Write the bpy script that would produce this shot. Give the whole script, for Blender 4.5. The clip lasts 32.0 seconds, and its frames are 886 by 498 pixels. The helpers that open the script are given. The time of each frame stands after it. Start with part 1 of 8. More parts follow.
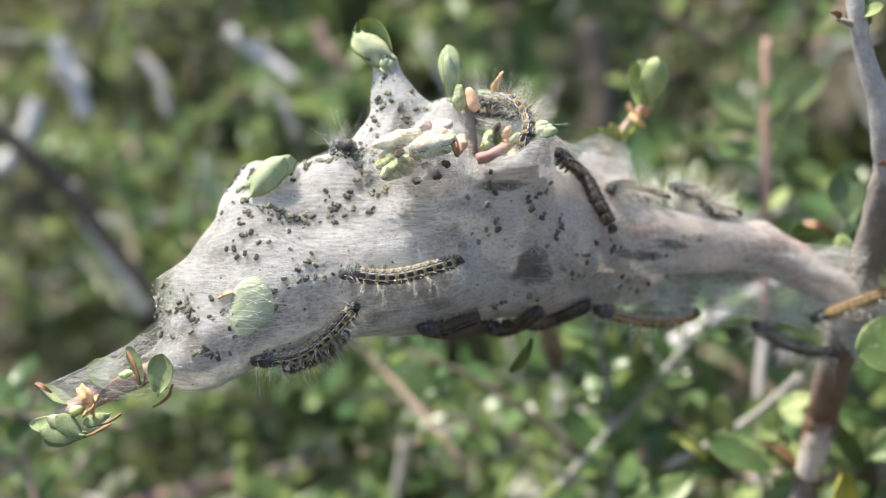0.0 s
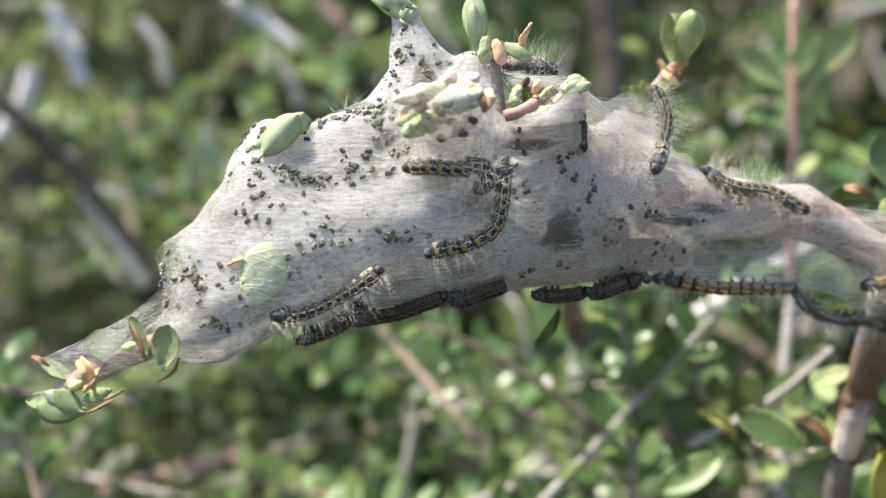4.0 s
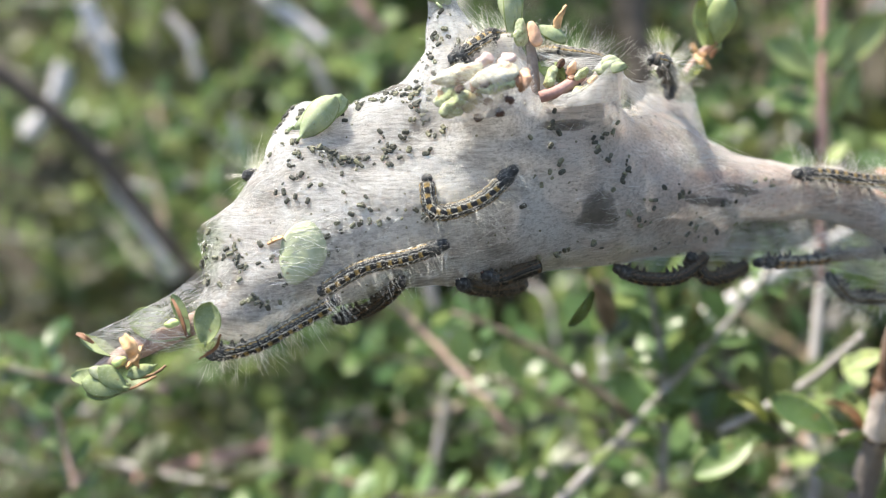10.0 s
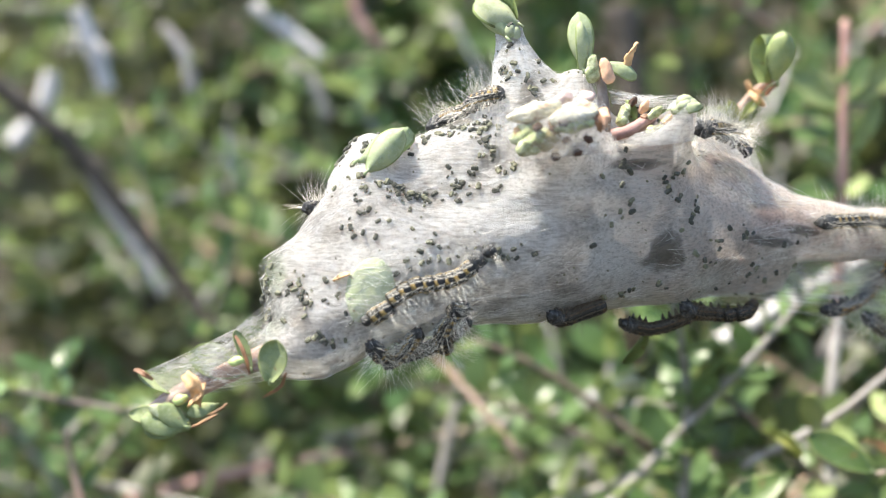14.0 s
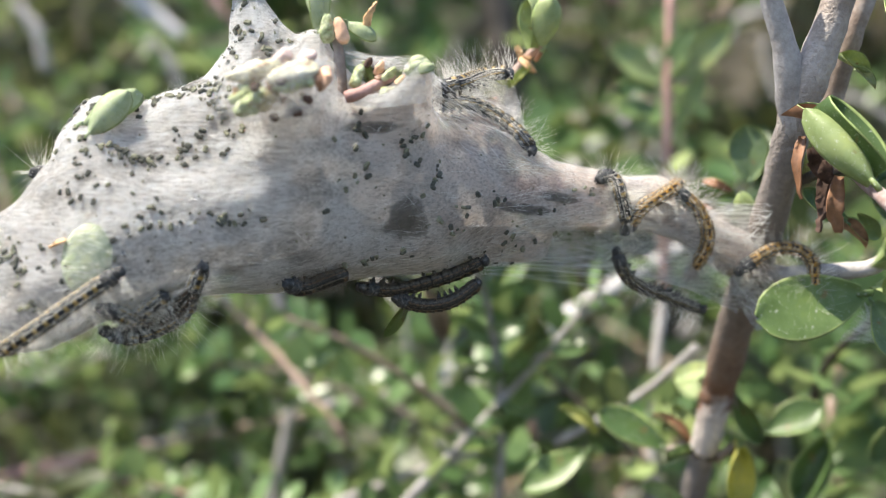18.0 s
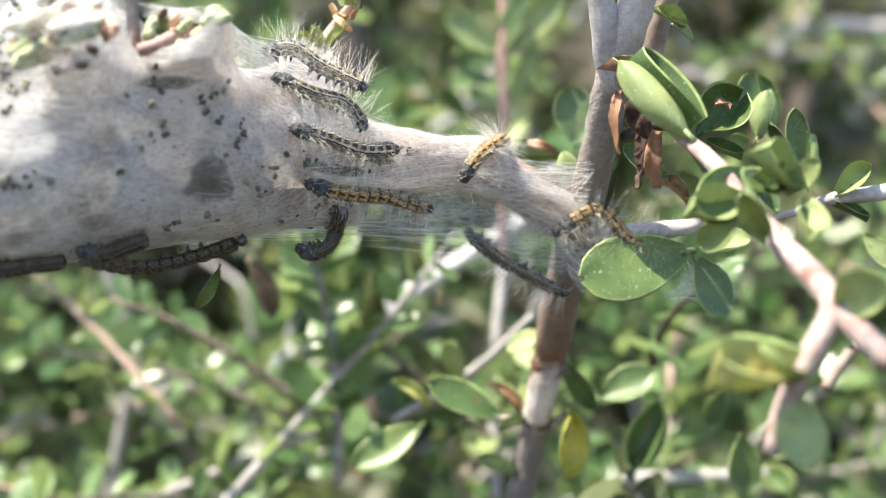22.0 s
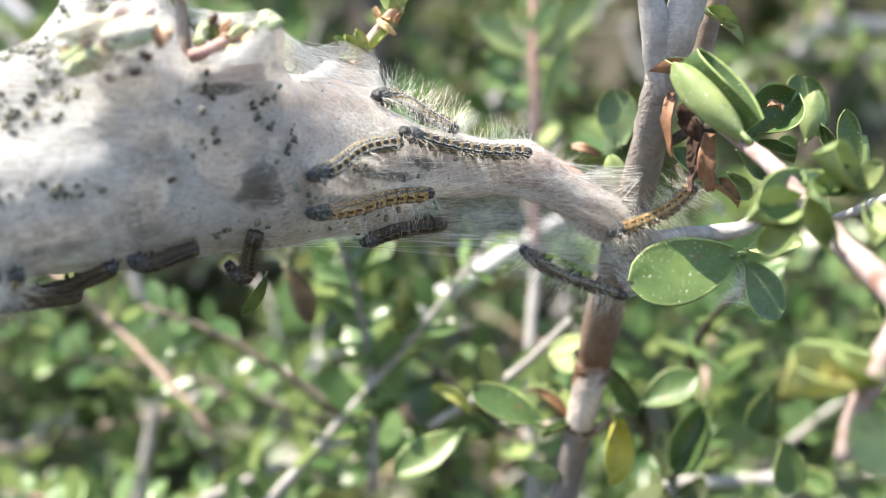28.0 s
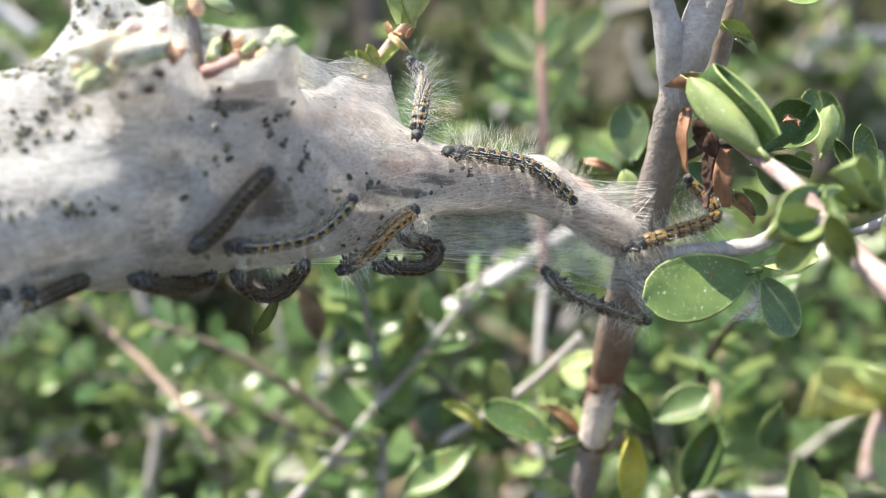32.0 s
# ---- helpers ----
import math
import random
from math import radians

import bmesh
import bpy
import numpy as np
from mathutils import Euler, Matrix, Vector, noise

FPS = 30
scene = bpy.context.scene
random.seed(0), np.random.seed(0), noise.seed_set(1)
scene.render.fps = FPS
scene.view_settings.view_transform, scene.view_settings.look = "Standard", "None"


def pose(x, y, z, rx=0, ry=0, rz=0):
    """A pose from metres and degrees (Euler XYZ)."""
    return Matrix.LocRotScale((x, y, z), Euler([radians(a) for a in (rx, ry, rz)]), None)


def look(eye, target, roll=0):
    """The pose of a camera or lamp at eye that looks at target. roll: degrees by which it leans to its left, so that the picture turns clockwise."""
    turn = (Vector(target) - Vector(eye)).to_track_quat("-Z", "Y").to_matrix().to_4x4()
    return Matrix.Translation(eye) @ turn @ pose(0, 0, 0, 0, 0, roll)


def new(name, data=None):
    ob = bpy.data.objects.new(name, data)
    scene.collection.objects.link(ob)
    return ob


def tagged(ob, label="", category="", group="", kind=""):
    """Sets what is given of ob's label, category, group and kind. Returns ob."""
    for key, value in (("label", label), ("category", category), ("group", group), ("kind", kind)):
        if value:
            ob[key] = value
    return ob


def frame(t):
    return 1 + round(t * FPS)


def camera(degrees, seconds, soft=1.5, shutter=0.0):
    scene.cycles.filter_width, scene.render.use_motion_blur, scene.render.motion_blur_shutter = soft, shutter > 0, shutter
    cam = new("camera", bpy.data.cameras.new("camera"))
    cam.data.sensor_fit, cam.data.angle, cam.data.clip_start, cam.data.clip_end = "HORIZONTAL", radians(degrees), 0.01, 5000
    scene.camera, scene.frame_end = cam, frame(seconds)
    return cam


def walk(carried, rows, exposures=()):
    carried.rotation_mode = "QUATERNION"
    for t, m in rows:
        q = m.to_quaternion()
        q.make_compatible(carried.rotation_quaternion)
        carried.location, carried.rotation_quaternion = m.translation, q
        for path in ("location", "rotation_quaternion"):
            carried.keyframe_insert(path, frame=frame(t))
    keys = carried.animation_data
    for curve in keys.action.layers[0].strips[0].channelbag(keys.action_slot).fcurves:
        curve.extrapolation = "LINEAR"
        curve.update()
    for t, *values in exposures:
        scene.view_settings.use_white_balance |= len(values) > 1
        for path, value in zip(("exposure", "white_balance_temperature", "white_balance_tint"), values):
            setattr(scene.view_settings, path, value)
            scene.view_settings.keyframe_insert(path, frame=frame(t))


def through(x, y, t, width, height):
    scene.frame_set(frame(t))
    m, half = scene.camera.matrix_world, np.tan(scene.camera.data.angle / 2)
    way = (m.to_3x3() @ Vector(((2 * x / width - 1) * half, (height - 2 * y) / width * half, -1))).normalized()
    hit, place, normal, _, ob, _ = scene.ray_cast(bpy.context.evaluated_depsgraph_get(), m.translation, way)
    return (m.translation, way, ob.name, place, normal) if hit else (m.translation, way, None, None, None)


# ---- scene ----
cam = camera(38, 32.0, soft=1.15)
cam.data.dof.use_dof = True
cam.data.dof.focus_distance = 0.225
cam.data.dof.aperture_fstop = 9.8
PATH = [
    (0, 0.01021, -0.23480, -0.02410, 90.515, -0.202, 6.684),
    (0.5, 0.00620, -0.23775, -0.02468, 89.840, -0.391, 7.365),
    (1, 0.00471, -0.23757, -0.02371, 90.204, -0.112, 7.564),
    (1.5, 0.00854, -0.23297, -0.02426, 89.918, -0.039, 7.298),
    (2, 0.00639, -0.22835, -0.02499, 89.842, -0.009, 7.430),
    (2.5, 0.00798, -0.22864, -0.02425, 90.049, 0.068, 7.563),
    (3, 0.00755, -0.22884, -0.02492, 90.154, -0.064, 7.508),
    (3.5, 0.00328, -0.21756, -0.02550, 89.745, -0.132, 6.556),
    (5.5, 0.00617, -0.23211, -0.02778, 89.254, -0.443, 6.763),
    (6, 0.00468, -0.23042, -0.02760, 89.291, -0.490, 6.660),
    (6.5, 0.00569, -0.22909, -0.02789, 89.457, -0.415, 6.606),
    (7, 0.00362, -0.22935, -0.02898, 89.550, -0.297, 6.832),
    (7.5, 0.00401, -0.22985, -0.02910, 89.609, -0.269, 6.923),
    (8, 0.00442, -0.22634, -0.02887, 89.435, -0.218, 6.984),
    (8.5, 0.00707, -0.22251, -0.03002, 89.180, -0.117, 7.664),
    (9, 0.00578, -0.22318, -0.03075, 89.103, -0.290, 7.662),
    (9.5, 0.00456, -0.22485, -0.02996, 89.411, -0.338, 7.447),
    (10, 0.00182, -0.22319, -0.02993, 89.520, -0.124, 7.595),
    (10.5, -0.00084, -0.22049, -0.03108, 89.343, -0.348, 7.922),
    (11, 0.00038, -0.21785, -0.03067, 89.114, -0.327, 7.972),
    (11.5, 0.00017, -0.21478, -0.03019, 88.989, -0.380, 8.044),
    (12, -0.00035, -0.21467, -0.02886, 89.246, -0.619, 8.281),
    (12.5, -0.00878, -0.21951, -0.02771, 89.528, -0.865, 7.418),
    (13, -0.01781, -0.22381, -0.02524, 89.912, -0.813, 5.517),
    (13.5, -0.01853, -0.22136, -0.02500, 89.901, -1.204, 5.379),
    (15.5, -0.01809, -0.22075, -0.02553, 89.978, -0.414, 5.896),
    (16, -0.01408, -0.22123, -0.02577, 89.796, -0.104, 6.050),
    (16.5, -0.01222, -0.22143, -0.02731, 89.756, -0.192, 6.387),
    (17, -0.01140, -0.22087, -0.02815, 89.723, -0.290, 6.559),
    (17.5, -0.00786, -0.21712, -0.02714, 89.786, -0.302, 5.814),
    (18, 0.01535, -0.21121, -0.02865, 89.585, -1.029, 2.701),
    (18.5, 0.02631, -0.21280, -0.02997, 89.807, -0.348, 0.197),
    (19, 0.02470, -0.21564, -0.03188, 89.928, -0.052, -1.086),
    (19.5, 0.02494, -0.21560, -0.03348, 89.803, 0.178, -2.489),
    (20, 0.02628, -0.21192, -0.03533, 89.416, 0.217, -3.529),
    (20.5, 0.02486, -0.21183, -0.03393, 89.340, 0.148, -3.714),
    (21, 0.02603, -0.21087, -0.03459, 89.471, 0.196, -3.658),
    (21.5, 0.02784, -0.20423, -0.03479, 89.485, 0.248, -3.423),
    (22, 0.02523, -0.20210, -0.03410, 89.360, 0.154, -3.066),
    (22.5, 0.02487, -0.20175, -0.03363, 89.319, 0.148, -2.804),
    (23, 0.02238, -0.20253, -0.03304, 89.479, 0.080, -2.673),
    (23.5, 0.01904, -0.20412, -0.03312, 89.770, 0.160, -2.892),
    (24, 0.01792, -0.20688, -0.03288, 90.075, 0.322, -3.304),
    (24.5, 0.02054, -0.20350, -0.03343, 89.965, 0.374, -3.643),
    (25, 0.02330, -0.19789, -0.03394, 89.592, 0.362, -3.314),
    (25.5, 0.02698, -0.19580, -0.03450, 89.281, 0.534, -3.022),
    (27.5, 0.01726, -0.20132, -0.03229, 89.613, 0.627, -3.020),
    (28, 0.01751, -0.19893, -0.03332, 89.427, 0.603, -2.866),
    (28.5, 0.01918, -0.19674, -0.03307, 89.336, 0.640, -2.172),
    (29, 0.01853, -0.19656, -0.03330, 89.718, 0.420, -2.328),
    (29.5, 0.01836, -0.19713, -0.03203, 89.841, 0.538, -2.560),
    (30, 0.01477, -0.20000, -0.03239, 90.077, 0.622, -2.546),
    (30.5, 0.01471, -0.20027, -0.03153, 90.145, 0.551, -2.909),
    (31, 0.01623, -0.19814, -0.03214, 90.019, 0.562, -3.083),
    (31.5, 0.01640, -0.19789, -0.03205, 89.928, 0.585, -2.987),
    (32, 0.01541, -0.19687, -0.03229, 89.916, 0.716, -2.841),
]

# the film's camera opens up a little as the shaded side comes into view
STOPS = [(t, v, 6640, 10) for t, v in [(0, 1.22), (3, 1.24), (6, 1.3), (9, 1.32), (13, 1.47), (17, 1.31), (18.5, 1.26), (20, 1.27), (21, 1.57), (22, 1.71), (24, 1.83), (25.5, 1.79), (28, 1.72), (29, 1.67), (30, 1.54), (31, 1.47), (32, 1.56)]]
walk(cam, [(t, pose(*p)) for t, *p in PATH], STOPS)

# ---- daylight ----
world = bpy.data.worlds.new("daylight")
scene.world = world
world.use_nodes = True
sky = world.node_tree.nodes.new("ShaderNodeTexSky")
sky.sky_type, sky.sun_disc = "NISHITA", False
sky.sun_elevation, sky.sun_rotation = radians(64), radians(251)
world.node_tree.links.new(sky.outputs[0], world.node_tree.nodes["Background"].inputs[0])
world.node_tree.nodes["Background"].inputs[1].default_value = 0.118
sun = new("sun", bpy.data.lights.new("sun", "SUN"))
sun.data.energy, sun.data.angle, sun.data.color = 4.6, radians(0.5), (1.0, 0.925, 0.79)
sun.matrix_basis = look((-0.50, -0.17, 1.10), (0, 0, 0))

# ---- shape of the silk nest: round cones that melt into one another (millimetres) ----
NEST = [
    # a, radius at a, b, radius at b
    ((-77, -12, -48.2), 1.3, (-62, -5.5, -41.5), 6.0),
    ((-62, -5.5, -41.5), 6.0, (-47, 2, -29), 12.0),
    ((-47, 2, -29), 12.0, (-26, 11, -22), 15.5),
    ((-26, 11, -22), 15.5, (-2, 21, -20), 14.0),
    ((-2, 21, -20), 14.0, (20, 29, -20), 6.8),
    ((20, 29, -20), 6.8, (44, 38, -21), 4.6),
    ((44, 38, -21), 4.6, (62, 43, -30), 4.0),
    ((-14, 17, -24.5), 11.2, (20, 31, -27.5), 4.8),
]
PEAKS = [
    ((-23, 9, -14), 10.0, (-29, 6, 13), 2.6),
    ((-15, 9, -12), 8.0, (-17, 5, 4), 2.2),
    ((-5, 11, -12), 8.5, (0.4, 0.5, -1.8), 2.9),
    ((-19, 5, -14), 7.0, (-20, -6, -6), 4.0),
    ((-51, 6, -20), 7.0, (-53, 6, -9), 3.0),
    ((-60, -3, -38), 5.0, (-68, -4, -30), 1.6),
    ((12, 30, -16), 7.0, (16, 43, -4), 2.2),
    ((5, 25, -14), 6.5, (9.5, 37, -3.0), 1.8),
    ((-52, 4.5, -14.0), 5.0, (-35, 5, -11.0), 5.0),
    ((-38, 5, -10.5), 4.5, (-30, 6, -4.5), 4.0),
    ((-53, 1, -19.5), 7.0, (-65, -4, -30.5), 3.2),
]
CAVE = (-7.0, 2.0, 1.0, 5.5)          # the open mouth beside the flower cluster


def round_cone(p, a, ra, b, rb):
    a, b = np.array(a, float), np.array(b, float)
    ab = b - a
    h = np.clip(((p - a) @ ab) / (ab @ ab), 0, 1)
    return np.linalg.norm(p - a - h[..., None] * ab, axis=-1) - (ra + (rb - ra) * h)


def melt(d, e, k):
    h = np.clip(0.5 + 0.5 * (e - d) / k, 0, 1)
    return e + (d - e) * h - k * h * (1 - h)


def nest_distance(p):
    """Signed distance in millimetres from the silk's surface."""
    d = round_cone(p, *NEST[0])
    for c in NEST[1:]:
        d = melt(d, round_cone(p, *c), 3.0)
    for c in PEAKS:
        d = melt(d, round_cone(p, *c), 8.0)
    hole = np.linalg.norm(p - np.array(CAVE[:3]), axis=-1) - CAVE[3]
    return -melt(-d, hole, 1.5)

# ---- helpers of this scene ----
def mm(p):
    return Vector(p) * 0.001


def link_mesh(name, verts, faces, material, parent=None, label="", smooth=True):
    me = bpy.data.meshes.new(name)
    me.from_pydata(verts, [], faces)
    if smooth:
        me.polygons.foreach_set("use_smooth", [True] * len(me.polygons))
    me.materials.append(material)
    ob = new(name, me)
    if parent is not None:
        ob.parent = parent
    if label:
        ob["label"] = label
    return ob


def thing(name, label, category, group="", kind="", at=(0, 0, 0)):
    ob = new(name)
    ob.empty_display_size = 0.005
    ob.location = at
    return tagged(ob, label, category, group, kind)


class Shape:
    """Vertices and faces gathered for one mesh, in millimetres."""

    def __init__(self):
        self.v, self.f, self.rim = [], [], []

    def add(self, verts, faces):
        n = len(self.v)
        self.v += [tuple(v) for v in verts]
        self.f += [tuple(i + n for i in f) for f in faces]
        return self

    def tube(self, pts, radii, sides=10, rough=0.0, seed=0, caps=True):
        rnd = random.Random(seed)
        pts = [Vector(p) for p in pts]
        verts, faces = [], []
        side = None
        for i, p in enumerate(pts):
            along = (pts[min(i + 1, len(pts) - 1)] - pts[max(i - 1, 0)]).normalized()
            if side is None:
                side = along.orthogonal().normalized()
            side = (side - along * side.dot(along)).normalized()
            up = along.cross(side)
            r = radii[i] if isinstance(radii, (list, tuple)) else radii
            for k in range(sides):
                a = 2 * math.pi * k / sides
                rr = r * (1 + rough * rnd.uniform(-1, 1))
                verts.append(p + side * (math.cos(a) * rr) + up * (math.sin(a) * rr))
        for i in range(len(pts) - 1):
            for k in range(sides):
                a, b = i * sides + k, i * sides + (k + 1) % sides
                faces.append((a, b, b + sides, a + sides))
        if caps:
            faces.append(tuple(reversed(range(sides))))
            faces.append(tuple(range((len(pts) - 1) * sides, len(pts) * sides)))
        return self.add(verts, faces)

    def blob(self, c, r, rings=6, sides=8, rough=0.0, seed=0, m=None):
        rnd = random.Random(seed)
        verts, faces = [Vector((0, 0, 1))], []
        for i in range(1, rings):
            a = math.pi * i / rings
            for k in range(sides):
                b = 2 * math.pi * k / sides
                verts.append(Vector((math.sin(a) * math.cos(b), math.sin(a) * math.sin(b), math.cos(a))) * (1 + rough * rnd.uniform(-1, 1)))
        verts.append(Vector((0, 0, -1)))
        for k in range(sides):
            faces.append((0, 1 + k, 1 + (k + 1) % sides))
            n = 1 + (rings - 2) * sides
            faces.append((len(verts) - 1, n + (k + 1) % sides, n + k))
        for i in range(rings - 2):
            for k in range(sides):
                a, b = 1 + i * sides + k, 1 + i * sides + (k + 1) % sides
                faces.append((a, a + sides, b + sides, b))
        r = r if isinstance(r, (list, tuple)) else (r, r, r)
        out = []
        for v in verts:
            v = Vector((v.x * r[0], v.y * r[1], v.z * r[2]))
            out.append((m @ v if m else v) + Vector(c))
        return self.add(out, faces)

    def mesh(self, name, material, smooth=True):
        me = bpy.data.meshes.new(name)
        me.from_pydata([(x * 0.001, y * 0.001, z * 0.001) for x, y, z in self.v], [], self.f)
        if smooth:
            me.polygons.foreach_set("use_smooth", [True] * len(me.polygons))
        me.materials.append(material)
        if self.rim:
            me.materials.append(LEAF_EDGE)
            for i in self.rim:
                me.polygons[i].material_index = 1
        return me

    def part(self, name, material, parent=None, label="", smooth=True):
        ob = new(name, self.mesh(name, material, smooth))
        if parent is not None:
            ob.parent = parent
        if label:
            ob["label"] = label
        return ob


def spline(pts, n):
    """n points along a smooth curve through pts."""
    p = [Vector(q) for q in pts]
    if len(p) == 2:
        return [p[0].lerp(p[1], i / (n - 1)) for i in range(n)]
    p = [p[0] * 2 - p[1]] + p + [p[-1] * 2 - p[-2]]
    out = []
    for i in range(n):
        u = i / (n - 1) * (len(p) - 3)
        k = min(int(u), len(p) - 4)
        u -= k
        a, b, c, d = p[k:k + 4]
        out.append(0.5 * (2 * b + (c - a) * u + (2 * a - 5 * b + 4 * c - d) * u * u + (3 * b - a - 3 * c + d) * u ** 3))
    return out


# ---- materials ----
def material(name):
    m = bpy.data.materials.new(name)
    m.use_nodes = True
    nt = m.node_tree
    return m, nt, nt.nodes["Principled BSDF"]


def node(nt, kind, **values):
    n = nt.nodes.new(kind)
    for k, v in values.items():
        n.inputs[k].default_value = v
    return n


def noise_tex(nt, scale, detail=4.0, rough=0.55, source="Object", stretch=None):
    co = nt.nodes.new("ShaderNodeTexCoord")
    tex = node(nt, "ShaderNodeTexNoise", Scale=scale, Detail=detail, Roughness=rough)
    if stretch:
        mp = nt.nodes.new("ShaderNodeMapping")
        mp.inputs["Scale"].default_value = stretch[0]
        mp.inputs["Rotation"].default_value = stretch[1]
        nt.links.new(co.outputs[source], mp.inputs["Vector"])
        nt.links.new(mp.outputs[0], tex.inputs["Vector"])
    else:
        nt.links.new(co.outputs[source], tex.inputs["Vector"])
    return tex


def ramp(nt, source, *stops):
    r = nt.nodes.new("ShaderNodeValToRGB")
    while len(r.color_ramp.elements) < len(stops):
        r.color_ramp.elements.new(0.5)
    for e, (at, c) in zip(r.color_ramp.elements, stops):
        e.position, e.color = at, (*c, 1)
    nt.links.new(source, r.inputs[0])
    return r.outputs[0]


def mixed(nt, factor, a, b, blend="MIX"):
    m = nt.nodes.new("ShaderNodeMix")
    m.data_type, m.blend_type = "RGBA", blend
    for sock, v in ((m.inputs[0], factor), (m.inputs[6], a), (m.inputs[7], b)):
        if isinstance(v, (int, float)):
            sock.default_value = v
        elif isinstance(v, tuple):
            sock.default_value = (*v, 1)
        else:
            nt.links.new(v, sock)
    return m.outputs[2]


def bumped(nt, bsdf, height, strength=0.3, distance=0.0002):
    b = node(nt, "ShaderNodeBump", Strength=strength, Distance=distance)
    nt.links.new(height, b.inputs["Height"])
    nt.links.new(b.outputs[0], bsdf.inputs["Normal"])


def leaf_material(name, dark, light, edge=(0.25, 0.13, 0.05), random_from="object", gloss=0.42, through=0.3):
    m, nt, b = material(name)
    if random_from == "object":
        rnd = nt.nodes.new("ShaderNodeObjectInfo").outputs["Random"]
    else:
        rnd = nt.nodes.new("ShaderNodeNewGeometry").outputs["Random Per Island"]
    base = ramp(nt, rnd, (0.0, dark), (0.55, tuple((a + c) / 2 for a, c in zip(dark, light))), (1.0, light))
    fine = noise_tex(nt, 900, 5)
    spots = ramp(nt, noise_tex(nt, 260, 5, 0.65).outputs[0], (0.34, (0.62, 0.68, 0.5)), (0.52, (1, 1, 1)), (0.68, (1.3, 1.22, 1.0)))
    col = mixed(nt, 0.8, base, spots, "MULTIPLY")
    brown = ramp(nt, noise_tex(nt, 330, 2).outputs[0], (0.70, (0, 0, 0)), (0.76, (1, 1, 1)))
    col = mixed(nt, brown, col, edge)
    dust = ramp(nt, noise_tex(nt, 2300, 3, 0.75).outputs[0], (0.60, (0, 0, 0)), (0.68, (0.6,) * 3))
    if random_from == "object":
        col = mixed(nt, dust, col, (0.66, 0.68, 0.60))
    nt.links.new(col, b.inputs["Base Color"])
    b.inputs["Roughness"].default_value = gloss
    bumped(nt, b, fine.outputs[0], 0.35, 0.00015)
    if through:
        tr = nt.nodes.new("ShaderNodeBsdfTranslucent")
        nt.links.new(mixed(nt, 0.5, col, (0.33, 0.38, 0.14)), tr.inputs[0])
        mix = nt.nodes.new("ShaderNodeMixShader")
        mix.inputs[0].default_value = through
        nt.links.new(b.outputs[0], mix.inputs[1])
        nt.links.new(tr.outputs[0], mix.inputs[2])
        nt.links.new(mix.outputs[0], nt.nodes["Material Output"].inputs[0])
    return m


def bark_material(name, *stops, scale=140, gloss=0.7, relief=0.5):
    m, nt, b = material(name)
    n = noise_tex(nt, scale, 6, 0.62)
    col = ramp(nt, n.outputs[0], *stops)
    fine = noise_tex(nt, scale * 7, 4, 0.6)
    col = mixed(nt, 0.55, col, ramp(nt, fine.outputs[0], (0.3, (0.55, 0.53, 0.5)), (0.7, (1.15, 1.13, 1.1))), "MULTIPLY")
    nt.links.new(col, b.inputs["Base Color"])
    b.inputs["Roughness"].default_value = gloss
    bumped(nt, b, fine.outputs[0], relief, 0.0004)
    return m


def stem_material(name):
    """Bark that is grey-brown above, rubbed brown in a band, then pale, then grey, with ragged borders."""
    m, nt, b = material(name)
    co = nt.nodes.new("ShaderNodeTexCoord")
    sep = nt.nodes.new("ShaderNodeSeparateXYZ")
    nt.links.new(co.outputs["Object"], sep.inputs[0])
    rag = noise_tex(nt, 260, 5, 0.65)
    add = nt.nodes.new("ShaderNodeMath")
    add.operation = "MULTIPLY_ADD"
    add.inputs[1].default_value = 0.016
    nt.links.new(rag.outputs[0], add.inputs[0])
    nt.links.new(sep.outputs[2], add.inputs[2])
    span = nt.nodes.new("ShaderNodeMapRange")
    for k, v in (("From Min", -0.092), ("From Max", 0.022)):
        span.inputs[k].default_value = v
    nt.links.new(add.outputs[0], span.inputs["Value"])
    base = ramp(nt, span.outputs[0], (0.0, (0.17, 0.148, 0.138)), (0.20, (0.20, 0.175, 0.165)), (0.25, (0.52, 0.47, 0.45)), (0.30, (0.55, 0.49, 0.46)), (0.335, (0.16, 0.08, 0.045)),
                (0.42, (0.22, 0.155, 0.12)), (0.50, (0.22, 0.185, 0.165)), (0.80, (0.27, 0.24, 0.22)), (0.92, (0.48, 0.44, 0.42)), (1.0, (0.32, 0.27, 0.24)))
    n = noise_tex(nt, 170, 6, 0.62)
    col = mixed(nt, 0.7, base, ramp(nt, n.outputs[0], (0.3, (0.62, 0.60, 0.58)), (0.7, (1.25, 1.24, 1.22))), "MULTIPLY")
    fine = noise_tex(nt, 1000, 4, 0.6)
    col = mixed(nt, 0.5, col, ramp(nt, fine.outputs[0], (0.3, (0.6, 0.59, 0.58)), (0.7, (1.15, 1.14, 1.12))), "MULTIPLY")
    nt.links.new(col, b.inputs["Base Color"])
    b.inputs["Roughness"].default_value = 0.7
    bumped(nt, b, mixed(nt, 0.5, n.outputs[0], fine.outputs[0]), 0.9, 0.0012)
    return m


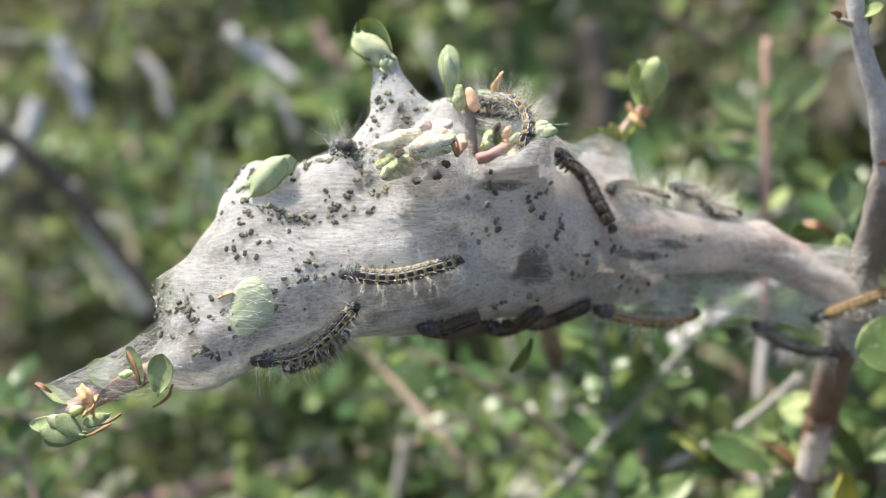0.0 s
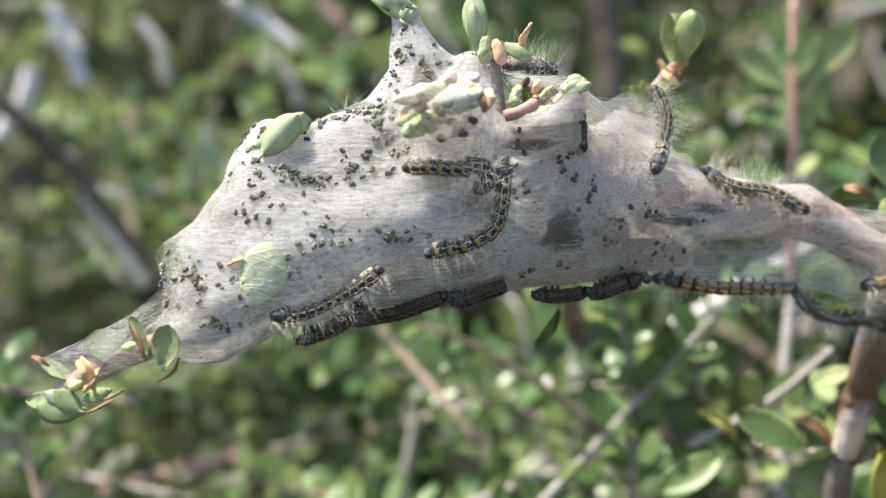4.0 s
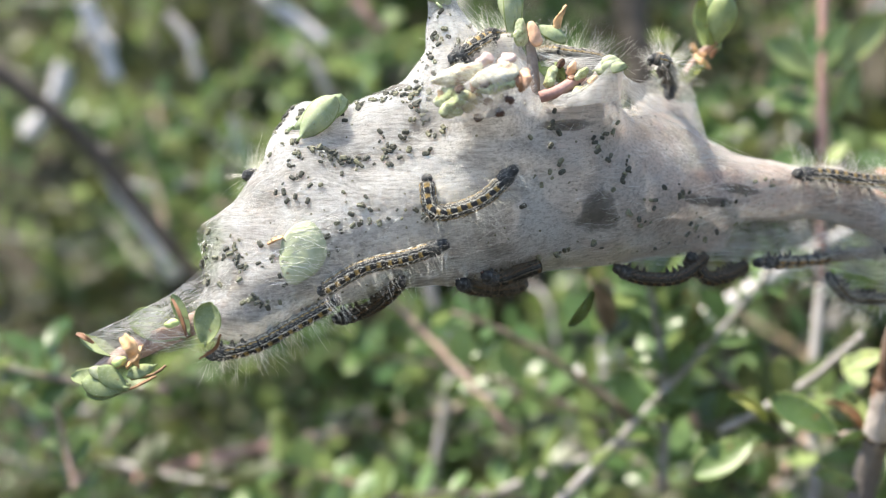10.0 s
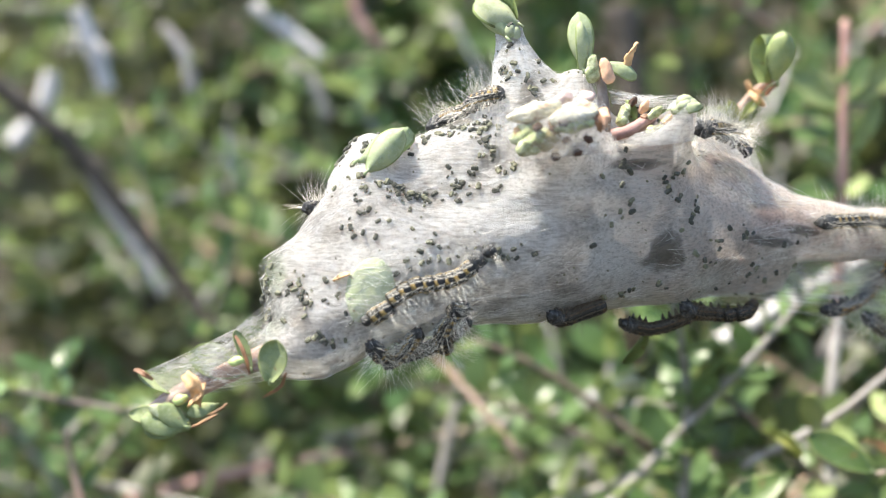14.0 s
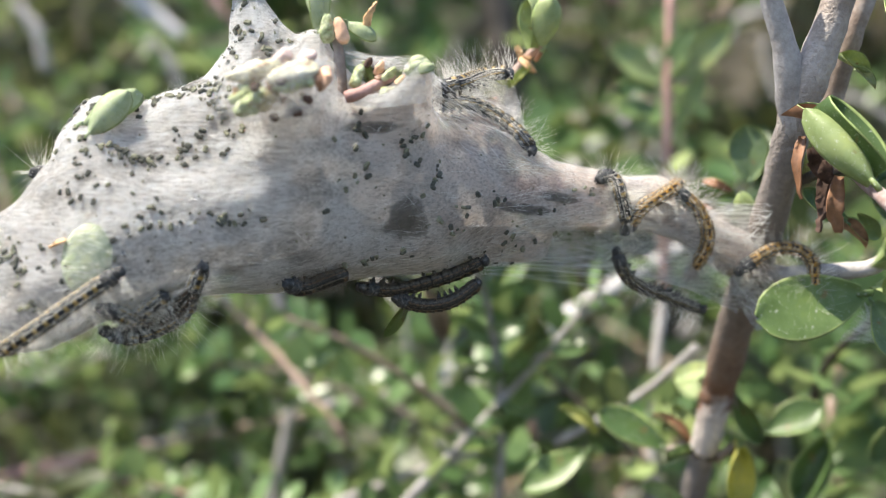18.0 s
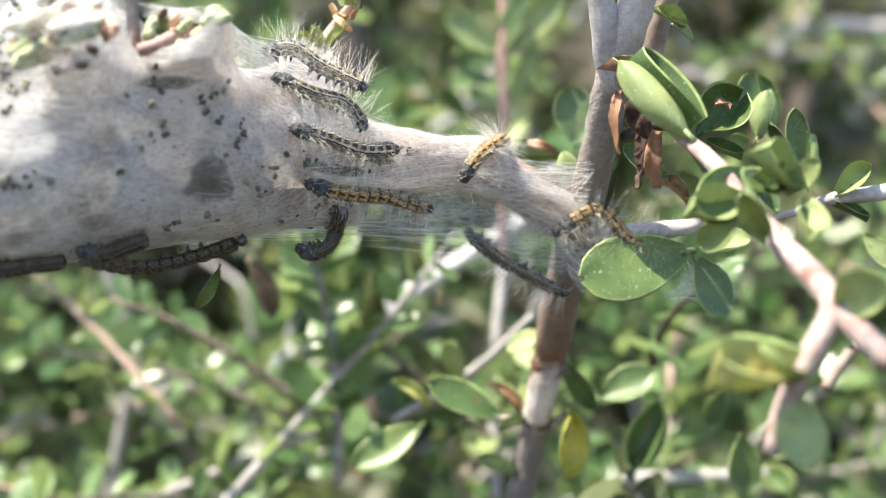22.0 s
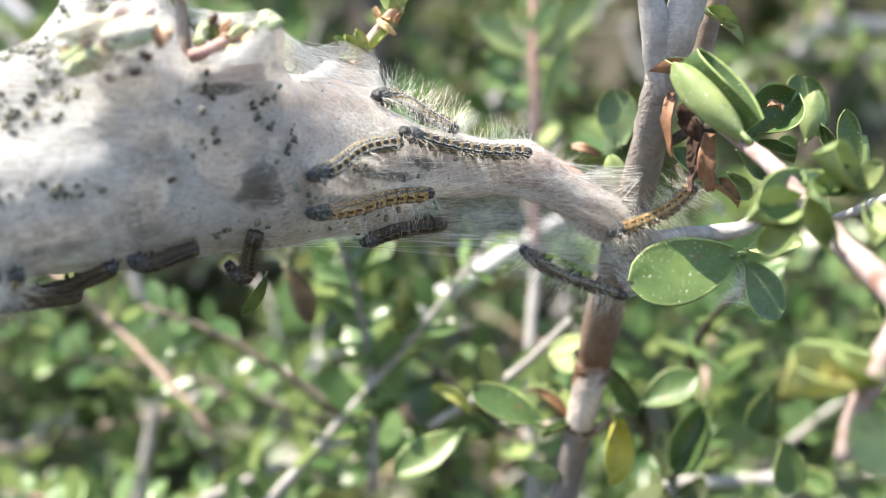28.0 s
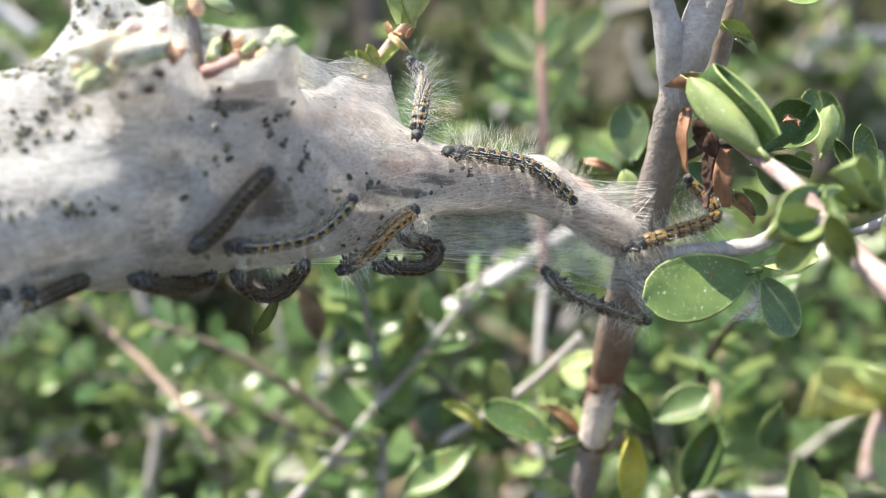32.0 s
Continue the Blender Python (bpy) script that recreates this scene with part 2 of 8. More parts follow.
def plain(name, colour, gloss=0.6, vary=0.35, scale=500, relief=0.3):
    m, nt, b = material(name)
    n = noise_tex(nt, scale, 4)
    col = mixed(nt, 1.0, colour, ramp(nt, n.outputs[0], (0.3, (1 - vary,) * 3), (0.7, (1 + vary,) * 3)), "MULTIPLY")
    nt.links.new(col, b.inputs["Base Color"])
    b.inputs["Roughness"].default_value = gloss
    bumped(nt, b, n.outputs[0], relief, 0.0002)
    return m


def silk_material(name, open_low, open_high, glow=0.35, thinner=0.0, milky=0.0):
    """Layered white silk: combed fibres, cloudy thickness, thinner towards the twig's end (+x) by that much."""
    m, nt, b = material(name)
    fibres = noise_tex(nt, 60, 7, 0.75, stretch=((5, 34, 34), (0.2, -0.38, 0.35)))
    cross = noise_tex(nt, 60, 6, 0.72, stretch=((34, 5, 9), (0.1, 0.62, 0.2)))
    cloud = noise_tex(nt, 70, 6, 0.65)
    col = ramp(nt, cloud.outputs[0], (0.36, (0.56, 0.54, 0.515)), (0.48, (0.84, 0.83, 0.82)), (0.60, (0.93, 0.93, 0.925)))
    col = mixed(nt, 0.85, col, ramp(nt, fibres.outputs[0], (0.36, (0.60, 0.59, 0.58)), (0.48, (0.97, 0.97, 0.97)), (0.60, (1.14, 1.14, 1.14))), "MULTIPLY")
    col = mixed(nt, 0.45, col, ramp(nt, cross.outputs[0], (0.36, (0.76, 0.755, 0.75)), (0.52, (1.06, 1.06, 1.06))), "MULTIPLY")
    col = mixed(nt, 1.0, col, (0.93, 0.93, 0.93), "DARKEN")
    if thinner:
        # old silk, tanned where it is wound tight round the wood
        co = nt.nodes.new("ShaderNodeTexCoord")
        sep = nt.nodes.new("ShaderNodeSeparateXYZ")
        nt.links.new(co.outputs["Object"], sep.inputs[0])
        tan = nt.nodes.new("ShaderNodeMapRange")
        tan.interpolation_type = "SMOOTHSTEP"
        for k, v in (("From Min", -0.030), ("From Max", 0.020), ("To Min", 0.0), ("To Max", 0.85)):
            tan.inputs[k].default_value = v
        nt.links.new(sep.outputs[0], tan.inputs["Value"])
        patch = ramp(nt, noise_tex(nt, 95, 4, 0.6).outputs[0], (0.36, (0.25,) * 3), (0.60, (1.0,) * 3))
        tan = mixed(nt, 1.0, tan.outputs[0], patch, "MULTIPLY")
        col = mixed(nt, tan, col, mixed(nt, 1.0, col, (0.97, 0.81, 0.715), "MULTIPLY"))
    nt.links.new(col, b.inputs["Base Color"])
    b.inputs["Roughness"].default_value = 0.32
    b.inputs["Sheen Weight"].default_value = 0.4
    b.inputs["Subsurface Weight"].default_value = milky
    b.inputs["Subsurface Radius"].default_value = (1.0, 0.92, 0.85)
    b.inputs["Subsurface Scale"].default_value = 0.006
    b.inputs["Specular IOR Level"].default_value = 0.8
    h = mixed(nt, 0.4, fibres.outputs[0], cross.outputs[0])
    bumped(nt, b, h, 0.9, 0.0026)
    tl = nt.nodes.new("ShaderNodeBsdfTranslucent")
    nt.links.new(col, tl.inputs[0])
    mix = nt.nodes.new("ShaderNodeMixShader")
    mix.inputs[0].default_value = glow
    nt.links.new(b.outputs[0], mix.inputs[1])
    nt.links.new(tl.outputs[0], mix.inputs[2])
    clear = nt.nodes.new("ShaderNodeBsdfTransparent")
    thin = mixed(nt, 0.5, cloud.outputs[0], fibres.outputs[0])
    amount = ramp(nt, thin, (0.36, (open_high,) * 3), (0.60, (open_low,) * 3))
    if thinner:
        co = nt.nodes.new("ShaderNodeTexCoord")
        sep = nt.nodes.new("ShaderNodeSeparateXYZ")
        nt.links.new(co.outputs["Object"], sep.inputs[0])
        reach = nt.nodes.new("ShaderNodeMapRange")
        reach.interpolation_type = "SMOOTHSTEP"
        for k, v in (("From Min", -0.030), ("From Max", 0.010), ("To Min", 0.0), ("To Max", thinner)):
            reach.inputs[k].default_value = v
        nt.links.new(sep.outputs[0], reach.inputs["Value"])
        amount = mixed(nt, 1.0, amount, reach.outputs[0], "ADD")
        tip = nt.nodes.new("ShaderNodeMapRange")
        tip.interpolation_type = "SMOOTHSTEP"
        for k, v in (("From Min", -0.063), ("From Max", -0.074), ("To Min", 0.0), ("To Max", 0.92)):
            tip.inputs[k].default_value = v
        nt.links.new(sep.outputs[0], tip.inputs["Value"])
        amount = mixed(nt, 1.0, amount, tip.outputs[0], "ADD")
    veil = nt.nodes.new("ShaderNodeMixShader")
    nt.links.new(amount, veil.inputs[0])
    nt.links.new(mix.outputs[0], veil.inputs[1])
    nt.links.new(clear.outputs[0], veil.inputs[2])
    nt.links.new(veil.outputs[0], nt.nodes["Material Output"].inputs[0])
    return m


SILK = silk_material("silk", 0.02, 0.46, 0.34, thinner=0.14, milky=0.6)
VEIL = silk_material("thin_silk", 0.40, 0.80, 0.6)
FINE_VEIL = silk_material("finest_silk", 0.58, 0.95, 0.5)
INNER = bark_material("inner_silk", (0.32, (0.17, 0.145, 0.12)), (0.5, (0.38, 0.335, 0.29)), (0.68, (0.62, 0.58, 0.53)), scale=110, gloss=0.8)
BARK = bark_material("grey_brown_bark", (0.25, (0.15, 0.105, 0.08)), (0.5, (0.27, 0.21, 0.175)), (0.72, (0.46, 0.42, 0.40)))
BARK_PALE = bark_material("pale_grey_bark", (0.25, (0.22, 0.20, 0.19)), (0.55, (0.40, 0.38, 0.375)), (0.75, (0.54, 0.52, 0.525)))
BARK_BLEACHED = bark_material("bleached_wood", (0.25, (0.50, 0.48, 0.49)), (0.55, (0.66, 0.645, 0.66)), (0.75, (0.76, 0.75, 0.77)))
BARK_STEM = stem_material("stem_bark")
BARK_RED = bark_material("reddish_bark", (0.30, (0.22, 0.10, 0.07)), (0.42, (0.31, 0.215, 0.195)), (0.62, (0.43, 0.365, 0.355)), scale=220)
BARK_PINK = bark_material("pinkish_young_bark", (0.3, (0.34, 0.20, 0.15)), (0.7, (0.52, 0.40, 0.35)))
BARK_ROSE = bark_material("rosy_young_bark", (0.3, (0.36, 0.19, 0.17)), (0.7, (0.50, 0.32, 0.29)))
# near-black bark; also carries the shade on far sticks and trunks
BARK_DARK = bark_material("dark_weathered_shaded_bark", (0.3, (0.035, 0.028, 0.022)), (0.7, (0.12, 0.10, 0.085)))
LEAF = leaf_material("leaf_green", (0.055, 0.11, 0.034), (0.17, 0.255, 0.082), gloss=0.42)
LEAF_FARSIDE = leaf_material("leaf_grey_green", (0.13, 0.20, 0.09), (0.17, 0.25, 0.12), gloss=0.55)
LEAF_YOUNG = leaf_material("leaf_young", (0.25, 0.34, 0.13), (0.37, 0.44, 0.20), through=0.35, gloss=0.55)
LEAF_TIP = leaf_material("leaf_dusty_green", (0.27, 0.34, 0.17), (0.35, 0.41, 0.23), gloss=0.75)
LEAF_PALE = leaf_material("leaf_pale_felted", (0.46, 0.52, 0.33), (0.56, 0.60, 0.42), through=0.3, gloss=0.7)
LEAF_YELLOW = leaf_material("leaf_yellowing", (0.40, 0.40, 0.06), (0.56, 0.50, 0.08), edge=(0.20, 0.07, 0.02))
LEAF_EDGE = plain("leaf_edge", (0.22, 0.28, 0.095), 0.5, 0.55, 260, 0.2)
LEAF_RIM = leaf_material("leaf_olive_yellow", (0.40, 0.45, 0.15), (0.52, 0.52, 0.22), through=0.5, gloss=0.6)
LEAF_DEAD = plain("dead_leaf", (0.26, 0.15, 0.085), 0.6, 0.5, 400, 0.6)
LEAF_FAR = leaf_material("leaf_far", (0.055, 0.125, 0.042), (0.27, 0.40, 0.18), random_from="island", gloss=0.30, through=0.48)
# olive leaves, darkened to hold the shade among the left-hand shrubs
LEAF_OLIVE_SHADED = leaf_material("leaf_olive_shaded_far", (0.022, 0.034, 0.011), (0.09, 0.115, 0.040), random_from="island", gloss=0.5)
LEAF_DRY = leaf_material("leaf_dry_straw", (0.24, 0.22, 0.13), (0.50, 0.47, 0.33), random_from="island", gloss=0.6)
LEAF_SILKY = leaf_material("leaf_silky_green", (0.40, 0.48, 0.29), (0.46, 0.53, 0.34), gloss=0.6)
LEAF_MILKY = leaf_material("leaf_milky_green", (0.58, 0.64, 0.46), (0.62, 0.67, 0.50), gloss=0.6)

# ---- ground: one sheet that climbs a slope behind the shrubs ----
def ground():
    m, nt, b = material("dry_soil")
    n = noise_tex(nt, 5, 8, 0.65)
    f = noise_tex(nt, 60, 6, 0.65)
    col = ramp(nt, n.outputs[0], (0.3, (0.03, 0.026, 0.016)), (0.5, (0.052, 0.046, 0.030)), (0.7, (0.095, 0.085, 0.060)))
    col = mixed(nt, 0.7, col, ramp(nt, f.outputs[0], (0.3, (0.5, 0.5, 0.5)), (0.7, (1.2, 1.2, 1.2))), "MULTIPLY")
    nt.links.new(col, b.inputs["Base Color"])
    b.inputs["Roughness"].default_value = 0.95
    bumped(nt, b, f.outputs[0], 0.8, 0.02)
    verts, faces = [], []
    ys = [-400, -60, -10, -2, -1, -0.5, 0, 0.5, 0.8, 1.1, 1.5, 2, 3, 5, 9, 20, 60, 400]
    xs = [-400, -60, -15, -6, -3, -2, -1.2, -0.6, 0, 0.6, 1.2, 2, 3, 6, 15, 60, 400]
    for y in ys:
        for x in xs:
            rise = 0.0 if y < 0.8 else 1.1 * (1 - math.exp(-(y - 0.8) / 1.2)) * 1.6
            bump = 0.05 * noise.noise(Vector((x * 1.3, y * 1.3, 0))) if abs(x) < 20 and abs(y) < 20 else 0
            verts.append((x, y, -0.55 + rise + bump))
    w = len(xs)
    for j in range(len(ys) - 1):
        for i in range(w - 1):
            faces.append((j * w + i, j * w + i + 1, (j + 1) * w + i + 1, (j + 1) * w + i))
    return tagged(link_mesh("ground", verts, faces, m), "dry brown soil slope under the shrubs", "ground", kind="structure")


ground()


# ---- the nest's silk skin ----
def surface_net(distance, low, high, step):
    """A smooth closed skin where distance() is zero, on a grid of that step."""
    n = [int((h - l) / step) + 1 for l, h in zip(low, high)]
    grid = np.stack(np.meshgrid(*[l + step * np.arange(k) for l, k in zip(low, n)], indexing="ij"), -1)
    d = distance(grid)
    corners = [(i, j, k) for i in (0, 1) for j in (0, 1) for k in (0, 1)]
    cut = lambda c: d[c[0]:n[0] - 1 + c[0], c[1]:n[1] - 1 + c[1], c[2]:n[2] - 1 + c[2]]
    inside = sum((cut(c) < 0).astype(int) for c in corners)
    cells = (inside > 0) & (inside < 8)
    total, count = np.zeros(cells.shape + (3,)), np.zeros(cells.shape)
    for a in corners:
        for axis in range(3):
            if a[axis] == 0:
                b = tuple(v + (i == axis) for i, v in enumerate(a))
                da, db = cut(a), cut(b)
                cross = (da < 0) != (db < 0)
                s = np.where(cross, da / np.where(cross, da - db, 1), 0)
                p = np.array(a)[None, None, None] + s[..., None] * (np.array(b) - np.array(a))
                total += np.where(cross[..., None], p, 0)
                count += cross
    index = -np.ones(cells.shape, int)
    where = np.argwhere(cells)
    index[cells] = np.arange(len(where))
    verts = (where + total[cells] / count[cells][:, None]) * step + np.array(low)
    faces = []
    for axis in range(3):
        u, v = (axis + 1) % 3, (axis + 2) % 3
        lo = [slice(0, k) for k in n]
        lo[axis] = slice(0, n[axis] - 1)
        hi = list(lo)
        hi[axis] = slice(1, n[axis])
        a, b = d[tuple(lo)] < 0, d[tuple(hi)] < 0
        for sign, mask in ((1, a & ~b), (-1, ~a & b)):
            q = np.argwhere(mask)
            ok = (q[:, u] > 0) & (q[:, v] > 0) & (q[:, u] < n[u] - 1) & (q[:, v] < n[v] - 1)
            q = q[ok]
            eu, ev = np.eye(3, dtype=int)[u], np.eye(3, dtype=int)[v]
            ring = [q - eu - ev, q - ev, q, q - eu]
            f = np.stack([index[tuple(r.T)] for r in ring], 1)
            faces += [tuple(r if sign > 0 else r[::-1]) for r in f.tolist()]
    return verts.tolist(), faces


def ripple(p):
    """The skin is drawn tight between its supports, with shallow dents and pulls."""
    d = nest_distance(p)
    x, y, z = p[..., 0], p[..., 1], p[..., 2]
    d = d + 0.35 * np.sin(0.21 * x + 0.5 * z + 1.0) * np.sin(0.33 * z - 0.17 * x) + 0.22 * np.sin(0.9 * x - 0.5 * z) * np.sin(0.55 * z + 0.3 * x + 0.4 * y)
    return d + 0.10 * np.sin(2.1 * z + 0.7 * x) * np.sin(0.4 * x - 1.3 * z)


nest = thing("silk_nest", "grey-white silk tent nest of caterpillars wrapped round a twig", "nest")
sv, sf = surface_net(ripple, (-84, -24, -60), (68, 62, 22), 0.75)


def relaxed(verts, faces, times=3):
    """Evens out the grid's steps."""
    v, f = np.array(verts), np.array(faces)
    a = np.concatenate([f[:, k] for k in range(4)])
    b = np.concatenate([f[:, (k + 1) % 4] for k in range(4)])
    for _ in range(times):
        total, count = np.zeros_like(v), np.zeros(len(v))
        np.add.at(total, a, v[b])
        np.add.at(total, b, v[a])
        np.add.at(count, a, 1)
        np.add.at(count, b, 1)
        v = 0.4 * v + 0.6 * total / np.maximum(count, 1)[:, None]
    return v.tolist()


sv = relaxed(sv, sf)
link_mesh("silk_skin", [(x * 0.001, y * 0.001, z * 0.001) for x, y, z in sv], sf, SILK, nest)


def core(p):
    """The older, denser silk inside."""
    return np.maximum(nest_distance(p) + 3.2, p[..., 0] - 16)


cv, cf = surface_net(core, (-84, -24, -60), (30, 62, 22), 1.4)
cv = relaxed(cv, cf)
link_mesh("inner_layers", [(x * 0.001, y * 0.001, z * 0.001) for x, y, z in cv], cf, INNER, nest, "dense older silk inside")


# ---- twigs ----
def limb(name, pts, radii, mat, parent, label="", n=24, sides=12, rough=0.06, seed=1):
    line = spline(pts, n)
    rad = [float(np.interp(i / (n - 1), np.linspace(0, 1, len(radii)), radii)) for i in range(n)]
    rnd = random.Random(seed)
    rad = [r * (1 + rnd.uniform(-0.05, 0.05)) for r in rad]
    return Shape().tube(line, rad, sides, rough, seed).part(name, mat, parent, label)


# ---- leaves: small, leathery, spoon-shaped ----
def leaf_shape(length, width, cup=0.12, bend=0.1, fold=0.06, nu=9, nv=3, notch=0.0, wave=0.03, seed=0, thick=0.35):
    """A leaf along +x with its upper face to +z; the stalk's foot is at the origin."""
    rnd = random.Random(seed)
    s = Shape()
    ph = rnd.uniform(0, 6)
    stalk = 0.10 * length
    top, low = [], []
    for i in range(nu + 1):
        u = i / nu
        w = width / 2 * max(0.0, math.sin(math.pi * min(1, u ** 1.25 * 0.975 + 0.022))) ** 0.52
        for j in range(-nv, nv + 1):
            v = math.copysign(1 - (1 - abs(j / nv)) ** 1.8, j) if nv > 3 else j / nv
            x = stalk + length * u - notch * length * (1 - abs(v)) * u ** 6
            y = w * v
            z = cup * width * (v * v) * 0.9 + fold * width * abs(v) - bend * length * (u - 0.25) ** 2 * 1.6
            z += wave * width * math.sin(5 * u + 3 * v + ph) * abs(v)
            top.append((x, y, z))
            low.append((x, y, z - thick * (1 - 0.45 * abs(v))))
    k = 2 * nv + 1
    faces = []
    m = len(top)
    for i in range(nu):
        for j in range(k - 1):
            a = i * k + j
            faces.append((a, a + k, a + k + 1, a + 1))
            faces.append((m + a, m + a + 1, m + a + k + 1, m + a + k))
    for i in range(nu):
        for a, b in ((i * k, (i + 1) * k), ((i + 1) * k + k - 1, i * k + k - 1)):
            faces.append((a, m + a, m + b, b))
    s.rim = list(range(nu * (k - 1) * 2, len(faces)))
    if nv > 3:                            # the pale border of the blade
        s.rim += [2 * (i * (k - 1) + j) for i in range(nu) for j in (0, k - 2)]
    s.add(top + low, faces)
    s.tube([(0, 0, 0), (stalk * 0.6, 0, 0.05), (stalk * 1.5, 0, 0)], [0.32, 0.3, 0.22], 6)
    return s


def turn_to(direction, face):
    """A rotation whose x runs along direction and whose z leans towards face."""
    x = Vector(direction).normalized()
    z = Vector(face) - x * Vector(face).dot(x)
    z = z.normalized() if z.length > 1e-6 else x.orthogonal().normalized()
    y = z.cross(x)
    return Matrix((x, y, z)).transposed().to_4x4()


def put_leaf(parent, me, foot, direction, face=(0, -0.5, 1), size=1.0, name="leaf", label=""):
    ob = new(name, me)
    ob.parent = parent
    ob.matrix_basis = Matrix.Translation(mm(foot)) @ turn_to(direction, face) @ Matrix.Scale(size, 4)
    if label:
        ob["label"] = label
    return ob


def add_leaf(shape, rnd, foot, direction, face, length):
    """A cheap leaf for the far shrubs, six by two faces, added to a joined mesh."""
    m = turn_to(direction, face)
    w = length * rnd.uniform(0.50, 0.72)
    cup, bend = rnd.uniform(0.0, 0.25), rnd.uniform(-0.05, 0.2)
    verts, faces = [], []
    for i in range(6):
        u = i / 5
        h = w / 2 * math.sin(math.pi * min(1, u ** 1.25 * 0.95 + 0.035)) ** 0.55
        for v in (-1, 0, 1):
            p = m @ Vector((length * (u + 0.08), h * v, cup * w * abs(v) - bend * length * u * u))
            verts.append(p + Vector(foot))
    for i in range(5):
        for j in range(2):
            a = i * 3 + j
            faces.append((a, a + 3, a + 4, a + 1))
    shape.add(verts, faces)


def shrub_branch(seed, start, way, length, leaf=15, every=7.0, bark=None, mat=None, radius=1.6, arch=0.25, name="shrub_branch"):
    """A bowed far twig with opposite leaf pairs and short spurs."""
    rnd = random.Random(seed)
    way = Vector(way).normalized()
    bow = Vector((rnd.uniform(-1, 1), rnd.uniform(-1, 1), rnd.uniform(-0.5, 1))) * arch * length
    a = Vector(start)
    pts = [a, a + way * length * 0.35 + bow * 0.5, a + way * length * 0.7 + bow * 0.7, a + way * length + bow * 0.6]
    line = spline(pts, max(8, int(length / every)))
    ob = thing(name, "leafy shrub branch with small spoon-shaped green leaves", "branch", "shrub branches behind the nest")
    n = len(line)
    Shape().tube(line, [radius * (1 - 0.7 * i / n) for i in range(n)], 6, 0.1, seed).part("stem", bark or BARK_PALE, ob)
    leaves = Shape()
    for i, p in enumerate(line):
        if i == 0:
            continue
        along = (line[min(i + 1, n - 1)] - line[i - 1]).normalized()
        spin = rnd.uniform(0, 6.28)
        for k in range(rnd.choice((1, 2, 2, 3))):
            side = along.orthogonal().normalized()
            side.rotate(Matrix.Rotation(spin + k * 2.6 + rnd.uniform(-0.5, 0.5), 3, along))
            d = (side + along * rnd.uniform(0.0, 0.9) + Vector((0, 0, 0.3))).normalized()
            face = (rnd.uniform(-0.7, 0.5), rnd.uniform(-1.0, 0.3), 1)
            add_leaf(leaves, rnd, p, d, face, leaf * rnd.uniform(0.55, 1.1))
    tagged(leaves.part("leaves", mat or LEAF_FAR, ob), "small green leaves with pale edges", kind="stuff")
    return ob


# ---- the nest's own twig and the upright stem ----
twig = thing("nest_twig", "grey-brown twig that carries the silk nest", "twig")
limb("shoot", [(62, 46, -31), (44, 38, -21), (20, 30, -20), (-10, 18, -22), (-40, 5, -30), (-62, -5, -41), (-79, -13, -49), (-87.7, -14.0, -54.2)],
     [4.6, 4.3, 3.6, 2.8, 2.3, 2.1, 1.8, 1.0], BARK_PINK, twig, n=40)

stem = thing("upright_stem", "upright grey-brown shrub stem with a pale fork", "stem")
limb("trunk", [(57.2, 82.0, -92.9), (58.9, 80.0, -83.9), (60.3, 76.0, -74.7), (61.9, 72.0, -64.6), (62.5, 70.0, -59.6), (63.7, 58.0, -44.9), (64.9, 48.0, -33.6), (67.1, 36.0, -18.1), (68.2, 28.0, -6.6), (70.0, 24.0, 1.7), (73.0, 22.0, 11.2), (75.6, 20.0, 21.4), (78.0, 18.0, 34.0)],
     [2.9, 3.0, 3.0, 3.5, 3.7, 4.0, 3.9, 3.3, 3.3, 3.4, 3.0, 2.6, 2.3], BARK_STEM, stem, n=60, sides=16)
limb("bark_ring", [(60.5, 75.6, -73.7), (60.4, 75.9, -74.4), (60.2, 76.3, -75.7)], [2.9, 3.5, 2.9], BARK_DARK, stem, n=6, sides=14)
limb("side_branch", [(68.8, 28.0, -8.6), (67.1, 25.0, -2.1), (65.1, 22.0, 6.2), (61.9, 20.0, 15.5), (59.6, 18.0, 26.0), (58.0, 16.0, 38.0)], [2.4, 2.9, 2.4, 1.9, 1.7, 1.4], BARK_PALE, stem, n=20, label="pale grey fork of the stem")
limb("side_branch", [(76.1, 36.0, -4.6), (77.3, 34.0, 3.3), (79.4, 32.0, 11.2), (82.6, 30.0, 20.9), (86.0, 28.0, 33.0)], [2.2, 2.4, 2.2, 1.8, 1.5], BARK, stem, n=16)


# ---- leaves and buds, each set from its foot to its tip ----
UNIT = {}


def leaf_from(parent, foot, tip, ratio, mat, face=(0, -1, 0.4), shape="plain", label="", name="leaf"):
    """A leaf of that width-to-length ratio from foot to tip; shape picks how it is cupped."""
    key = (round(ratio, 2), shape, mat.name)
    if key not in UNIT:
        kinds = dict(plain=(0.10, 0.06, 0.04), cupped=(0.45, 0.10, 0.10), folded=(0.30, 0.12, 0.55), curled=(0.8, 0.5, 0.2), flat=(0.02, 0.02, 0.02), plaster=(-0.16, 0.10, 0.0), domed=(-0.30, 0.25, -0.05))
        cup, bend, fold = kinds[shape]
        UNIT[key] = leaf_shape(10, 10 * ratio, cup, bend, fold, nu=12, nv=4, seed=len(UNIT), wave=0.10 if shape == "curled" else 0.035,
                               notch=0.04 if shape in ("plain", "flat") else 0.0, thick=0.4).mesh("leaf", mat)
    d = Vector(tip) - Vector(foot)
    return put_leaf(parent, UNIT[key], foot, d, face, d.length / 11.0, name, label)


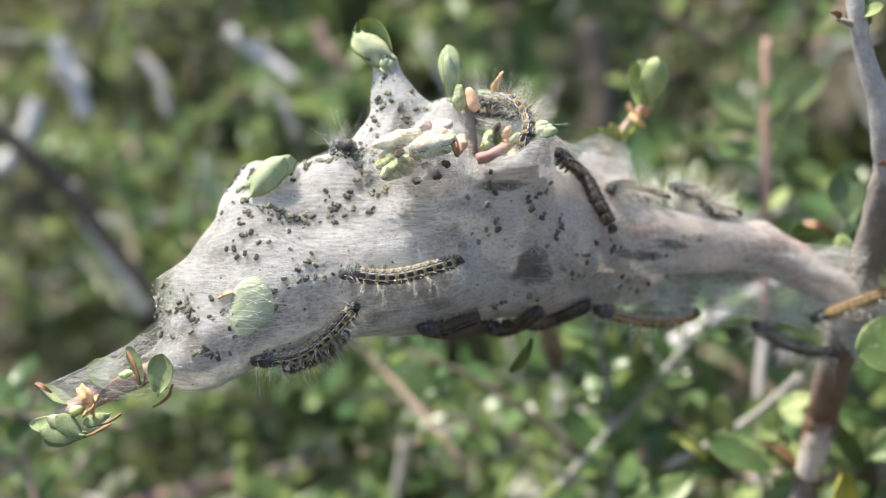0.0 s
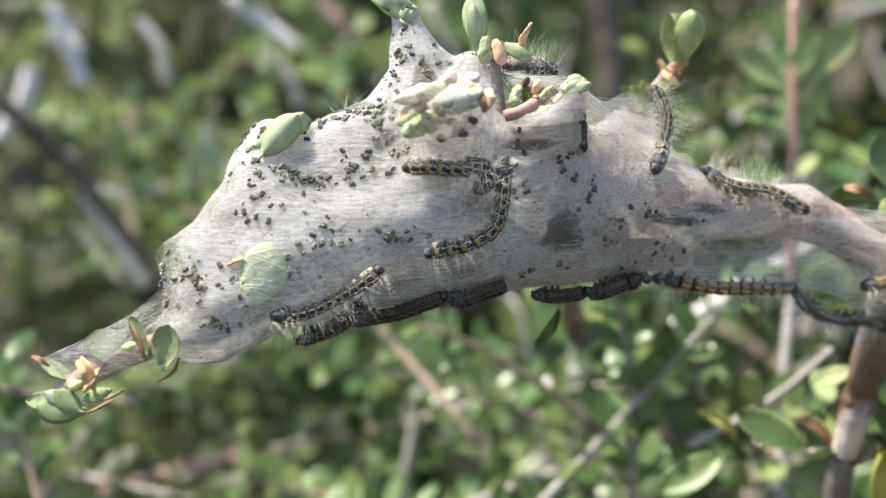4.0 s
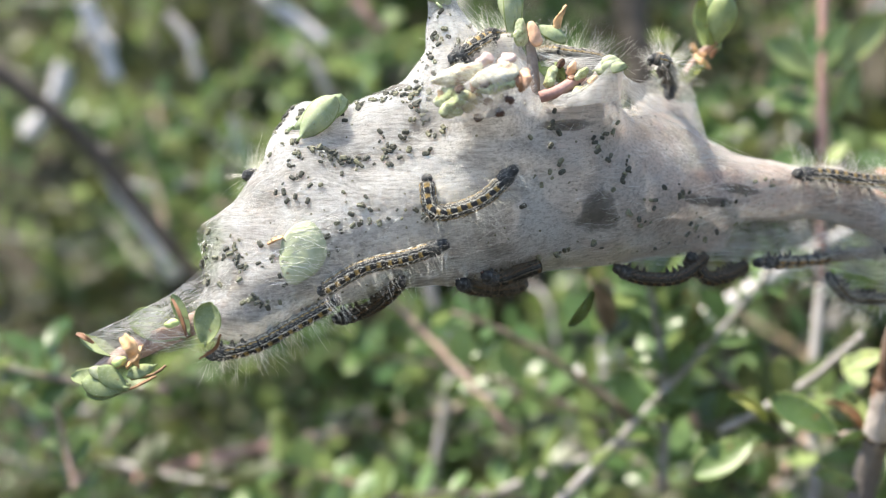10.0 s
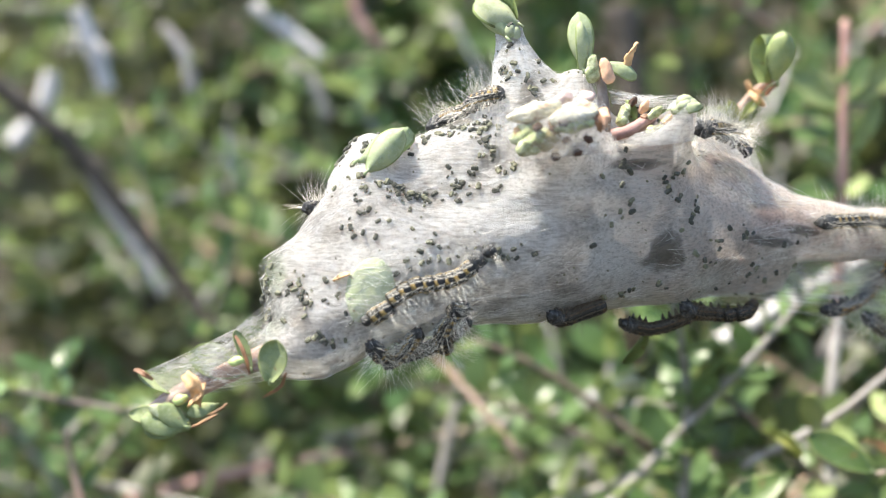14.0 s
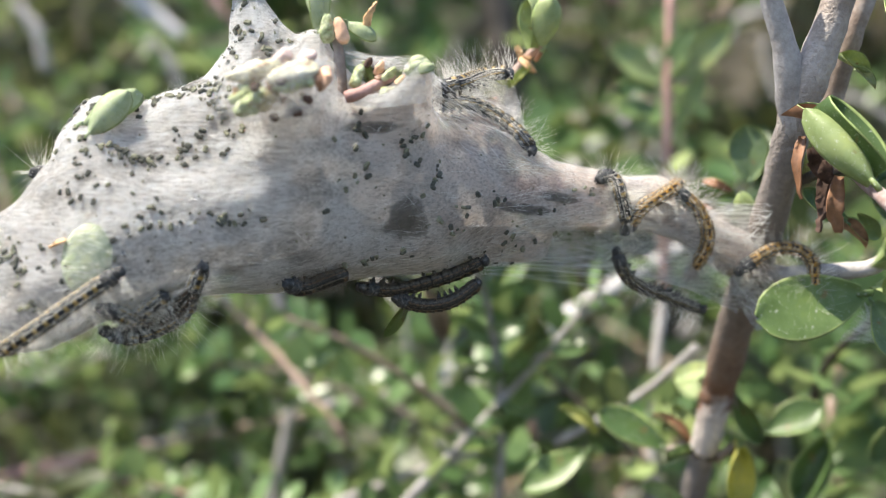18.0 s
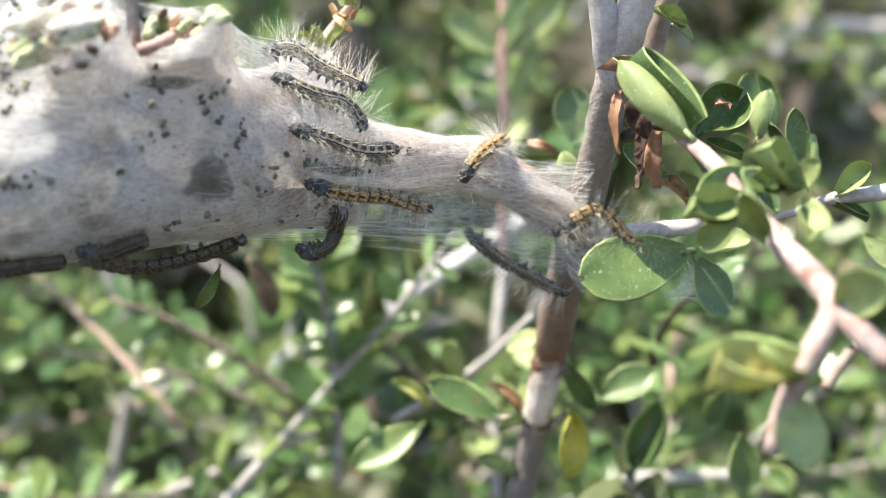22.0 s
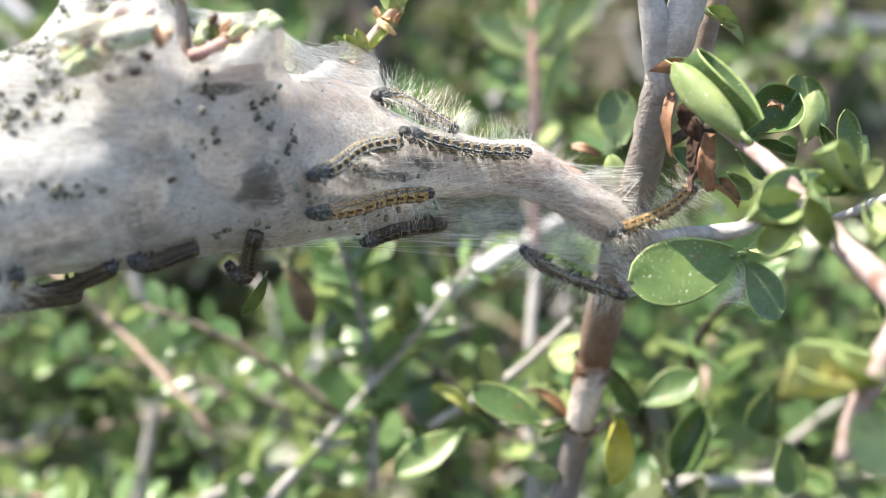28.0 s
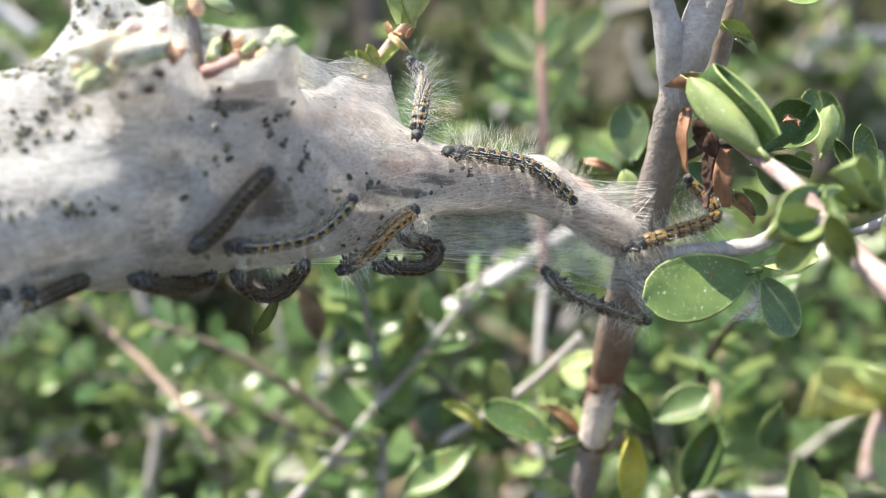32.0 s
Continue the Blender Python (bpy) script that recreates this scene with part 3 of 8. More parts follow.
def bud(parent, centre, size, mat, name="bud", label="", seed=0, axis=(0, 0, 1)):
    s = Shape()
    m = turn_to(axis, (0, -1, 0.2)).to_3x3()
    rnd = random.Random(seed)
    for k in range(3):
        off = m @ Vector((rnd.uniform(-0.2, 0.3) * size, rnd.uniform(-0.35, 0.35) * size, rnd.uniform(-0.3, 0.3) * size))
        s.blob(Vector(centre) + off, (size * 0.75, size * 0.5, size * 0.42), 7, 9, 0.10, seed + k, m)
    return s.part(name, mat, parent, label)


def bract(parent, pts, width, mat, name="bract", seed=0, label=""):
    """A shrivelled scale: a narrow twisted strip with some thickness."""
    rnd = random.Random(seed)
    line = spline(pts, 12)
    verts, faces = [], []
    line = [q + Vector((rnd.uniform(-1, 1), rnd.uniform(-1, 1), rnd.uniform(-1, 1))) * 0.06 * width for q in line]
    side = Vector((1, 0.2, 0.3)).normalized()
    for i, p in enumerate(line):
        along = (line[min(i + 1, 11)] - line[max(i - 1, 0)]).normalized()
        side = (side - along * side.dot(along)).normalized()
        side.rotate(Matrix.Rotation(rnd.uniform(-0.1, 0.3), 3, along))
        w = width / 2 * (0.35 + 0.65 * math.sin(math.pi * min(1, (i + 1.5) / 13)))
        n = along.cross(side)
        for v in (-1, -0.4, 0.4, 1):
            q = p + side * (w * v * rnd.uniform(0.88, 1.08)) + n * (0.45 * w * v * v + rnd.uniform(-0.05, 0.05) * width)
            verts.append(q)
        for v in (1, 0.4, -0.4, -1):
            verts.append(p + side * (w * v * 0.9) + n * (0.45 * w * v * v + 0.3))
    for i in range(11):
        for k in range(8):
            a, b = i * 8 + k, i * 8 + (k + 1) % 8
            faces.append((a, b, b + 8, a + 8))
    return Shape().add(verts, faces).part(name, mat, parent, label)


def pod(parent, foot, tip, width, mat, name="pod", seed=0, label=""):
    """A plump crumpled body from foot to tip, blunt at its foot, with lengthwise furrows."""
    rnd = random.Random(seed)
    d = Vector(tip) - Vector(foot)
    m = turn_to(d, (0.2, -0.8, 0.5)).to_3x3()
    nu, sides, ph = 16, 18, rnd.uniform(0, 6)
    verts, faces = [], []
    for i in range(nu + 1):
        u = i / nu
        r = width / 2 * math.sin(math.pi * (0.06 + 0.90 * u ** 0.8)) ** 0.55
        for k in range(sides):
            a = 2 * math.pi * k / sides
            q = r * (1 + 0.12 * math.sin(3 * a + ph + 2 * u) + 0.40 * noise.noise(Vector((2.2 * math.cos(a), 2.2 * math.sin(a), 4 * u + 7 * ph))) + 0.16 * noise.noise(Vector((5 * math.cos(a), 5 * math.sin(a), 11 * u - 5 * ph)))) * (1 + 0.12 * math.sin(8 * u + ph))
            p = m @ Vector((d.length * u, q * math.cos(a), 0.85 * q * math.sin(a) + 0.10 * width * math.sin(3 * u + ph)))
            verts.append(Vector(foot) + p)
    for i in range(nu):
        for k in range(sides):
            p, q = i * sides + k, i * sides + (k + 1) % sides
            faces.append((p, q, q + sides, p + sides))
    faces += [tuple(reversed(range(sides))), tuple(range(nu * sides, (nu + 1) * sides))]
    return Shape().add(verts, faces).part(name, mat, parent, label)


def withered(name, dark, mid, light, scale=420):
    """Dried petal skin: patches of three colours, wrinkled."""
    m, nt, b = material(name)
    n = noise_tex(nt, scale, 6, 0.65)
    fine = noise_tex(nt, scale * 4, 5, 0.7)
    col = ramp(nt, n.outputs[0], (0.34, dark), (0.47, mid), (0.62, light))
    col = mixed(nt, 0.7, col, ramp(nt, fine.outputs[0], (0.32, (0.55, 0.5, 0.45)), (0.55, (1.05, 1.05, 1.05))), "MULTIPLY")
    nt.links.new(col, b.inputs["Base Color"])
    b.inputs["Roughness"].default_value = 0.75
    bumped(nt, b, fine.outputs[0], 0.9, 0.0006)
    return m


WITHER_CREAM = withered("withered_cream", (0.46, 0.32, 0.24), (0.74, 0.70, 0.50), (0.84, 0.82, 0.70))
WITHER_GREEN = withered("withered_green", (0.30, 0.24, 0.12), (0.45, 0.53, 0.26), (0.66, 0.70, 0.48))
OLIVE = plain("olive_brown_husk", (0.20, 0.17, 0.08), 0.7, 0.5, 500, 0.5)
MAUVE = plain("faded_pink_petal", (0.58, 0.44, 0.40), 0.7, 0.35, 500, 0.4)
PEACH = plain("peach_petal", (0.66, 0.40, 0.26), 0.65, 0.35, 500, 0.4)
BROWN = plain("shrivelled_brown", (0.22, 0.125, 0.065), 0.65, 0.5, 600, 0.5)
TAN = plain("tan_bud_scale", (0.60, 0.38, 0.20), 0.6, 0.35, 600, 0.4)
RUST = plain("rusty_dry_leaf", (0.23, 0.115, 0.06), 0.5, 0.5, 300, 0.5)
CRUMB = plain("dark_brown_crumble", (0.075, 0.042, 0.03), 0.85, 0.6, 700, 0.9)
BULB = plain("pale_green_bud", (0.46, 0.56, 0.22), 0.45, 0.2, 500, 0.2)
LEAF_DULL = plain("dull_dry_leaf", (0.30, 0.24, 0.17), 0.8, 0.5, 300, 0.5)

# the shoot's tip
leaf_from(twig, (-81.3, -14.0, -50.6), (-88.1, -15.0, -46.7), 0.42, LEAF_TIP, (0.3, -0.7, 0.8), "plain", "small leaf with a browned rim")
bract(twig, [(-88.6, -15.0, -46.5), (-86.7, -16.0, -46.8), (-85.2, -16.0, -47.7)], 0.9, RUST, seed=51)
leaf_from(twig, (-70.8, -11.0, -47.2), (-80.1, -13.0, -43.3), 0.62, LEAF_TIP, (0.1, -1, 0.5), "plain", "green leaf veiled with silk")
leaf_from(twig, (-66.1, -15.0, -48.2), (-64.8, -16.0, -40.6), 0.72, LEAF_TIP, (-0.1, -1, 0.2), "plain", "roundish green leaf stuck with frass")
leaf_from(twig, (-69.4, -13.0, -46.5), (-72.5, -13.0, -39.4), 0.32, LEAF_TIP, (0.6, -0.8, 0.2), "plain")
leaf_from(twig, (-79.1, -15.0, -54.9), (-88.9, -17.0, -53.2), 0.46, LEAF_TIP, (-0.1, -0.7, 0.8), "plain")
leaf_from(twig, (-79.3, -15.0, -55.2), (-85.8, -18.0, -56.1), 0.46, LEAF_TIP, (0, -1, -0.1), "plain")
leaf_from(twig, (-78.8, -17.0, -54.1), (-84.8, -19.0, -51.6), 0.44, LEAF_PALE, (0.1, -1, 0.5), "plaster")
leaf_from(twig, (-78.4, -18.0, -55.5), (-83.2, -19.0, -51.4), 0.60, LEAF_TIP, (0.2, -1, 0.3), "plaster")
leaf_from(twig, (-78.1, -18.0, -55.0), (-86.4, -19.0, -53.8), 0.55, LEAF_TIP, (0.1, -1, 0.3), "plaster")
bud(twig, (-79.9, -18.0, -50.7), 1.5, BULB, seed=3, axis=(1, 0, 0.6))
leaf_from(twig, (-74.1, -16.0, -51.2), (-78.7, -18.0, -52.8), 0.5, LEAF_TIP, (0.1, -1, 0.4), "plaster")
bud(twig, (-71.1, -17.0, -44.4), 1.4, BULB, seed=5, axis=(1, 0, 0.1))
bract(twig, [(-79.0, -18.0, -46.6), (-77.0, -19.0, -48.3), (-76.8, -17.0, -51.2)], 2.6, TAN, seed=1)
bract(twig, [(-76.3, -17.0, -48.2), (-76.5, -19.0, -50.0), (-78.4, -18.0, -51.6)], 1.6, TAN, seed=2)
bract(twig, [(-78.7, -16.0, -53.5), (-75.5, -15.0, -52.8), (-73.3, -14.0, -51.4)], 0.8, BROWN, seed=4)
bract(twig, [(-72.2, -14.0, -40.4), (-70.0, -15.0, -43.4), (-69.2, -15.0, -46.3)], 0.7, RUST, seed=5)
bract(twig, [(-63.1, -16.0, -45.9), (-64.4, -15.0, -48.4), (-67.3, -14.0, -50.3)], 0.6, RUST, seed=6)
bract(twig, [(-81.1, -15.0, -56.4), (-78.0, -15.0, -55.3), (-74.9, -14.0, -53.4)], 0.7, BROWN, seed=55)
# leaves caught along the nest
leaf_from(twig, (-55.2, -3.0, -11.4), (-46.9, -3.0, -3.5), 0.62, LEAF_SILKY, (-0.45, -0.8, 0.35), "domed", "pale green leaf standing out of the silk")
leaf_from(twig, (-52.6, -6.0, -13.2), (-46.3, -5.6, -5.2), 0.56, LEAF_SILKY, (0.25, -0.9, 0.2), "domed")
leaf_from(twig, (-67.6, -5.0, -34.6), (-66.6, -7.0, -26.9), 0.60, LEAF_SILKY, (-0.4, -1.0, 0.3), "plain", "pale green leaf wrapped in silk")
bract(twig, [(-56.7, -9.6, -31.2), (-55.4, -10.0, -30.6), (-53.9, -9.8, -29.8)], 1.3, TAN, seed=7)
# the tall peak
leaf_from(twig, (-26.6, 4.0, 13.6), (-33.6, 2.0, 19.2), 0.74, LEAF_PALE, (0.25, -0.9, 0.45), "domed", "pale green bud leaf at the silk peak")
leaf_from(twig, (-28.6, 3.0, 10.8), (-36.2, 3.4, 18.4), 0.44, LEAF_SILKY, (-0.5, -0.8, -0.1), "domed")
leaf_from(twig, (-27.4, 6.0, 14.2), (-34.4, 7.0, 20.9), 0.62, LEAF_YOUNG, (-0.5, -0.6, 0.6), "cupped")
bud(twig, (-28.7, 4.0, 12.8), 2.0, LEAF_PALE, seed=12)
leaf_from(twig, (-15.9, 3.0, 5.6), (-17.9, 1.6, 15.8), 0.50, LEAF_SILKY, (-0.3, -1, 0.1), "domed", "young pale green leaf pair")
leaf_from(twig, (-16.0, 1.0, 5.1), (-15.4, -1.0, 13.5), 0.36, LEAF_PALE, (0.6, -0.9, 0.1), "domed")
pod(twig, (-11.6, 1.0, 3.4), (-12.7, 0.6, 7.8), 2.1, PEACH, "bud", 14, "peach-coloured bud")
pod(twig, (-14.6, 1.6, 3.6), (-14.6, 0.8, 8.4), 2.4, WITHER_GREEN, "bud", 15)
leaf_from(twig, (-12.4, 5.0, 8.2), (-6.6, 4.0, 6.4), 0.62, LEAF_SILKY, (0.1, -0.8, 0.6), "domed")
bract(twig, [(-8.8, 5.0, 7.0), (-7.6, 4.6, 8.8), (-6.6, 5.0, 11.0)], 1.8, TAN, seed=114)
limb("spur", [(-15, 8, -12), (-13.0, 3.0, -0.5), (-13.6, 3.0, 5.9), (-15.0, 4.0, 8.1)], [0.7, 0.6, 0.6, 0.5], BARK, twig, n=12, sides=8)
# the shrunken flower cluster on the front
pod(twig, (-19.6, -13.0, -1.7), (-28.4, -12.5, -4.0), 3.1, WITHER_CREAM, "petal", 61, "cream dried pod")
pod(twig, (-13.8, -12.5, -2.2), (-21.4, -14.5, -4.8), 3.3, WITHER_CREAM, "petal", 62)
pod(twig, (-14.2, -13.5, -4.6), (-20.6, -14.8, -6.0), 1.7, WITHER_GREEN, "petal", 63)
pod(twig, (-22.6, -12.0, -5.2), (-27.8, -12.5, -7.6), 3.4, WITHER_GREEN, "petal", 64)
pod(twig, (-21.6, -13.0, -6.2), (-26.6, -14.2, -9.6), 3.2, WITHER_GREEN, "petal", 65, "swollen pale green bud")
pod(twig, (-20.2, -13.0, -6.2), (-22.6, -14.0, -9.2), 2.4, OLIVE, "petal", 66)
pod(twig, (-18.0, -12.4, -0.2), (-21.0, -13.0, -1.6), 2.0, MAUVE, "petal", 67, "faded pinkish petal")
pod(twig, (-14.4, -11.5, 0.2), (-17.2, -12.6, -1.4), 2.0, MAUVE, "petal", 68)
pod(twig, (-12.6, -11.5, -2.0), (-13.2, -12.8, -5.8), 2.3, PEACH, "petal", 69, "peach-coloured dry petal")
for i, (x, y, z) in enumerate(((-15.2, -13.6, -7.2), (-18.6, -14.2, -7.6), (-16.9, -12.9, -9.6), (-20.3, -13.6, -10.0), (-23.3, -14.6, -5.6), (-19.2, -14.9, -5.0))):
    pod(twig, (x - 0.8, y, z), (x + 0.8, y - 0.2, z + 0.3 * (i % 3 - 1)), 1.35, CRUMB, "crumb", 80 + i)
for i, p in enumerate(((-16.0, -11.0, -0.4), (-14.2, -13.0, -3.4), (-21.4, -13.6, -4.6), (-27.0, -12.0, -5.6))):
    bract(twig, [p, Vector(p) + Vector((0.6, -0.5, -1.2)), Vector(p) + Vector((0.9, 0.1, -2.6))], 1.2, (TAN, RUST, BROWN)[i % 3], seed=70 + i)
# the mouth's pale tip and what shows inside
bud(twig, (1.1, -3.0, 0.1), 2.0, LEAF_PALE, seed=31, axis=(1, 0, 0.3), label="pale green bud at the mouth's rim")
leaf_from(twig, (-2.0, -2.0, -1.4), (2.7, -5.0, 0.2), 0.50, LEAF_PALE, (0, -0.9, 0.6), "domed")
limb("spur", [(-8, 9, -10), (-10.2, 2.0, -5.0), (-5.7, 4.0, -4.1), (-2.2, 6.0, -1.8)], [0.9, 0.9, 0.9, 0.6], BARK_PINK, twig, n=12, sides=8)
limb("spur", [(-12.2, 3.0, -7.2), (-12.0, 2.0, -2.7), (-12.9, 3.0, 3.5), (-14.0, 3.0, 6.6)], [1.0, 0.9, 0.8, 0.7], BARK, twig, n=12, sides=8)
leaf_from(twig, (-7.7, 3.0, -4.2), (-8.5, 2.0, 0.8), 0.40, LEAF_YOUNG, (0.4, -1, 0.2), "folded")
limb("spur", [(-11.0, -1.0, -5.6), (-8.0, -1.0, -4.6), (-5.4, 0.0, -3.0), (-3.6, 2.0, -1.6)], [1.0, 1.1, 1.0, 0.7], BARK_ROSE, twig, n=12, sides=9, label="pinkish spur inside the mouth")
pod(twig, (-9.8, -0.5, -4.0), (-8.4, -0.8, -0.2), 1.9, WITHER_GREEN, "bud", 91)
pod(twig, (-5.0, -0.8, -2.6), (-2.8, -1.0, -0.6), 1.5, WITHER_GREEN, "bud", 92)
pod(twig, (-5.4, -1.4, -5.0), (-2.4, -1.8, -4.2), 1.5, WITHER_GREEN, "bud", 93)
pod(twig, (-6.4, 0.6, -1.6), (-5.0, 0.2, 0.6), 1.5, PEACH, "bud", 94)
pod(twig, (-6.2, -0.2, -3.0), (-5.0, -0.8, -2.0), 1.3, RUST, "bud", 95)
pod(twig, (-8.0, 0.6, -0.4), (-7.0, 0.4, 1.2), 1.2, CRUMB, "bud", 96)
pod(twig, (-2.6, -2.0, -3.6), (-1.2, -2.4, -2.2), 1.2, TAN, "bud", 97)
leaf_from(twig, (-4.1, 2.0, -5.3), (-1.6, 1.0, -1.9), 0.40, LEAF_YOUNG, (0, -1, 0.4), "domed")
# the small shoot in the right-hand web, with its pair of round leaves
limb("side_shoot", [(9, 35, -9), (12.3, 43.0, -2.6), (16.6, 47.0, 4.3), (20.2, 44.0, 8.5), (22.3, 40.0, 9.9)], [1.5, 1.4, 1.2, 0.9, 0.7], BARK_PINK, twig, n=16, sides=8)
leaf_from(twig, (22.3, 38.0, 7.8), (24.3, 33.0, 16.5), 0.66, LEAF_YOUNG, (0.35, -1, 0.1), "domed", "smooth oval young leaf")
leaf_from(twig, (22.0, 41.0, 8.2), (20.8, 40.0, 18.5), 0.46, LEAF_YOUNG, (-0.8, -0.7, 0.2), "folded")
bract(twig, [(17.2, 44.0, 9.8), (18.4, 44.0, 8.2), (20.1, 43.0, 7.6)], 1.6, TAN, seed=17)
bract(twig, [(17.8, 44.0, 7.4), (19.5, 43.0, 6.0), (21.0, 44.0, 4.9)], 1.4, TAN, seed=18)
bract(twig, [(21.3, 42.0, 6.5), (22.0, 41.0, 7.6), (22.9, 40.0, 8.4)], 1.5, RUST, seed=19)
leaf_from(twig, (14.3, 46.0, 0.9), (9.5, 44.0, 4.4), 0.30, LEAF_YOUNG, (0, -0.8, 0.6), "cupped")
leaf_from(twig, (14.8, 45.0, 0.8), (13.5, 43.0, 4.9), 0.30, LEAF_YOUNG, (0.3, -0.9, 0.3), "cupped")
leaf_from(twig, (13.6, 46.0, -0.6), (10.0, 44.0, 1.3), 0.30, LEAF_PALE, (0, -0.9, 0.4), "folded")
# a dry scrap that hangs below
leaf_from(twig, (-5.2, 110.0, -39.7), (1.4, 110.0, -53.9), 0.42, LEAF_DULL, (0.3, -1, 0), "curled", "hanging dry brown leaf")
leaf_from(twig, (-2.2, 30.0, -39.2), (-6.5, 30.0, -47.6), 0.28, LEAF_YOUNG, (0.3, -1, 0), "curled")

# ---- the upright stem's side twigs and leaves ----
limb("twig", [(65.1, 46.0, -34.1), (71.5, 40.0, -34.2), (80.7, 38.0, -33.2), (85.5, 36.0, -32.2), (89.7, 36.0, -28.6)], [2.0, 1.8, 1.7, 1.5, 1.0], BARK_PALE, stem, n=20)
leaf_from(stem, (85.4, 36.0, -37.1), (63.2, 35.0, -42.4), 0.62, LEAF, (0.05, -1, 0.35), "flat", "large dark green leaf with a brown nick")
leaf_from(stem, (84.7, 36.0, -38.1), (91.0, 35.0, -49.4), 0.70, LEAF_FARSIDE, (0.3, -1, 0.2), "plain", "dark green leaf spotted with frass")
leaf_from(stem, (84.9, 36.0, -36.4), (95.1, 33.0, -34.9), 0.55, LEAF_YOUNG, (0, -0.8, 0.6), "plain")
leaf_from(stem, (64.3, 44.0, -27.7), (60.8, 40.0, -19.9), 0.52, LEAF_YOUNG, (-0.4, -1, 0), "domed")
leaf_from(stem, (54.1, 62.0, -20.9), (63.0, 60.0, -16.5), 0.50, LEAF, (0.1, -0.7, 0.7), "curled")
bract(stem, [(56.5, 58.0, -15.7), (59.2, 57.0, -16.1), (62.1, 58.0, -17.5)], 1.9, RUST, seed=31)
leaf_from(stem, (67.5, 66.0, -16.1), (66.6, 66.0, -3.0), 0.72, LEAF_FARSIDE, (0, -1, 0.1), "plain", "round grey-green leaf")
leaf_from(stem, (81.5, 30.0, 3.2), (76.4, 28.0, 6.9), 0.50, LEAF_YOUNG, (0, -1, 0.3), "curled")
leaf_from(stem, (79.4, 30.0, 4.2), (83.0, 28.0, 1.4), 0.40, LEAF_PALE, (0, -1, 0.3), "curled")
leaf_from(stem, (81.7, 20.0, 15.8), (89.9, 12.0, 8.2), 0.80, LEAF, (-0.1, -1, 0.3), "plain", "green leaf with a browned rim")
limb("twig", [(60.3, 18.6, 23.0), (62.0, 20.0, 21.0), (56.0, 16.0, 22.0)], [1.0, 0.8, 0.5], BARK, stem, n=10, sides=7)
leaf_from(stem, (62.0, 20.0, 21.0), (60.0, 18.0, 27.0), 0.5, LEAF_YOUNG, (0.2, -0.9, 0.3), "cupped")
leaf_from(stem, (56.0, 16.0, 22.0), (55.0, 14.0, 23.0), 0.5, LEAF_DEAD, (0.2, -0.9, 0.3), "curled")
leaf_from(stem, (60.3, 18.6, 23.0), (64.0, 14.0, 24.0), 0.5, LEAF_YOUNG, (-0.2, -0.9, 0.3), "plain")
# below
leaf_from(stem, (53.2, 78.0, -74.9), (37.1, 77.0, -66.0), 0.50, LEAF, (0.2, -0.8, 0.6), "plain", "dark green spoon-shaped leaf")
leaf_from(stem, (57.3, 77.0, -73.6), (51.2, 76.0, -65.8), 0.30, LEAF_DEAD, (0.6, -0.8, 0.2), "curled")
leaf_from(stem, (58.6, 82.0, -73.7), (54.5, 84.0, -65.8), 0.60, LEAF_YOUNG, (0.2, -1, 0.2), "cupped")
leaf_from(stem, (60.9, 76.0, -74.1), (52.1, 74.0, -75.7), 0.26, LEAF, (0, -0.5, 0.9), "folded")
leaf_from(stem, (66.7, 72.0, -71.2), (66.3, 70.0, -86.0), 0.54, LEAF_YELLOW, (0.35, -1, 0.1), "cupped", "yellowing leaf with brown blotches")
leaf_from(stem, (66.4, 74.0, -60.0), (72.9, 74.0, -71.6), 0.40, LEAF, (-0.5, -0.9, 0.2), "folded")
leaf_from(stem, (74.9, 84.0, -71.7), (88.1, 84.0, -64.7), 0.60, LEAF, (0.1, -0.8, 0.6), "plain")
leaf_from(stem, (64.0, 80.0, -55.6), (54.3, 82.0, -59.6), 0.52, LEAF_YOUNG, (0, -0.7, 0.7), "plain")
leaf_from(stem, (92.3, 92.0, -71.7), (84.6, 90.0, -88.4), 0.52, LEAF, (-0.3, -1, 0.2), "cupped")
leaf_from(stem, (107.5, 84.0, -79.1), (108.8, 84.0, -92.3), 0.70, LEAF, (0.2, -1, 0.1), "plain")
leaf_from(stem, (109.0, 100.0, -69.6), (104.2, 100.0, -80.2), 0.55, LEAF, (0.3, -1, 0.1), "plain")
leaf_from(stem, (36.9, 96.0, -77.9), (20.4, 92.0, -87.3), 0.46, LEAF, (0.1, -0.8, 0.6), "plain")
leaf_from(stem, (57.0, 80.0, -87.8), (47.3, 78.0, -83.1), 0.42, LEAF_YOUNG, (0.1, -0.8, 0.6), "cupped")
leaf_from(stem, (37.8, 88.0, -73.6), (30.1, 88.0, -66.2), 0.32, LEAF_RIM, (0, -0.8, 0.5), "curled")
limb("twig", [(64.6, 72.0, -59.8), (67.3, 74.0, -66.1), (71.6, 78.0, -71.5)], [1.4, 1.0, 0.6], BARK, stem, n=10, sides=7)
limb("twig", [(61.0, 77.0, -73.6), (56.1, 77.0, -73.8), (52.3, 78.0, -74.5)], [1.6, 1.2, 0.6], BARK, stem, n=10, sides=7)
limb("twig", [(63.3, 76.0, -75.9), (65.4, 74.0, -73.9), (67.1, 73.0, -71.3)], [1.3, 0.9, 0.5], BARK, stem, n=10, sides=7)

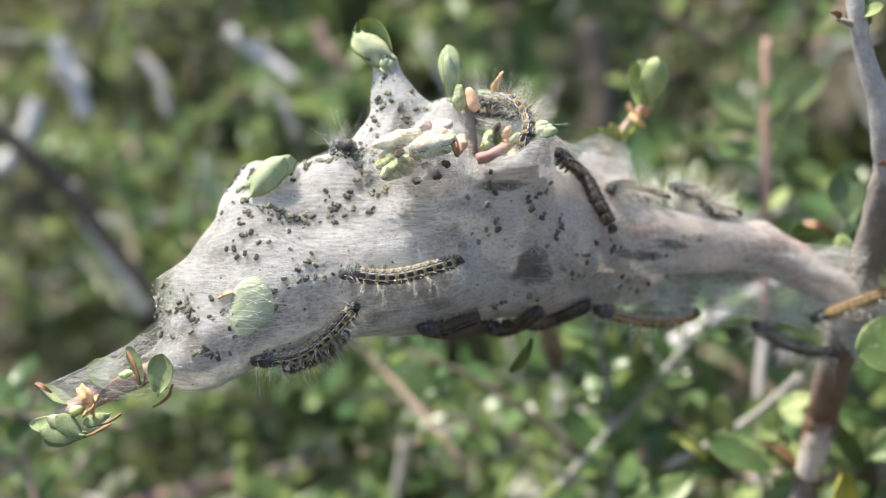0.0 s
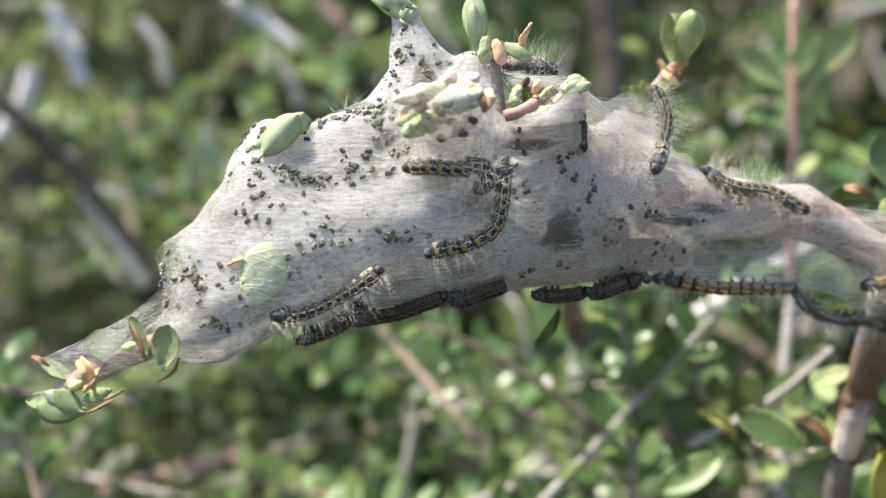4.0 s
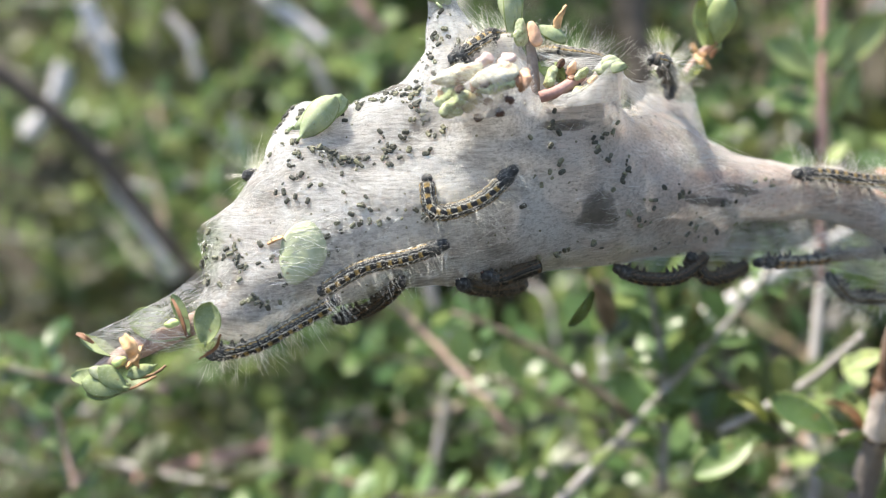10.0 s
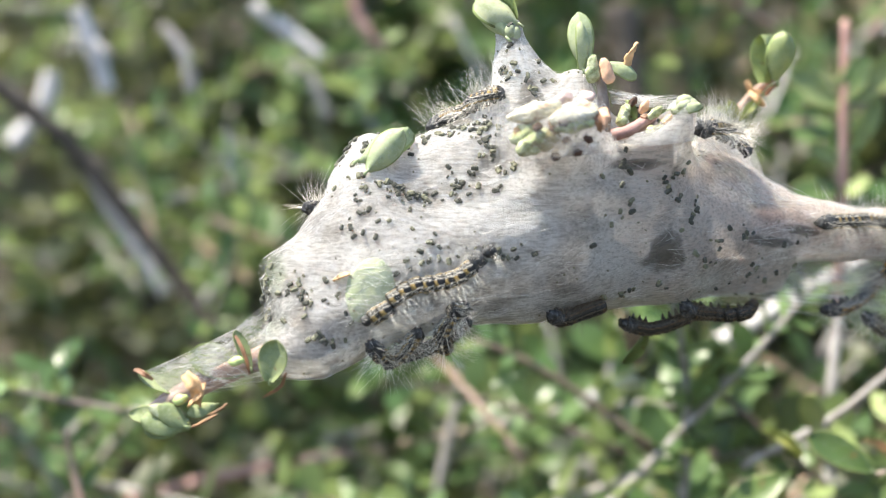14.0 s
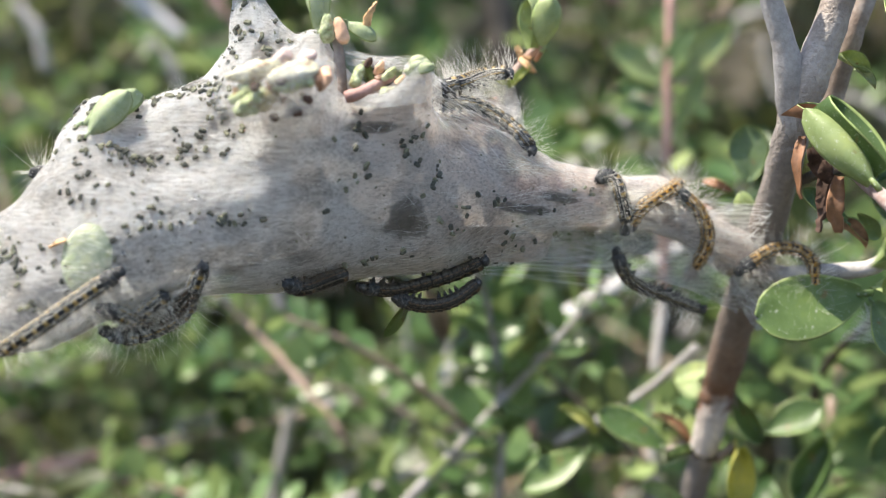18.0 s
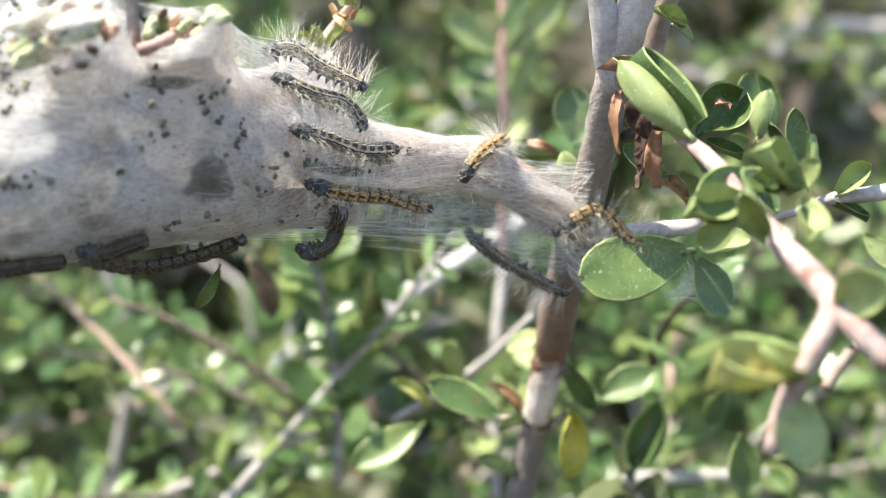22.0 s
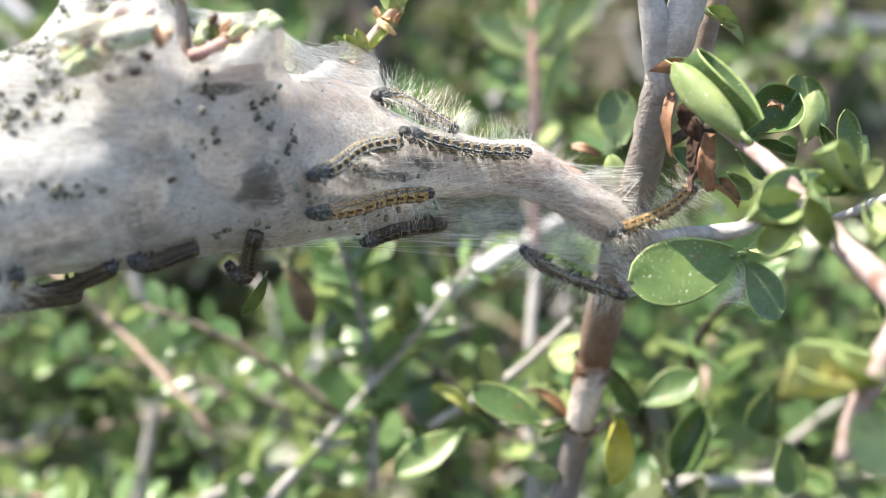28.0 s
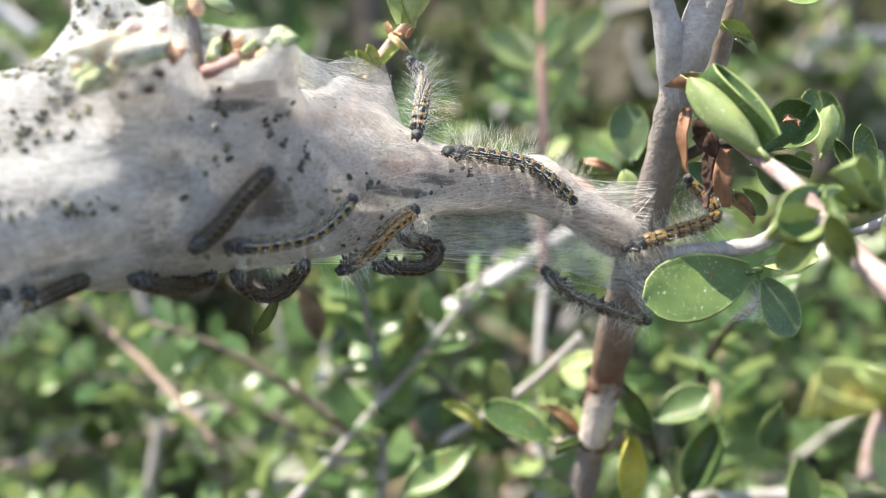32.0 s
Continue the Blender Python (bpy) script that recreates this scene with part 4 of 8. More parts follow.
# ---- the reddish branch that reaches towards the lens ----
red = thing("red_branch", "reddish grey branch with a bud of green leaves and dead bracts", "branch")
limb("wood", [(75.9, 22.0, -13.7), (77.1, 6.0, -19.4), (78.7, -3.0, -23.4), (81.7, -10.0, -30.1), (84.5, -17.0, -35.5), (87.3, -25.0, -40.9), (88.1, -29.0, -44.5), (84.2, -31.0, -50.4), (80.8, -32.0, -56.2), (78.5, -32.0, -63.6)],
     [1.1, 1.25, 1.5, 1.65, 1.8, 1.95, 2.1, 1.7, 1.6, 1.5], BARK_RED, red, n=44)
limb("twig", [(88.1, -28.0, -43.4), (90.3, -33.0, -47.3), (93.5, -36.0, -51.5)], [2.0, 1.8, 1.6], BARK_RED, red, n=12)
limb("twig", [(71.4, 34.0, -16.2), (73.8, 26.0, -14.8), (76.4, 20.0, -14.9)], [1.0, 1.1, 1.2], BARK_DARK, red, n=10)
leaf_from(red, (76.9, 3.0, -19.3), (65.5, 6.0, -4.8), 0.38, LEAF_YOUNG, (-0.45, -0.8, 0.5), "domed", "glossy green leaf with a yellow rim")
leaf_from(red, (77.6, 7.0, -18.5), (68.4, 10.0, -4.4), 0.34, LEAF, (0.7, -0.7, 0.4), "folded")
leaf_from(red, (74.9, 16.0, -11.9), (66.6, 14.0, -3.5), 0.34, RUST, (0.2, -0.7, 0.7), "curled", "dead brown leaf", "dead_leaf")
bract(red, [(67.4, 18.0, -9.3), (66.8, 17.0, -14.2), (67.5, 17.0, -20.2)], 2.3, RUST, seed=41, name="dead_leaf")
bract(red, [(74.5, 14.0, -6.4), (76.6, 11.0, -9.6), (78.8, 9.0, -14.0)], 2.6, RUST, seed=42, name="dead_leaf")
bract(red, [(72.4, 22.0, -15.2), (73.1, 21.0, -21.1), (71.6, 21.0, -26.4)], 4.2, CRUMB, seed=43, name="dead_leaf")
bract(red, [(73.9, 18.0, -16.5), (73.2, 17.0, -21.3), (74.4, 18.0, -26.1)], 3.2, RUST, seed=44, name="dead_leaf")
bract(red, [(69.6, 20.0, -11.0), (71.5, 20.0, -14.4), (74.2, 19.0, -17.3)], 3.6, CRUMB, seed=45, name="dead_leaf")
leaf_from(red, (81.8, 24.0, -17.2), (91.0, 26.0, -9.9), 0.86, LEAF, (-0.1, -1, 0.3), "cupped", "round green leaf with a brown hole")
bract(red, [(85.3, 22.0, -11.8), (86.8, 22.0, -11.3), (88.0, 22.0, -12.2)], 2.4, BROWN, seed=46, name="scar")
leaf_from(red, (83.9, 26.0, -18.3), (90.8, 24.0, -20.5), 0.42, LEAF, (0, -0.8, 0.6), "folded")
leaf_from(red, (78.8, 28.0, -24.7), (70.6, 30.0, -18.0), 0.45, LEAF, (0.2, -0.9, 0.3), "plain")
leaf_from(red, (76.7, 30.0, -24.6), (82.3, 28.0, -27.2), 0.45, LEAF_DEAD, (0, -0.8, 0.6), "curled")
leaf_from(red, (80.6, -8.0, -29.6), (71.3, -14.0, -31.3), 0.62, LEAF_YOUNG, (0, -1, 0.4), "cupped", "young green leaf on the red branch")
leaf_from(red, (81.1, -8.0, -30.9), (75.9, -4.0, -36.4), 0.62, LEAF_YOUNG, (0, -1, 0.2), "plain")
leaf_from(red, (82.4, -8.0, -29.6), (87.2, -14.0, -24.0), 0.36, LEAF_YOUNG, (0, -0.8, 0.6), "folded")
leaf_from(red, (83.6, -16.0, -34.3), (77.6, -22.0, -26.8), 0.40, LEAF_YOUNG, (-0.6, -0.9, 0), "folded")
leaf_from(red, (88.1, -30.0, -44.5), (91.2, -38.0, -39.7), 0.75, LEAF_YOUNG, (0, -1, 0.3), "plain")
leaf_from(red, (82.3, -32.0, -54.0), (68.0, -40.0, -52.8), 0.62, LEAF_RIM, (-0.2, -0.7, 0.8), "cupped")
leaf_from(red, (82.3, -32.0, -54.0), (75.2, -42.0, -49.2), 0.6, LEAF_YOUNG, (0, -0.6, 0.8), "plain")
leaf_from(red, (81.6, -32.0, -55.4), (80.9, -40.0, -64.3), 0.62, LEAF_YOUNG, (-0.4, -0.7, 0.6), "plain")
leaf_from(red, (82.0, -32.0, -56.2), (79.8, -28.0, -65.0), 0.52, LEAF_YOUNG, (-0.2, -0.8, 0.6), "plain")

leaf_from(red, (97.0, 44.0, -13.0), (98.0, 44.0, -3.0), 0.55, LEAF, (0.2, -1, 0.1), "plain")
leaf_from(red, (98.0, 40.0, -17.0), (99.0, 38.0, -7.0), 0.5, LEAF_YOUNG, (-0.4, -0.9, 0.2), "domed")
leaf_from(red, (97.0, 42.0, -17.0), (92.0, 38.0, -17.0), 0.5, LEAF, (0.1, -0.8, 0.6), "cupped")
leaf_from(red, (79.0, 40.0, -17.0), (78.0, 42.0, -24.0), 0.5, LEAF, (0.4, -0.9, 0.1), "plain")
leaf_from(red, (82.0, 36.0, -22.0), (87.0, 38.0, -27.0), 0.55, LEAF, (-0.3, -0.9, 0.3), "plain")
leaf_from(red, (83.0, 34.0, -18.0), (89.0, 36.0, -23.0), 0.55, LEAF_FARSIDE, (-0.3, -0.9, 0.3), "cupped")
leaf_from(red, (89.0, -6.0, -27.0), (81.0, -16.0, -22.0), 0.55, LEAF_YOUNG, (0.1, -0.9, 0.4), "cupped")
leaf_from(red, (89.0, -6.0, -27.0), (80.0, -14.0, -26.0), 0.5, LEAF, (0.1, -0.8, 0.6), "plain")
leaf_from(red, (89.0, -6.0, -28.0), (92.0, -12.0, -23.0), 0.5, LEAF_YOUNG, (-0.3, -0.9, 0.3), "plain")
leaf_from(red, (89.0, -12.0, -30.0), (88.0, -20.0, -35.0), 0.6, LEAF_YOUNG, (0.2, -0.9, 0.4), "cupped")
leaf_from(red, (83.0, -4.0, -24.0), (74.0, -14.0, -32.0), 0.6, LEAF, (0.2, -1, 0.3), "plain")

# ---- the pale twig behind, with upright leaves ----
pale = thing("pale_twig", "pale grey twig with upright dark green leaves", "twig")
limb("wood", [(128.8, 26.0, -25.0), (116.9, 30.0, -26.8), (110.5, 32.0, -27.5), (105.6, 36.0, -29.7), (101.6, 40.0, -31.2)], [1.6, 1.5, 1.3, 0.9, 0.6], BARK_PALE, pale, n=18)
for foot, tip, ratio, mat, face, kind in (
        ((104.2, 32.0, -25.1), (102.3, 30.0, -11.1), 0.38, LEAF, (0.1, -1, 0.1), "plain"),
        ((103.9, 34.0, -21.4), (98.5, 33.0, -13.4), 0.30, LEAF, (-0.7, -0.8, 0.2), "folded"),
        ((105.6, 33.0, -26.1), (108.8, 33.0, -15.8), 0.36, LEAF_YOUNG, (0.5, -0.9, 0.2), "domed"),
        ((110.1, 31.0, -27.3), (115.7, 28.0, -21.3), 0.55, LEAF_YOUNG, (0, -0.9, 0.5), "cupped"),
        ((104.3, 48.0, -15.2), (100.4, 46.0, -3.1), 0.48, LEAF, (-0.2, -1, 0.3), "plain"),
        ((103.1, 46.0, -15.9), (103.3, 44.0, -6.3), 0.46, LEAF_YOUNG, (0.2, -1, 0.2), "domed"),
        ((108.8, 33.0, -28.2), (116.4, 31.0, -31.4), 0.30, LEAF, (0, -0.7, 0.7), "folded"),
        ((102.7, 40.0, -30.7), (98.0, 44.0, -20.9), 0.42, LEAF, (0, -0.9, 0.4), "plain"),
        ((120.0, 44.0, -33.9), (125.2, 42.0, -40.5), 0.6, LEAF_YOUNG, (0, -0.9, 0.5), "plain")):
    leaf_from(pale, foot, tip, ratio, mat, face, kind)


# ---- frass pellets caught in the silk ----
PELLET = plain("frass", (0.088, 0.090, 0.074), 0.9, 0.6, 900, 0.8)
PELLET_OLD = plain("dry_frass", (0.20, 0.20, 0.14), 0.9, 0.5, 900, 0.8)


def pellet_mesh(mat, seed):
    s = Shape()
    rnd = random.Random(seed)
    prof = [(-1.0, 0.5), (-0.85, 0.85), (-0.3, 1.0), (-0.05, 0.86), (0.25, 1.0), (0.8, 0.9), (1.0, 0.5)]
    s.tube([(x * 0.62, 0, 0) for x, _ in prof], [0.46 * r for _, r in prof], 6, 0.12, seed)
    return s.mesh("frass_pellet", mat, smooth=False)


PELLETS = [pellet_mesh(PELLET, 1), pellet_mesh(PELLET, 2), pellet_mesh(PELLET_OLD, 3)]
skin = np.array(sv)
e_ = 0.3
slope = np.stack([nest_distance(skin + e_ * np.eye(3)[k]) - nest_distance(skin - e_ * np.eye(3)[k]) for k in range(3)], -1)
slope /= np.linalg.norm(slope, axis=1)[:, None] + 1e-9


def on_skin(p):
    i = int(np.argmin(((skin - np.array(p)) ** 2).sum(1)))
    return skin[i], slope[i]


def plastered_leaf(centre, along, length, ratio, mat, label):
    """A leaf that lies on the skin and follows its swell."""
    d = Vector(along).normalized()
    c, n = on_skin(centre)
    side = Vector(n).cross(d).normalized()
    nu, nv = 14, 5
    top, low, faces = [], [], []
    for i in range(nu + 1):
        u = i / nu
        w = length * ratio / 2 * max(0.0, math.sin(math.pi * min(1, u ** 1.15 * 0.97 + 0.02))) ** 0.52
        for j in range(-nv, nv + 1):
            v = j / nv
            p = Vector(c) + d * (length * (u - 0.5)) + side * (w * v)
            q, m = on_skin(p)
            p = p + Vector(m) * ((Vector(q) - p).dot(Vector(m)))
            lift = 0.25 + 0.55 * (1 - v * v) * math.sin(math.pi * min(1, u + 0.05)) + 0.10 * abs(math.sin(9 * u + 2 * abs(v) * 3))
            top.append(p + Vector(m) * lift)
            low.append(p - Vector(m) * 0.3)
    k, m = 2 * nv + 1, len(top)
    for i in range(nu):
        for j in range(k - 1):
            a = i * k + j
            faces.append((a, a + k, a + k + 1, a + 1))
            faces.append((m + a, m + a + 1, m + a + k + 1, m + a + k))
    for i in range(nu):
        for a, b in ((i * k, (i + 1) * k), ((i + 1) * k + k - 1, i * k + k - 1)):
            faces.append((a, m + a, m + b, b))
    Shape().add(top + low, faces).part("leaf", mat, twig, label)


plastered_leaf((-50.4, -10.3, -32.3), (0.30, 0.1, 1.0), 11.0, 0.74, LEAF_MILKY, "pale green leaf plastered under thin silk")


def pellets():
    rnd = random.Random(11)
    spots = [  # centre, spread, count
        ((-44.3, -3.4, -16.9), (3.2, 0.8), 22), ((-35.9, -1.6, -14.2), (1.6, 2.0), 14), ((-31.1, 0.5, -8.4), (2.2, 1.0), 12), ((-40.5, 6.1, -9.0), (5.5, 1.8), 18), ((-42.7, 6.4, -6.3), (4.0, 0.8), 16),
        ((-36.3, 6.6, -5.8), (3.5, 0.9), 14), ((-57.3, 4.5, -11.8), (0.8, 3.5), 14), ((-52.7, -2.8, -17.4), (2.0, 2.0), 10), ((-52.1, -7.3, -22.6), (2.5, 2.0), 8), ((-39.6, -8.3, -25.5), (4.0, 2.0), 10),
        ((-30.0, -5.8, -25.9), (2.6, 0.8), 9), ((-65.3, -7.7, -32.7), (2.5, 2.2), 9), ((-60.3, -10.4, -34.6), (2.2, 2.5), 12), ((-70.5, -7.7, -37.8), (2.5, 1.0), 9), ((-58.9, -11.9, -41.0), (2.4, 1.0), 8),
        ((-53.3, -10.3, -34.0), (1.6, 2.5), 6), ((-43.3, -9.9, -30.5), (3.0, 2.0), 6), ((-28.5, -3.1, -11.8), (1.0, 1.5), 5), ((-18.3, -9.4, -6.3), (2.5, 1.2), 7), ((-9.0, 0.3, -11.0), (0.8, 2.5), 8),
        ((0.5, 3.5, -11.8), (1.5, 3.5), 10), ((3.6, 6.6, -17.8), (0.6, 1.6), 10), ((5.7, 10.6, -26.0), (4.5, 3.0), 16), ((13.1, 15.9, -21.6), (1.8, 1.0), 10), ((20.3, 28.9, -28.0), (4.0, 1.5), 8),
        ((-25.3, 2.8, 3.6), (3.0, 3.0), 12), ((-29.5, 2.9, 7.8), (1.2, 4.0), 6), ((-10.9, 8.7, -33.5), (5.0, 1.5), 8), ((-11.4, -0.9, -19.2), (4.0, 3.0), 8), ((28.8, 25.8, -19.1), (3.0, 0.8), 6), ((-52, 0, -7.5), (3.5, 1.0), 10), ((-40, 1, -5.5), (4.5, 1.0), 16), ((-34, 0, -4.0), (2.0, 1.0), 9),
        ((15, 22, -29.5), (6.5, 2.2), 14), ((-8, 8, -33.0), (6.0, 1.6), 8), ((22, 23, -22.5), (5.0, 1.2), 12), ((-1, 2, -13.5), (1.2, 1.8), 7), ((-57.5, 3, -11.0), (0.7, 3.0), 9)]
    made, rest = 0, {me.name: Shape() for me in PELLETS}
    for (x, y, z), (sx, sz), count in spots:
        for k in range(round(count * 1.6)):
            p, n = on_skin((x + rnd.gauss(0, sx), y + rnd.uniform(-1, 1), z + rnd.gauss(0, sz)))
            made += 1
            kind = rnd.choice(PELLETS)
            way = Vector((rnd.uniform(-1, 1), rnd.uniform(-1, 1), rnd.uniform(-1, 1)))
            way -= Vector(n) * way.dot(Vector(n)) * 0.9
            m = Matrix.Translation(mm(p + n * (rnd.uniform(-0.75, -0.35) if x > -22 and rnd.random() < 0.5 else rnd.uniform(-0.05, 0.22)))) @ turn_to(way, n) @ Matrix.Scale(rnd.choice((0.5, 0.75, 0.9, 1.0)) * rnd.uniform(0.85, 1.1), 4)
            if k % 2 and made > 60:
                verts = [tuple((m @ v.co) * 1000) for v in kind.vertices]
                rest[kind.name].add(verts, [tuple(f.vertices) for f in kind.polygons])
            else:
                ob = new("frass_pellet", kind)
                ob.parent = nest
                ob.matrix_basis = m
    for me in PELLETS:
        tagged(rest[me.name].part("frass_litter", me.materials[0], nest, "scattered frass pellets", smooth=False), kind="stuff")


pellets()


def crumbs():
    """Finer bits of frass, too many to tell apart."""
    rnd = random.Random(23)
    s = Shape()
    for k in range(520):
        i = rnd.randrange(len(skin))
        p, n = skin[i], slope[i]
        if n[1] > 0.35 or p[0] > 42 or (p[2] < -30 and rnd.random() < 0.7) or (p[0] > 0 and rnd.random() < 0.5):
            continue
        s.blob(p + n * 0.05, (rnd.uniform(0.12, 0.38), rnd.uniform(0.12, 0.26), rnd.uniform(0.1, 0.22)), 4, 5, 0.2, k, turn_to((rnd.uniform(-1, 1), rnd.uniform(-1, 1), rnd.uniform(-1, 1)), n).to_3x3())
    tagged(s.part("frass_dust", PELLET_OLD, nest, "fine crumbs of dry frass"), kind="stuff")


crumbs()


# ---- stains of packed frass behind the silk, and loose threads ----
def stain(centre, wide, high, tilt, label, corners=0):
    """A stain that fades out at its border, just over the skin."""
    c, _ = on_skin(centre)
    d = skin - c
    ca, sa = math.cos(tilt), math.sin(tilt)
    u, v = (d[:, 0] * ca + d[:, 2] * sa) / wide, (d[:, 2] * ca - d[:, 0] * sa) / high
    r = np.sqrt(u * u + v * v)
    if corners:                           # a blunt polygon that stands on its base
        turns = [2 * math.pi * k / corners - math.pi / 2 for k in range(corners)]
        r = 0.25 * r + 0.85 * np.max([u * math.cos(a) + v * math.sin(a) for a in turns], axis=0) * 1.35
    ok = (r < 1.5) & (slope[:, 1] < 0.3) & (np.abs(d[:, 1]) < 12)
    keep, verts, faces, cover = {}, [], [], []
    for f in sf:
        if all(ok[i] for i in f):
            for i in f:
                if i not in keep:
                    keep[i] = len(verts)
                    verts.append(tuple((skin[i] + slope[i] * 0.10) * 0.001))
                    cover.append(float(max(0.0, 1.5 - r[i])))
            faces.append(tuple(keep[i] for i in f))
    ob = link_mesh("stain", verts, faces, STAIN, nest, label)
    data = ob.data.attributes.new("cover", "FLOAT", "POINT")
    data.data.foreach_set("value", cover)


def stain_material():
    m, nt, b = material("packed_frass")
    n = noise_tex(nt, 420, 6, 0.7)
    nt.links.new(ramp(nt, n.outputs[0], (0.3, (0.05, 0.048, 0.042)), (0.7, (0.17, 0.16, 0.145))), b.inputs["Base Color"])
    b.inputs["Roughness"].default_value = 0.9
    bumped(nt, b, n.outputs[0], 0.5, 0.0004)
    clear = nt.nodes.new("ShaderNodeBsdfTransparent")
    mix = nt.nodes.new("ShaderNodeMixShader")
    cover = nt.nodes.new("ShaderNodeAttribute")
    cover.attribute_name = "cover"
    sum_ = nt.nodes.new("ShaderNodeMath")
    sum_.operation = "MULTIPLY_ADD"
    sum_.inputs[1].default_value = 0.42
    nt.links.new(noise_tex(nt, 300, 6, 0.66).outputs[0], sum_.inputs[0])
    half = nt.nodes.new("ShaderNodeMath")
    half.operation = "MULTIPLY"
    half.inputs[1].default_value = 0.48
    nt.links.new(cover.outputs["Fac"], half.inputs[0])
    nt.links.new(half.outputs[0], sum_.inputs[2])
    nt.links.new(ramp(nt, sum_.outputs[0], (0.0, (1,) * 3), (0.58, (1,) * 3), (0.66, (0.45,) * 3), (0.85, (0.18,) * 3)), mix.inputs[0])
    nt.links.new(b.outputs[0], mix.inputs[1])
    nt.links.new(clear.outputs[0], mix.inputs[2])
    nt.links.new(mix.outputs[0], nt.nodes["Material Output"].inputs[0])
    return m


STAIN = stain_material()
stain((-0.8, 6.2, -25.6), 6.0, 6.4, -0.12, "dark patch of packed frass", corners=3)
stain((25.3, 23.4, -20.3), 6.0, 1.4, -0.15, "dark smear of frass")
stain((-6.5, 1.0, -10.2), 7.0, 1.5, 0.06, "grey smear under the silk")
stain((19.0, 21.0, -22.6), 7.5, 1.5, -0.08, "grey smear under the silk")
stain((-25.1, 1.1, -0.7), 3.5, 6.0, 0.0, "grey dusting of frass on the silk peak")
stain((-37.4, 6.4, -5.8), 7.0, 1.2, 0.1, "grey dusting of frass along the ridge")

THREAD = plain("silk_thread", (0.93, 0.93, 0.92), 0.28, 0.1, 900, 0.0)


def strand(shape, a, b, sag=0.0, r=0.035, n=6):
    a, b = Vector(a), Vector(b)
    pts = [a.lerp(b, i / (n - 1)) - Vector((0, 0, sag * 4 * (i / (n - 1)) * (1 - i / (n - 1)))) for i in range(n)]
    shape.tube(pts, r, 3, caps=False)


def threads():
    rnd = random.Random(5)
    s = Shape()
    fixed = [((-29, 6, 15), 8, -9), ((-17, 4, 6), 7, -9), ((0, 0, -1), 9, -10), ((-53, 5, -7), 6, -10), ((-68, -4, -28), 6, -8), ((17, 44, 0), 10, -10)]
    for top, spread, drop in fixed:
        for k in range(22):
            p, n = on_skin((top[0] + rnd.gauss(0, spread), top[1] + rnd.uniform(-12, 2), top[2] + drop + rnd.uniform(-6, 4)))
            t = Vector(top) + Vector((rnd.uniform(-1.5, 1.5), rnd.uniform(-1.5, 1.5), rnd.uniform(-2, 1)))
            if (t - Vector(p)).length > 13:
                continue
            strand(s, t, Vector(p) + Vector(n) * 0.1, rnd.uniform(-0.3, 0.5), rnd.uniform(0.018, 0.04))
    for k in range(4200):
        i = rnd.randrange(len(skin))
        p, n = skin[i], slope[i]
        if n[1] > 0.3:
            continue
        way = Vector((1.0, 0.35, rnd.gauss(0.05, 0.45))) * rnd.choice((-1, 1)) * rnd.uniform(1.5, 6)
        q, m = on_skin(Vector(p) + way)
        c, o = on_skin((np.array(p) + q) / 2)
        line = spline([Vector(p) + Vector(n) * 0.02, Vector(c) + Vector(o) * rnd.uniform(0.06, 0.2), Vector(q) + Vector(m) * 0.02], 6)
        s.tube(line, rnd.uniform(0.009, 0.024), 3, caps=False)
    c, _ = on_skin((-50.4, -10.3, -32.3))
    for k in range(70):                  # over the plastered leaf
        p = np.array(c) + np.array((rnd.uniform(-7, 4), 0, rnd.uniform(-6, 6)))
        a, n = on_skin(p)
        b, m = on_skin(p + np.array((rnd.uniform(3, 8), 1.0, rnd.gauss(0.4, 1.5))))
        strand(s, Vector(a) + Vector(n) * 0.9, Vector(b) + Vector(m) * 0.9, -0.2, rnd.uniform(0.02, 0.04))
    line = spline([(8, 28, -19), (20, 29, -20), (32, 33, -20.5), (44, 38, -21), (62, 43, -30)], 40)
    for k in range(260):                 # wound round the twig
        i, j = sorted((rnd.randrange(40), rnd.randrange(40)))
        a, n = on_skin(line[i] + Vector((0, rnd.uniform(-8, -1), rnd.uniform(-7, 7))))
        b, m = on_skin(line[min(j, i + 14)] + Vector((0, rnd.uniform(-8, -1), rnd.uniform(-7, 7))))
        strand(s, Vector(a) + Vector(n) * 0.1, Vector(b) + Vector(m) * 0.1, -0.1, rnd.uniform(0.018, 0.042))
    for k in range(60):                  # from the twig across to the stem
        a = line[rnd.randrange(26, 40)] + Vector((0, -4, rnd.uniform(-3, 4)))
        b = Vector((64.4, 42.0, -33.6)).lerp(Vector((66.8, 34.0, -20.3)), rnd.uniform(0, 1))
        strand(s, a, b, 0.3, rnd.uniform(0.018, 0.04))
    tagged(s.part("threads", THREAD, nest, "loose silk threads"), kind="stuff")


threads()


